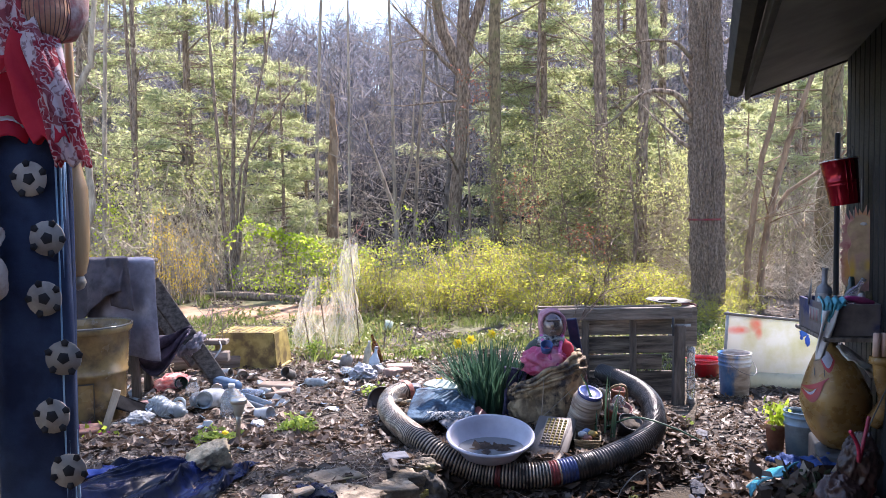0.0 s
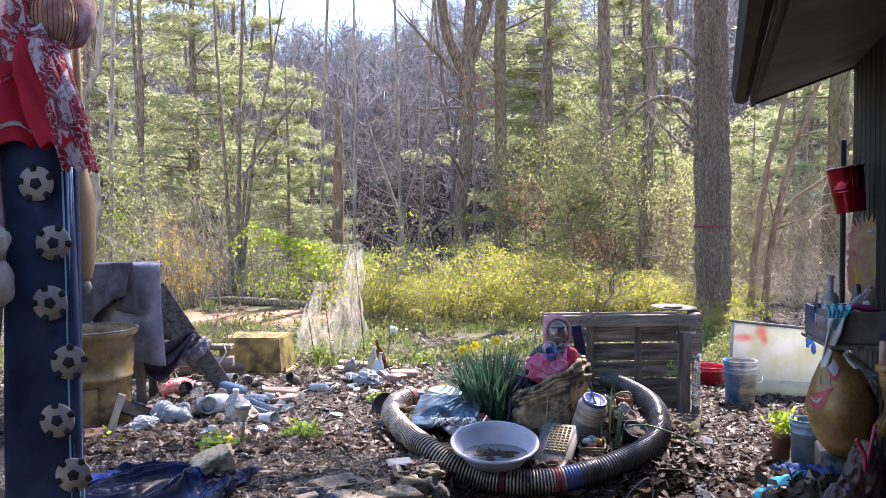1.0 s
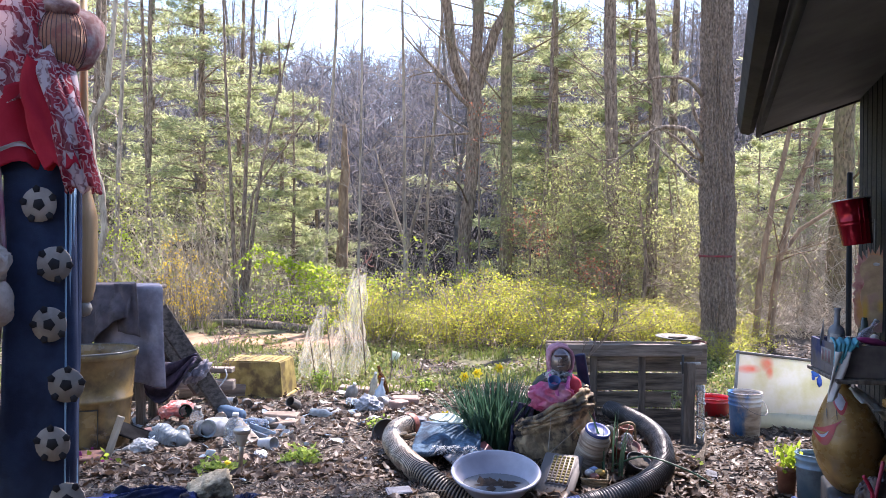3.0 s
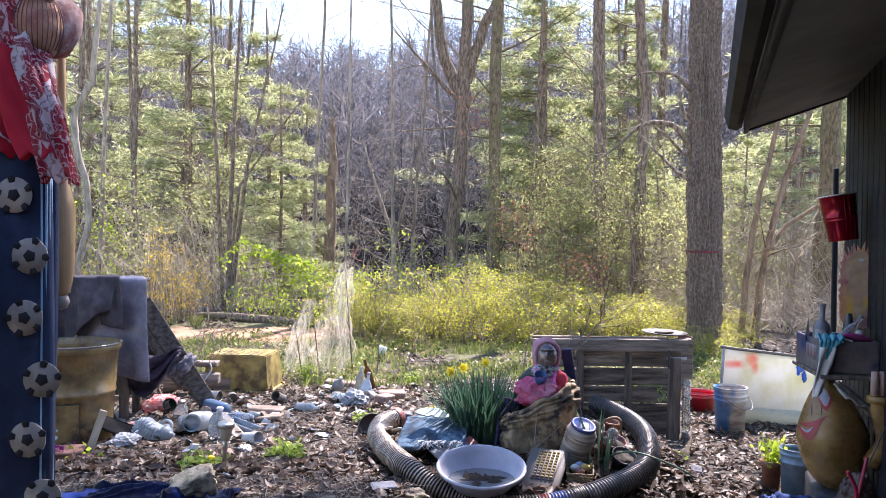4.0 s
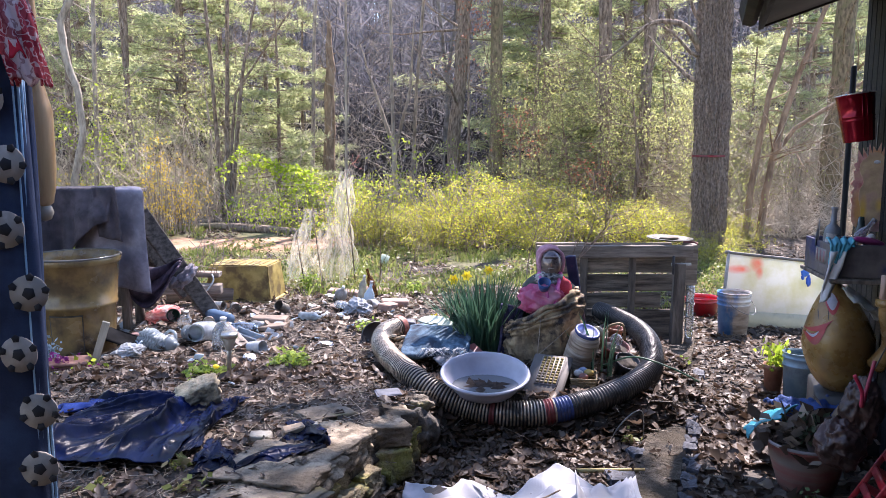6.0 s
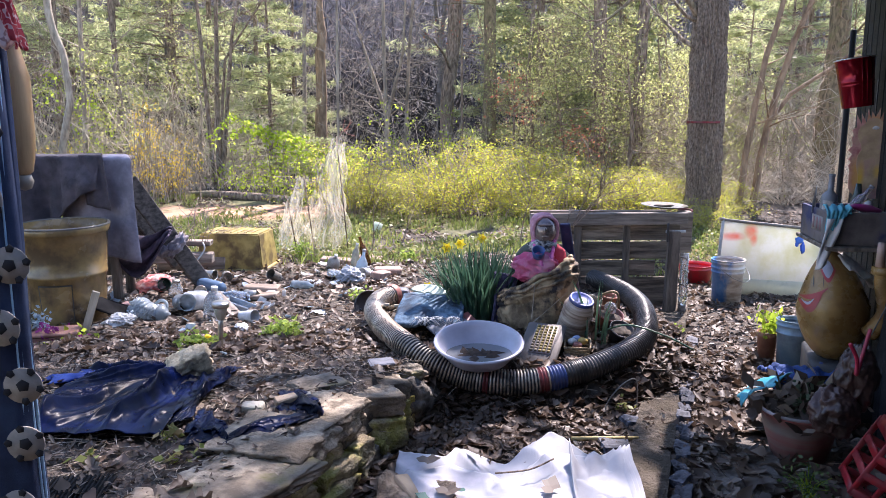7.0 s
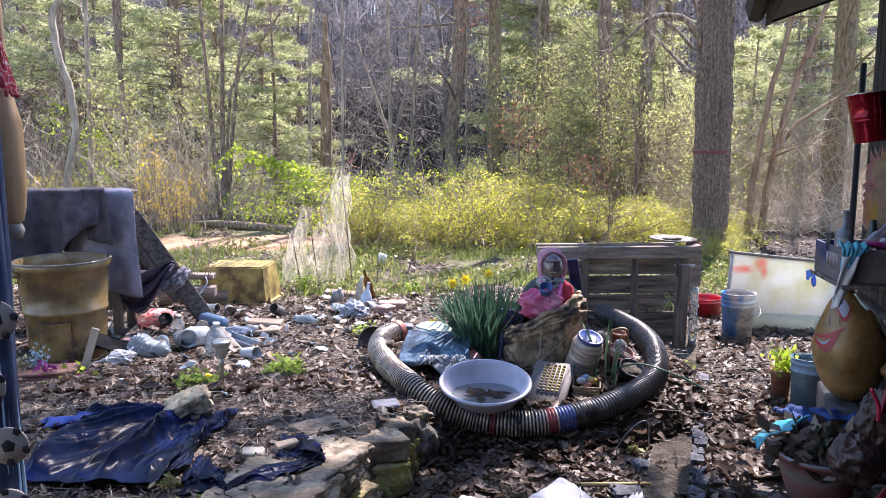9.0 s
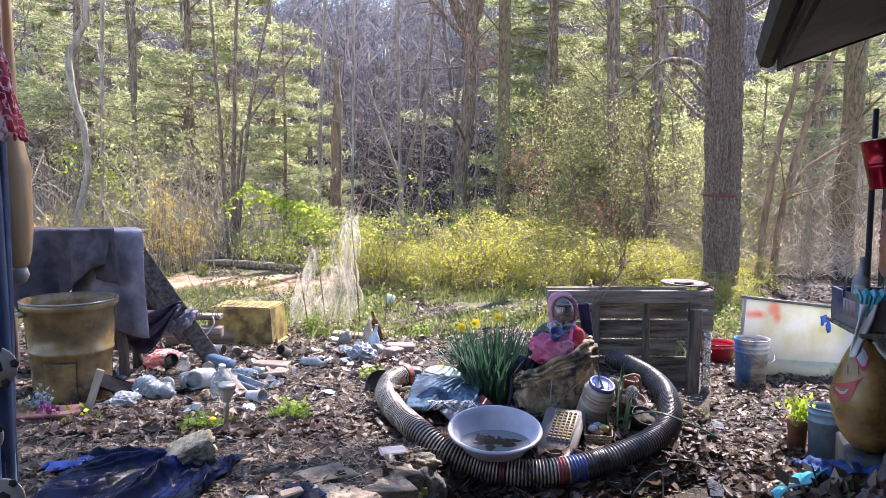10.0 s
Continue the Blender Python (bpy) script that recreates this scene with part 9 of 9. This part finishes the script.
    part("rim", Soup().tube([(0.186 * math.cos(a), 0.186 * math.sin(a), 0.258) for a in np.linspace(0, 6.283, 40)], [0.008] * 40, 8), plastic("rim_grey", (0.4, 0.34, 0.34), 0.5), big, "pale worn rim")
    part("soil", Soup().blob(0.165, 0.165, 0.035, pose(0, 0, 0.22), 0.4, 3, 4), surf("pot_soil_dark", (0.03, 0.024, 0.02), (0.1, 0.08, 0.06), 30, 0.95), big)
    nr = np.random.default_rng(77)
    cs = np.stack([nr.normal(0, 0.09, 260), nr.normal(0, 0.09, 260), nr.uniform(0.23, 0.33, 260)], 1)
    ob = new("dead_foliage", quads("dead_foliage", leaves_at(nr, cs, 0.1, 0.06), LITTER))
    ob.parent, ob["kind"] = big, "stuff"
    cs = np.stack([nr.normal(0.02, 0.06, 120), nr.normal(-0.02, 0.06, 120), nr.uniform(0.25, 0.36, 120)], 1)
    ob = new("foliage", quads("foliage", leaves_at(nr, cs, 0.05, 0.03), leafy("dull_green", [(0.06, 0.09, 0.05), (0.12, 0.15, 0.09)], 0.3)))
    ob.parent, ob["kind"] = big, "stuff"
    jeans = surf("royal_blue_cloth", (0.012, 0.035, 0.13), (0.03, 0.08, 0.26), 10, 0.85, bump=0.4, bscale=90)
    cloth(lambda u, v: (1.68 + 0.42 * u, 3.76 + 0.2 * v + 0.03 * math.sin(9 * u), 0.27 + 0.03 * math.sin(math.pi * v) + 0.04 * noise.noise(Vector((u * 5, v * 4, 2))) + 0.02 * noise.noise(Vector((u * 14, v * 9, 5))) - 0.1 * max(0, 0.3 - v)), 40, 20, jeans, "blue_cloth", "crumpled royal blue cloth behind the pot", "cloth", 0.012)
    teal = surf("turquoise_film", (0.02, 0.24, 0.32), (0.05, 0.36, 0.45), 8, 0.4, bump=0.5, bscale=25)
    cloth(lambda u, v: (1.46 + 0.24 * u + 0.04 * v, 3.62 + 0.16 * v, 0.2 + 0.16 * u ** 0.6 * (1 - 0.3 * v) + 0.012 * math.sin(8 * u + 4 * v) + 0.02 * noise.noise(Vector((u * 4, v * 3, 2)))), 32, 24, teal, "turquoise_sheet", "turquoise plastic sheet bunched by the pot", "sheet", 0.004)
    tc = surf("terracotta_pot", (0.22, 0.1, 0.065), (0.33, 0.17, 0.11), 9, 0.8, bump=0.2)
    pot = thing("plant_pot", "terracotta pot with a leafy bright green plant", "pot", on(2.13, 4.85) @ Matrix.Diagonal((0.72, 0.72, 0.95, 1)))
    part("body", Soup().lathe(shell([(0.065, 0), (0.085, 0.19), (0.093, 0.19), (0.094, 0.225)], 0.007), 28), tc, pot)
    cs = np.stack([nr.normal(0, 0.055, 150), nr.normal(0, 0.055, 150), nr.uniform(0.2, 0.36, 150)], 1)
    ob = new("foliage", quads("foliage", leaves_at(nr, cs, 0.055, 0.035), GREEN))
    ob.parent, ob["kind"] = pot, "stuff"
    part("soil", Soup().lathe([(0.001, 0.19), (0.084, 0.19), (0.084, 0.2), (0.001, 0.205)], 20), surf("pot_soil_dark2", (0.03, 0.024, 0.02), (0.1, 0.08, 0.06), 30, 0.95), pot)
    ribbed_pail("bucket", "pale blue grimy bucket beside the terracotta pot", on(2.24, 4.7, 0, 0, 3, 60), 0.115, 0.33, surf("pale_blue_grime", (0.16, 0.27, 0.36), (0.34, 0.43, 0.48), 4, 0.45, spot=(0.05, 0.1, 0.16), sscale=4), True, (0.75, 0.9))
    # maroon bag hung by a red ribbon
    mar = surf("maroon_crinkled_film", (0.018, 0.009, 0.008), (0.07, 0.034, 0.027), 7, 0.4, bump=0.4, bscale=40, depth=0.008)
    bag = thing("maroon_bag", "crinkled maroon-brown plastic bag tied with red ribbon", "bag", pose(1.66, 3.12, 0.5))
    part("lower_lobe", Soup().crumple(0.09, 0.085, 0.1, pose(-0.02, 0, -0.12), 5.3, 0.42), mar, bag)
    part("upper_lobe", Soup().crumple(0.075, 0.07, 0.13, pose(0.07, 0.02, 0.02), 9.1, 0.42), mar, bag)
    part("ribbon", Soup().tube(catmull([(-0.02, -0.07, 0.2), (0.02, -0.06, 0.13), (0.03, -0.05, 0.06), (0.06, -0.03, 0.14), (0.1, 0.0, 0.24)], 6), [0.008] * 25, 6), plastic("ribbon_red", (0.5, 0.02, 0.06), 0.6), bag, "red ribbon knot")
    solo("bag_hook", Soup().tube([(1.73, 3.14, 0.6), (2.05, 3.35, 0.98)], [0.003, 0.003], 5), plastic("dark_wire", (0.05, 0.045, 0.045)), "dark wire holding the bag to the shelf", "wire")
    ct = thing("red_crate", "red plastic crate with a white bag beside the wall", "crate", pose(1.87, 3.02, 0.15, 0, 28, -20) @ Matrix.Diagonal((0.8, 0.8, 0.8, 1)))
    redp = plastic("crate_red", (0.5, 0.02, 0.03), 0.4)
    for z in (-0.17, -0.06, 0.05, 0.17):
        for sx, sy, px, py in ((0.34, 0.015, 0, -0.14), (0.34, 0.015, 0, 0.14), (0.015, 0.28, -0.165, 0), (0.015, 0.28, 0.165, 0)):
            part("rail", Soup().box(sx, sy, 0.045 if z < 0.17 else 0.07, pose(px, py, z), 0.006), redp, ct)
    for px in (-0.165, -0.06, 0.06, 0.165):
        for py in (-0.14, 0.14):
            part("upright", Soup().box(0.03, 0.012, 0.38, pose(px, py, 0), 0.004), redp, ct)
    part("bottom", Soup().box(0.32, 0.28, 0.012, pose(0, 0, -0.19), 0), redp, ct)
    part("white_bag", Soup().crumple(0.14, 0.12, 0.11, pose(0.02, -0.05, 0.16), 3.2, 0.5), plastic("bag_white", (0.5, 0.48, 0.47), 0.4, 0.4, 0.2), ct, "crumpled whitish bag")
    weed(1.52, 3.05, 30, 0.13, 0.16, leafy("shade_green", [(0.08, 0.13, 0.04), (0.13, 0.19, 0.06)], 0.4), 55, "fine-leaved weed growing by the wall", (0.022, 0.014))


build_house_side()


# ---- clothes hung at the porch edge ----
def build_clothes():
    # shirt and head bag
    rd = surf("red_plaid", (0.56, 0.016, 0.038), (0.7, 0.03, 0.065), 5, 0.85, bump=0.3, bscale=120, trans=0.4)
    plaid, t, b, out = shader("red_white_plaid")
    b.inputs["Roughness"].default_value = 0.9
    co = t.nodes.new("ShaderNodeTexCoord")

    def bands(axis, scale, warp, stops):
        w = t.nodes.new("ShaderNodeTexWave")
        w.bands_direction = axis
        w.inputs["Scale"].default_value, w.inputs["Distortion"].default_value, w.inputs["Detail Scale"].default_value = scale, warp, 2.0
        t.links.new(co.outputs["Object"], w.inputs["Vector"])
        return ramp(t, w.outputs["Fac"], stops)

    red0, pale0 = (0.5, 0.02, 0.045), (0.82, 0.68, 0.68)
    st = mixed(t, bands("X", 3.6, 6.0, [(0.5, (0, 0, 0)), (0.62, (0.92, 0.92, 0.92))]), pale0, red0)
    st = mixed(t, bands("DIAGONAL", 4.0, 8.0, [(0.78, (0, 0, 0)), (0.86, (0.85, 0.85, 0.85))]), st, (0.36, 0.014, 0.035))
    st = mixed(t, bands("X", 13.0, 12.0, [(0.8, (0, 0, 0)), (0.92, (0.6, 0.6, 0.6))]), st, (0.22, 0.014, 0.03))
    st = mixed(t, bands("DIAGONAL", 17.0, 14.0, [(0.84, (0, 0, 0)), (0.94, (0.7, 0.7, 0.7))]), st, pale0)
    t.links.new(st, b.inputs["Base Color"])
    tl, mx = t.nodes.new("ShaderNodeBsdfTranslucent"), t.nodes.new("ShaderNodeMixShader")
    mx.inputs[0].default_value = 0.5
    t.links.new(st, tl.inputs[0])
    t.links.new(b.outputs[0], mx.inputs[1])
    t.links.new(tl.outputs[0], mx.inputs[2])
    t.links.new(mx.outputs[0], out.inputs[0])

    def tubular(pts, rx, ry, folds=0.012, freq=5):
        """A flattened cloth tube along z: pts are (x, y, z) centres, rx and ry half widths."""
        P = catmull(pts, 8)
        n = len(P) - 1

        def fn(u, v):
            a = 2 * math.pi * u
            k = v * n
            i = min(int(k), n - 1)
            c = P[i].lerp(P[i + 1], k - i)
            w = rx[0] + (rx[1] - rx[0]) * v
            d = ry[0] + (ry[1] - ry[0]) * v
            f = 1 + folds / w * math.sin(freq * a + 4 * v) + folds / w * 0.6 * math.sin(freq * 2.3 * a - 7 * v)
            return c + Vector((w * math.copysign(abs(math.cos(a)) ** 0.7, math.cos(a)) * f, d * math.copysign(abs(math.sin(a)) ** 0.7, math.sin(a)) * f, 0.01 * math.sin(6 * a)))
        return fn

    shirt = thing("hanging_shirt", "red and white plaid shirt hung at the porch edge", "shirt")
    for nm, fn, mt, nu, nv in (("yoke", tubular([(-1.3, 1.93, 2.3), (-1.3, 1.93, 2.15), (-1.29, 1.92, 2.02)], (0.16, 0.17), (0.05, 0.06), 0.016), plaid, 48, 20), ("body", tubular([(-1.31, 1.92, 2.06), (-1.31, 1.92, 1.95), (-1.31, 1.915, 1.855)], (0.16, 0.165), (0.056, 0.06), 0.007), rd, 48, 16), ("sleeve", tubular([(-1.15, 1.93, 2.16), (-1.1, 1.9, 2.05), (-1.05, 1.885, 1.92), (-1.022, 1.88, 1.79)], (0.045, 0.034), (0.045, 0.03), 0.009, 4), plaid, 40, 30), ("sleeve_fold", tubular([(-1.15, 1.915, 2.13), (-1.14, 1.895, 2.04), (-1.105, 1.88, 1.95), (-1.065, 1.875, 1.85)], (0.03, 0.046), (0.04, 0.03), 0.006, 3), rd, 32, 24)):
        ob = part(nm, Soup().grid(fn, nu, nv), mt, shirt)
        md = ob.modifiers.new("thickness", "SOLIDIFY")
        md.thickness, md.offset = 0.004, 0
    part("hem_stripe", Soup().grid(tubular([(-1.31, 1.915, 1.905), (-1.31, 1.915, 1.9), (-1.31, 1.915, 1.893)], (0.167, 0.168), (0.064, 0.064), 0.007), 48, 3), plastic("stripe_white", (0.6, 0.52, 0.52), 0.9), shirt, "white hem stripe")
    part("hanger_line", Soup().tube([(-1.3, 1.45, 2.73), (-1.3, 1.93, 2.28)], [0.003, 0.003], 5), plastic("line_grey", (0.4, 0.4, 0.4)), shirt)
    hb = thing("mesh_bag", "orange mesh produce bag stuffed round with cloth", "bag", pose(-1.11, 1.95, 2.195))
    part("plaid_wrap", Soup().lathe([(0.03, -0.085), (0.064, -0.05), (0.069, 0.02), (0.054, 0.07), (0.02, 0.09), (0.001, 0.092)], 30, pose(0.012, 0.05, 0.012, -28, 10, 0)).blob(0.045, 0.04, 0.03, pose(0.0, -0.01, 0.085), 0.3, 2.5, 4, 3), surf("brown_check_cloth", (0.3, 0.15, 0.13), (0.6, 0.46, 0.43), 22, 0.9, bump=0.4, spot=(0.4, 0.1, 0.1), sscale=16, scut=0.55, trans=0.3), hb, "faded brown-pink cloth wrapped behind the mesh")
    stuff = part("stuffing", Soup().blob(0.062, 0.055, 0.085, None, 0.12, 2.5, 3, 4), surf("dark_red_stuffing", (0.42, 0.17, 0.1), (0.6, 0.34, 0.2), 12, 0.8, bump=0.4, spot=(0.4, 0.14, 0.1), sscale=9), hb)
    for k in range(16):
        a = math.pi * k / 16
        pts = [(0.066 * math.cos(a) * math.cos(w), 0.06 * math.sin(a) * math.cos(w), 0.09 * math.sin(w)) for w in np.linspace(0, 6.283, 26)]
        part("mesh_strand", Soup().tube(pts, [0.0014] * 26, 3), plastic("mesh_brown", (0.16, 0.05, 0.04), 0.6), stuff)
    part("tie", Soup().blob(0.014, 0.012, 0.02, pose(0.012, -0.02, -0.1), 0.3, 3, 2, 2), plastic("tie_green", (0.05, 0.45, 0.08), 0.5), hb, "bright green tie")
    part("hanger_line", Soup().tube([(0, -0.45, 0.52), (0, 0, 0.08)], [0.002, 0.002], 5), plastic("line_grey", (0.4, 0.4, 0.4)), hb)

    # trousers with printed balls
    blue = surf("navy_fleece", (0.016, 0.027, 0.065), (0.032, 0.055, 0.12), 8, 0.9, bump=0.25, bscale=220, trans=0.15)
    edge = surf("sky_blue_piping", (0.2, 0.36, 0.54), (0.3, 0.46, 0.62), 9, 0.85)
    tr = thing("hanging_trousers", "navy fleece trousers printed with black and white balls, hung up", "trousers")
    for nm, x0, x1 in (("leg", -1.168, -1.173), ("leg", -1.42, -1.43)):
        ob = part(nm, Soup().grid(tubular([(x0, 1.95, 1.9), (x0, 1.95, 1.4), (x1, 1.95, 0.9), (x1 + 0.01, 1.95, 0.42)], (0.094, 0.096), (0.05, 0.055), 0.004, 3), 56, 60), blue, tr)
        md = ob.modifiers.new("thickness", "SOLIDIFY")
        md.thickness, md.offset = 0.004, 0
        leg = ob if x0 > -1.2 else leg
    part("waist", Soup().grid(tubular([(-1.3, 1.95, 1.96), (-1.3, 1.95, 1.9), (-1.3, 1.95, 1.84)], (0.24, 0.25), (0.05, 0.055), 0.004, 3), 56, 8), blue, tr)
    part("hanger_line", Soup().tube([(-1.3, 1.45, 2.73), (-1.3, 1.95, 1.95)], [0.003, 0.003], 5), plastic("line_grey", (0.4, 0.4, 0.4)), tr)
    for k, x in enumerate((-1.073, -1.075, -1.079, -1.086)):
        part("side_seam", Soup().tube([(x + 0.003 * math.sin(3 * z + k), 1.946 - 0.011 * k, z) for z in np.linspace(0.42, 1.82, 24)], [(0.004, 0.0045, 0.0035, 0.0025)[k]] * 24, 8), edge, leg, "light blue piped side seam")
    white, black = plastic("print_white", (0.46, 0.41, 0.36), 0.9, 0.25), plastic("print_black", (0.02, 0.02, 0.024), 0.9, 0)
    for x, z, a in ((-1.142, 1.754, 10), (-1.102, 1.599, 40), (-1.116, 1.441, 0), (-1.078, 1.281, 25), (-1.108, 1.129, 12), (-1.076, 0.978, 50), (-1.085, 0.825, 5), (-1.11, 0.66, 33)):
        y = 1.8935 + (0.012 if x > -1.09 else 0.0) + (0.004 if x < -1.17 else 0)
        B = Soup()
        m = pose(x, y, z, 90, a, 6 if x > -1.09 else 0)
        B.lathe([(0.001, 0), (0.046, 0), (0.046, 0.003), (0.001, 0.0035)], 20, m, 0)
        B.lathe([(0.001, 0.0036), (0.017, 0.0036), (0.0165, 0.005), (0.001, 0.0052)], 5, m, 1)
        for j in range(5):
            B.lathe([(0.001, 0.0032), (0.011, 0.0032), (0.0105, 0.005), (0.001, 0.0052)], 5, m @ pose(0, 0, 0, 0, 0, 36 + 72 * j) @ Matrix.Translation((0.041, 0, 0)), 1)
        part("printed_ball", B, [white, black], leg, "black and white ball print")
    # pale scarf and stuffed glove shape beside the leg
    sc = surf("striped_scarf_cloth", (0.4, 0.24, 0.25), (0.55, 0.4, 0.38), 5, 0.9, bump=0.3, spot=(0.34, 0.12, 0.18), sscale=6, scut=0.56, stretch=(4, 4, 0.4))
    cloth(lambda u, v: (-1.29 + 0.055 * u + 0.02 * math.sin(5 * v), 1.86 + 0.02 * math.sin(9 * u + 2 * v), 1.86 - 0.82 * v), 16, 30, sc, "hanging_scarf", "faded pink and cream scarf hanging down the trousers", "scarf", 0.008)
    solo("stuffed_ball", Soup().blob(0.05, 0.045, 0.055, pose(-1.235, 1.83, 1.605), 0.25, 2.2, 6, 4).blob(0.035, 0.035, 0.06, pose(-1.215, 1.835, 1.5), 0.2, 2.2, 8, 3), surf("cream_knit", (0.46, 0.36, 0.3), (0.6, 0.5, 0.43), 30, 0.95, bump=0.6, bscale=140), "stuffed cream knitted bundle tied to the scarf", "bundle")
    # turned wooden post hanging behind
    wood = surf("varnished_pine", (0.52, 0.29, 0.12), (0.66, 0.41, 0.2), 5, 0.4, bump=0.1, stretch=(6, 6, 0.5))
    post = thing("turned_post", "varnished turned wooden post hung behind the trousers", "post", pose(-1.125, 2.1, 1.46))
    part("shaft", Soup().lathe([(0.012, 0.02), (0.024, 0.03), (0.026, 0.045), (0.03, 0.06), (0.036, 0.12), (0.037, 0.27), (0.03, 0.3), (0.016, 0.36), (0.012, 0.6), (0.01, 0.9)], 24), wood, post)
    part("knob", Soup().lathe([(0.001, -0.02), (0.016, -0.014), (0.023, 0.004), (0.018, 0.02), (0.012, 0.024)], 20), plastic("knob_cream", (0.6, 0.5, 0.38), 0.4), post, "pale rounded end knob")
    part("cord", Soup().tube([(0, 0, 0.88), (-0.1, -0.62, 1.27)], [0.003, 0.003], 5), plastic("line_grey", (0.4, 0.4, 0.4)), post)


build_clothes()
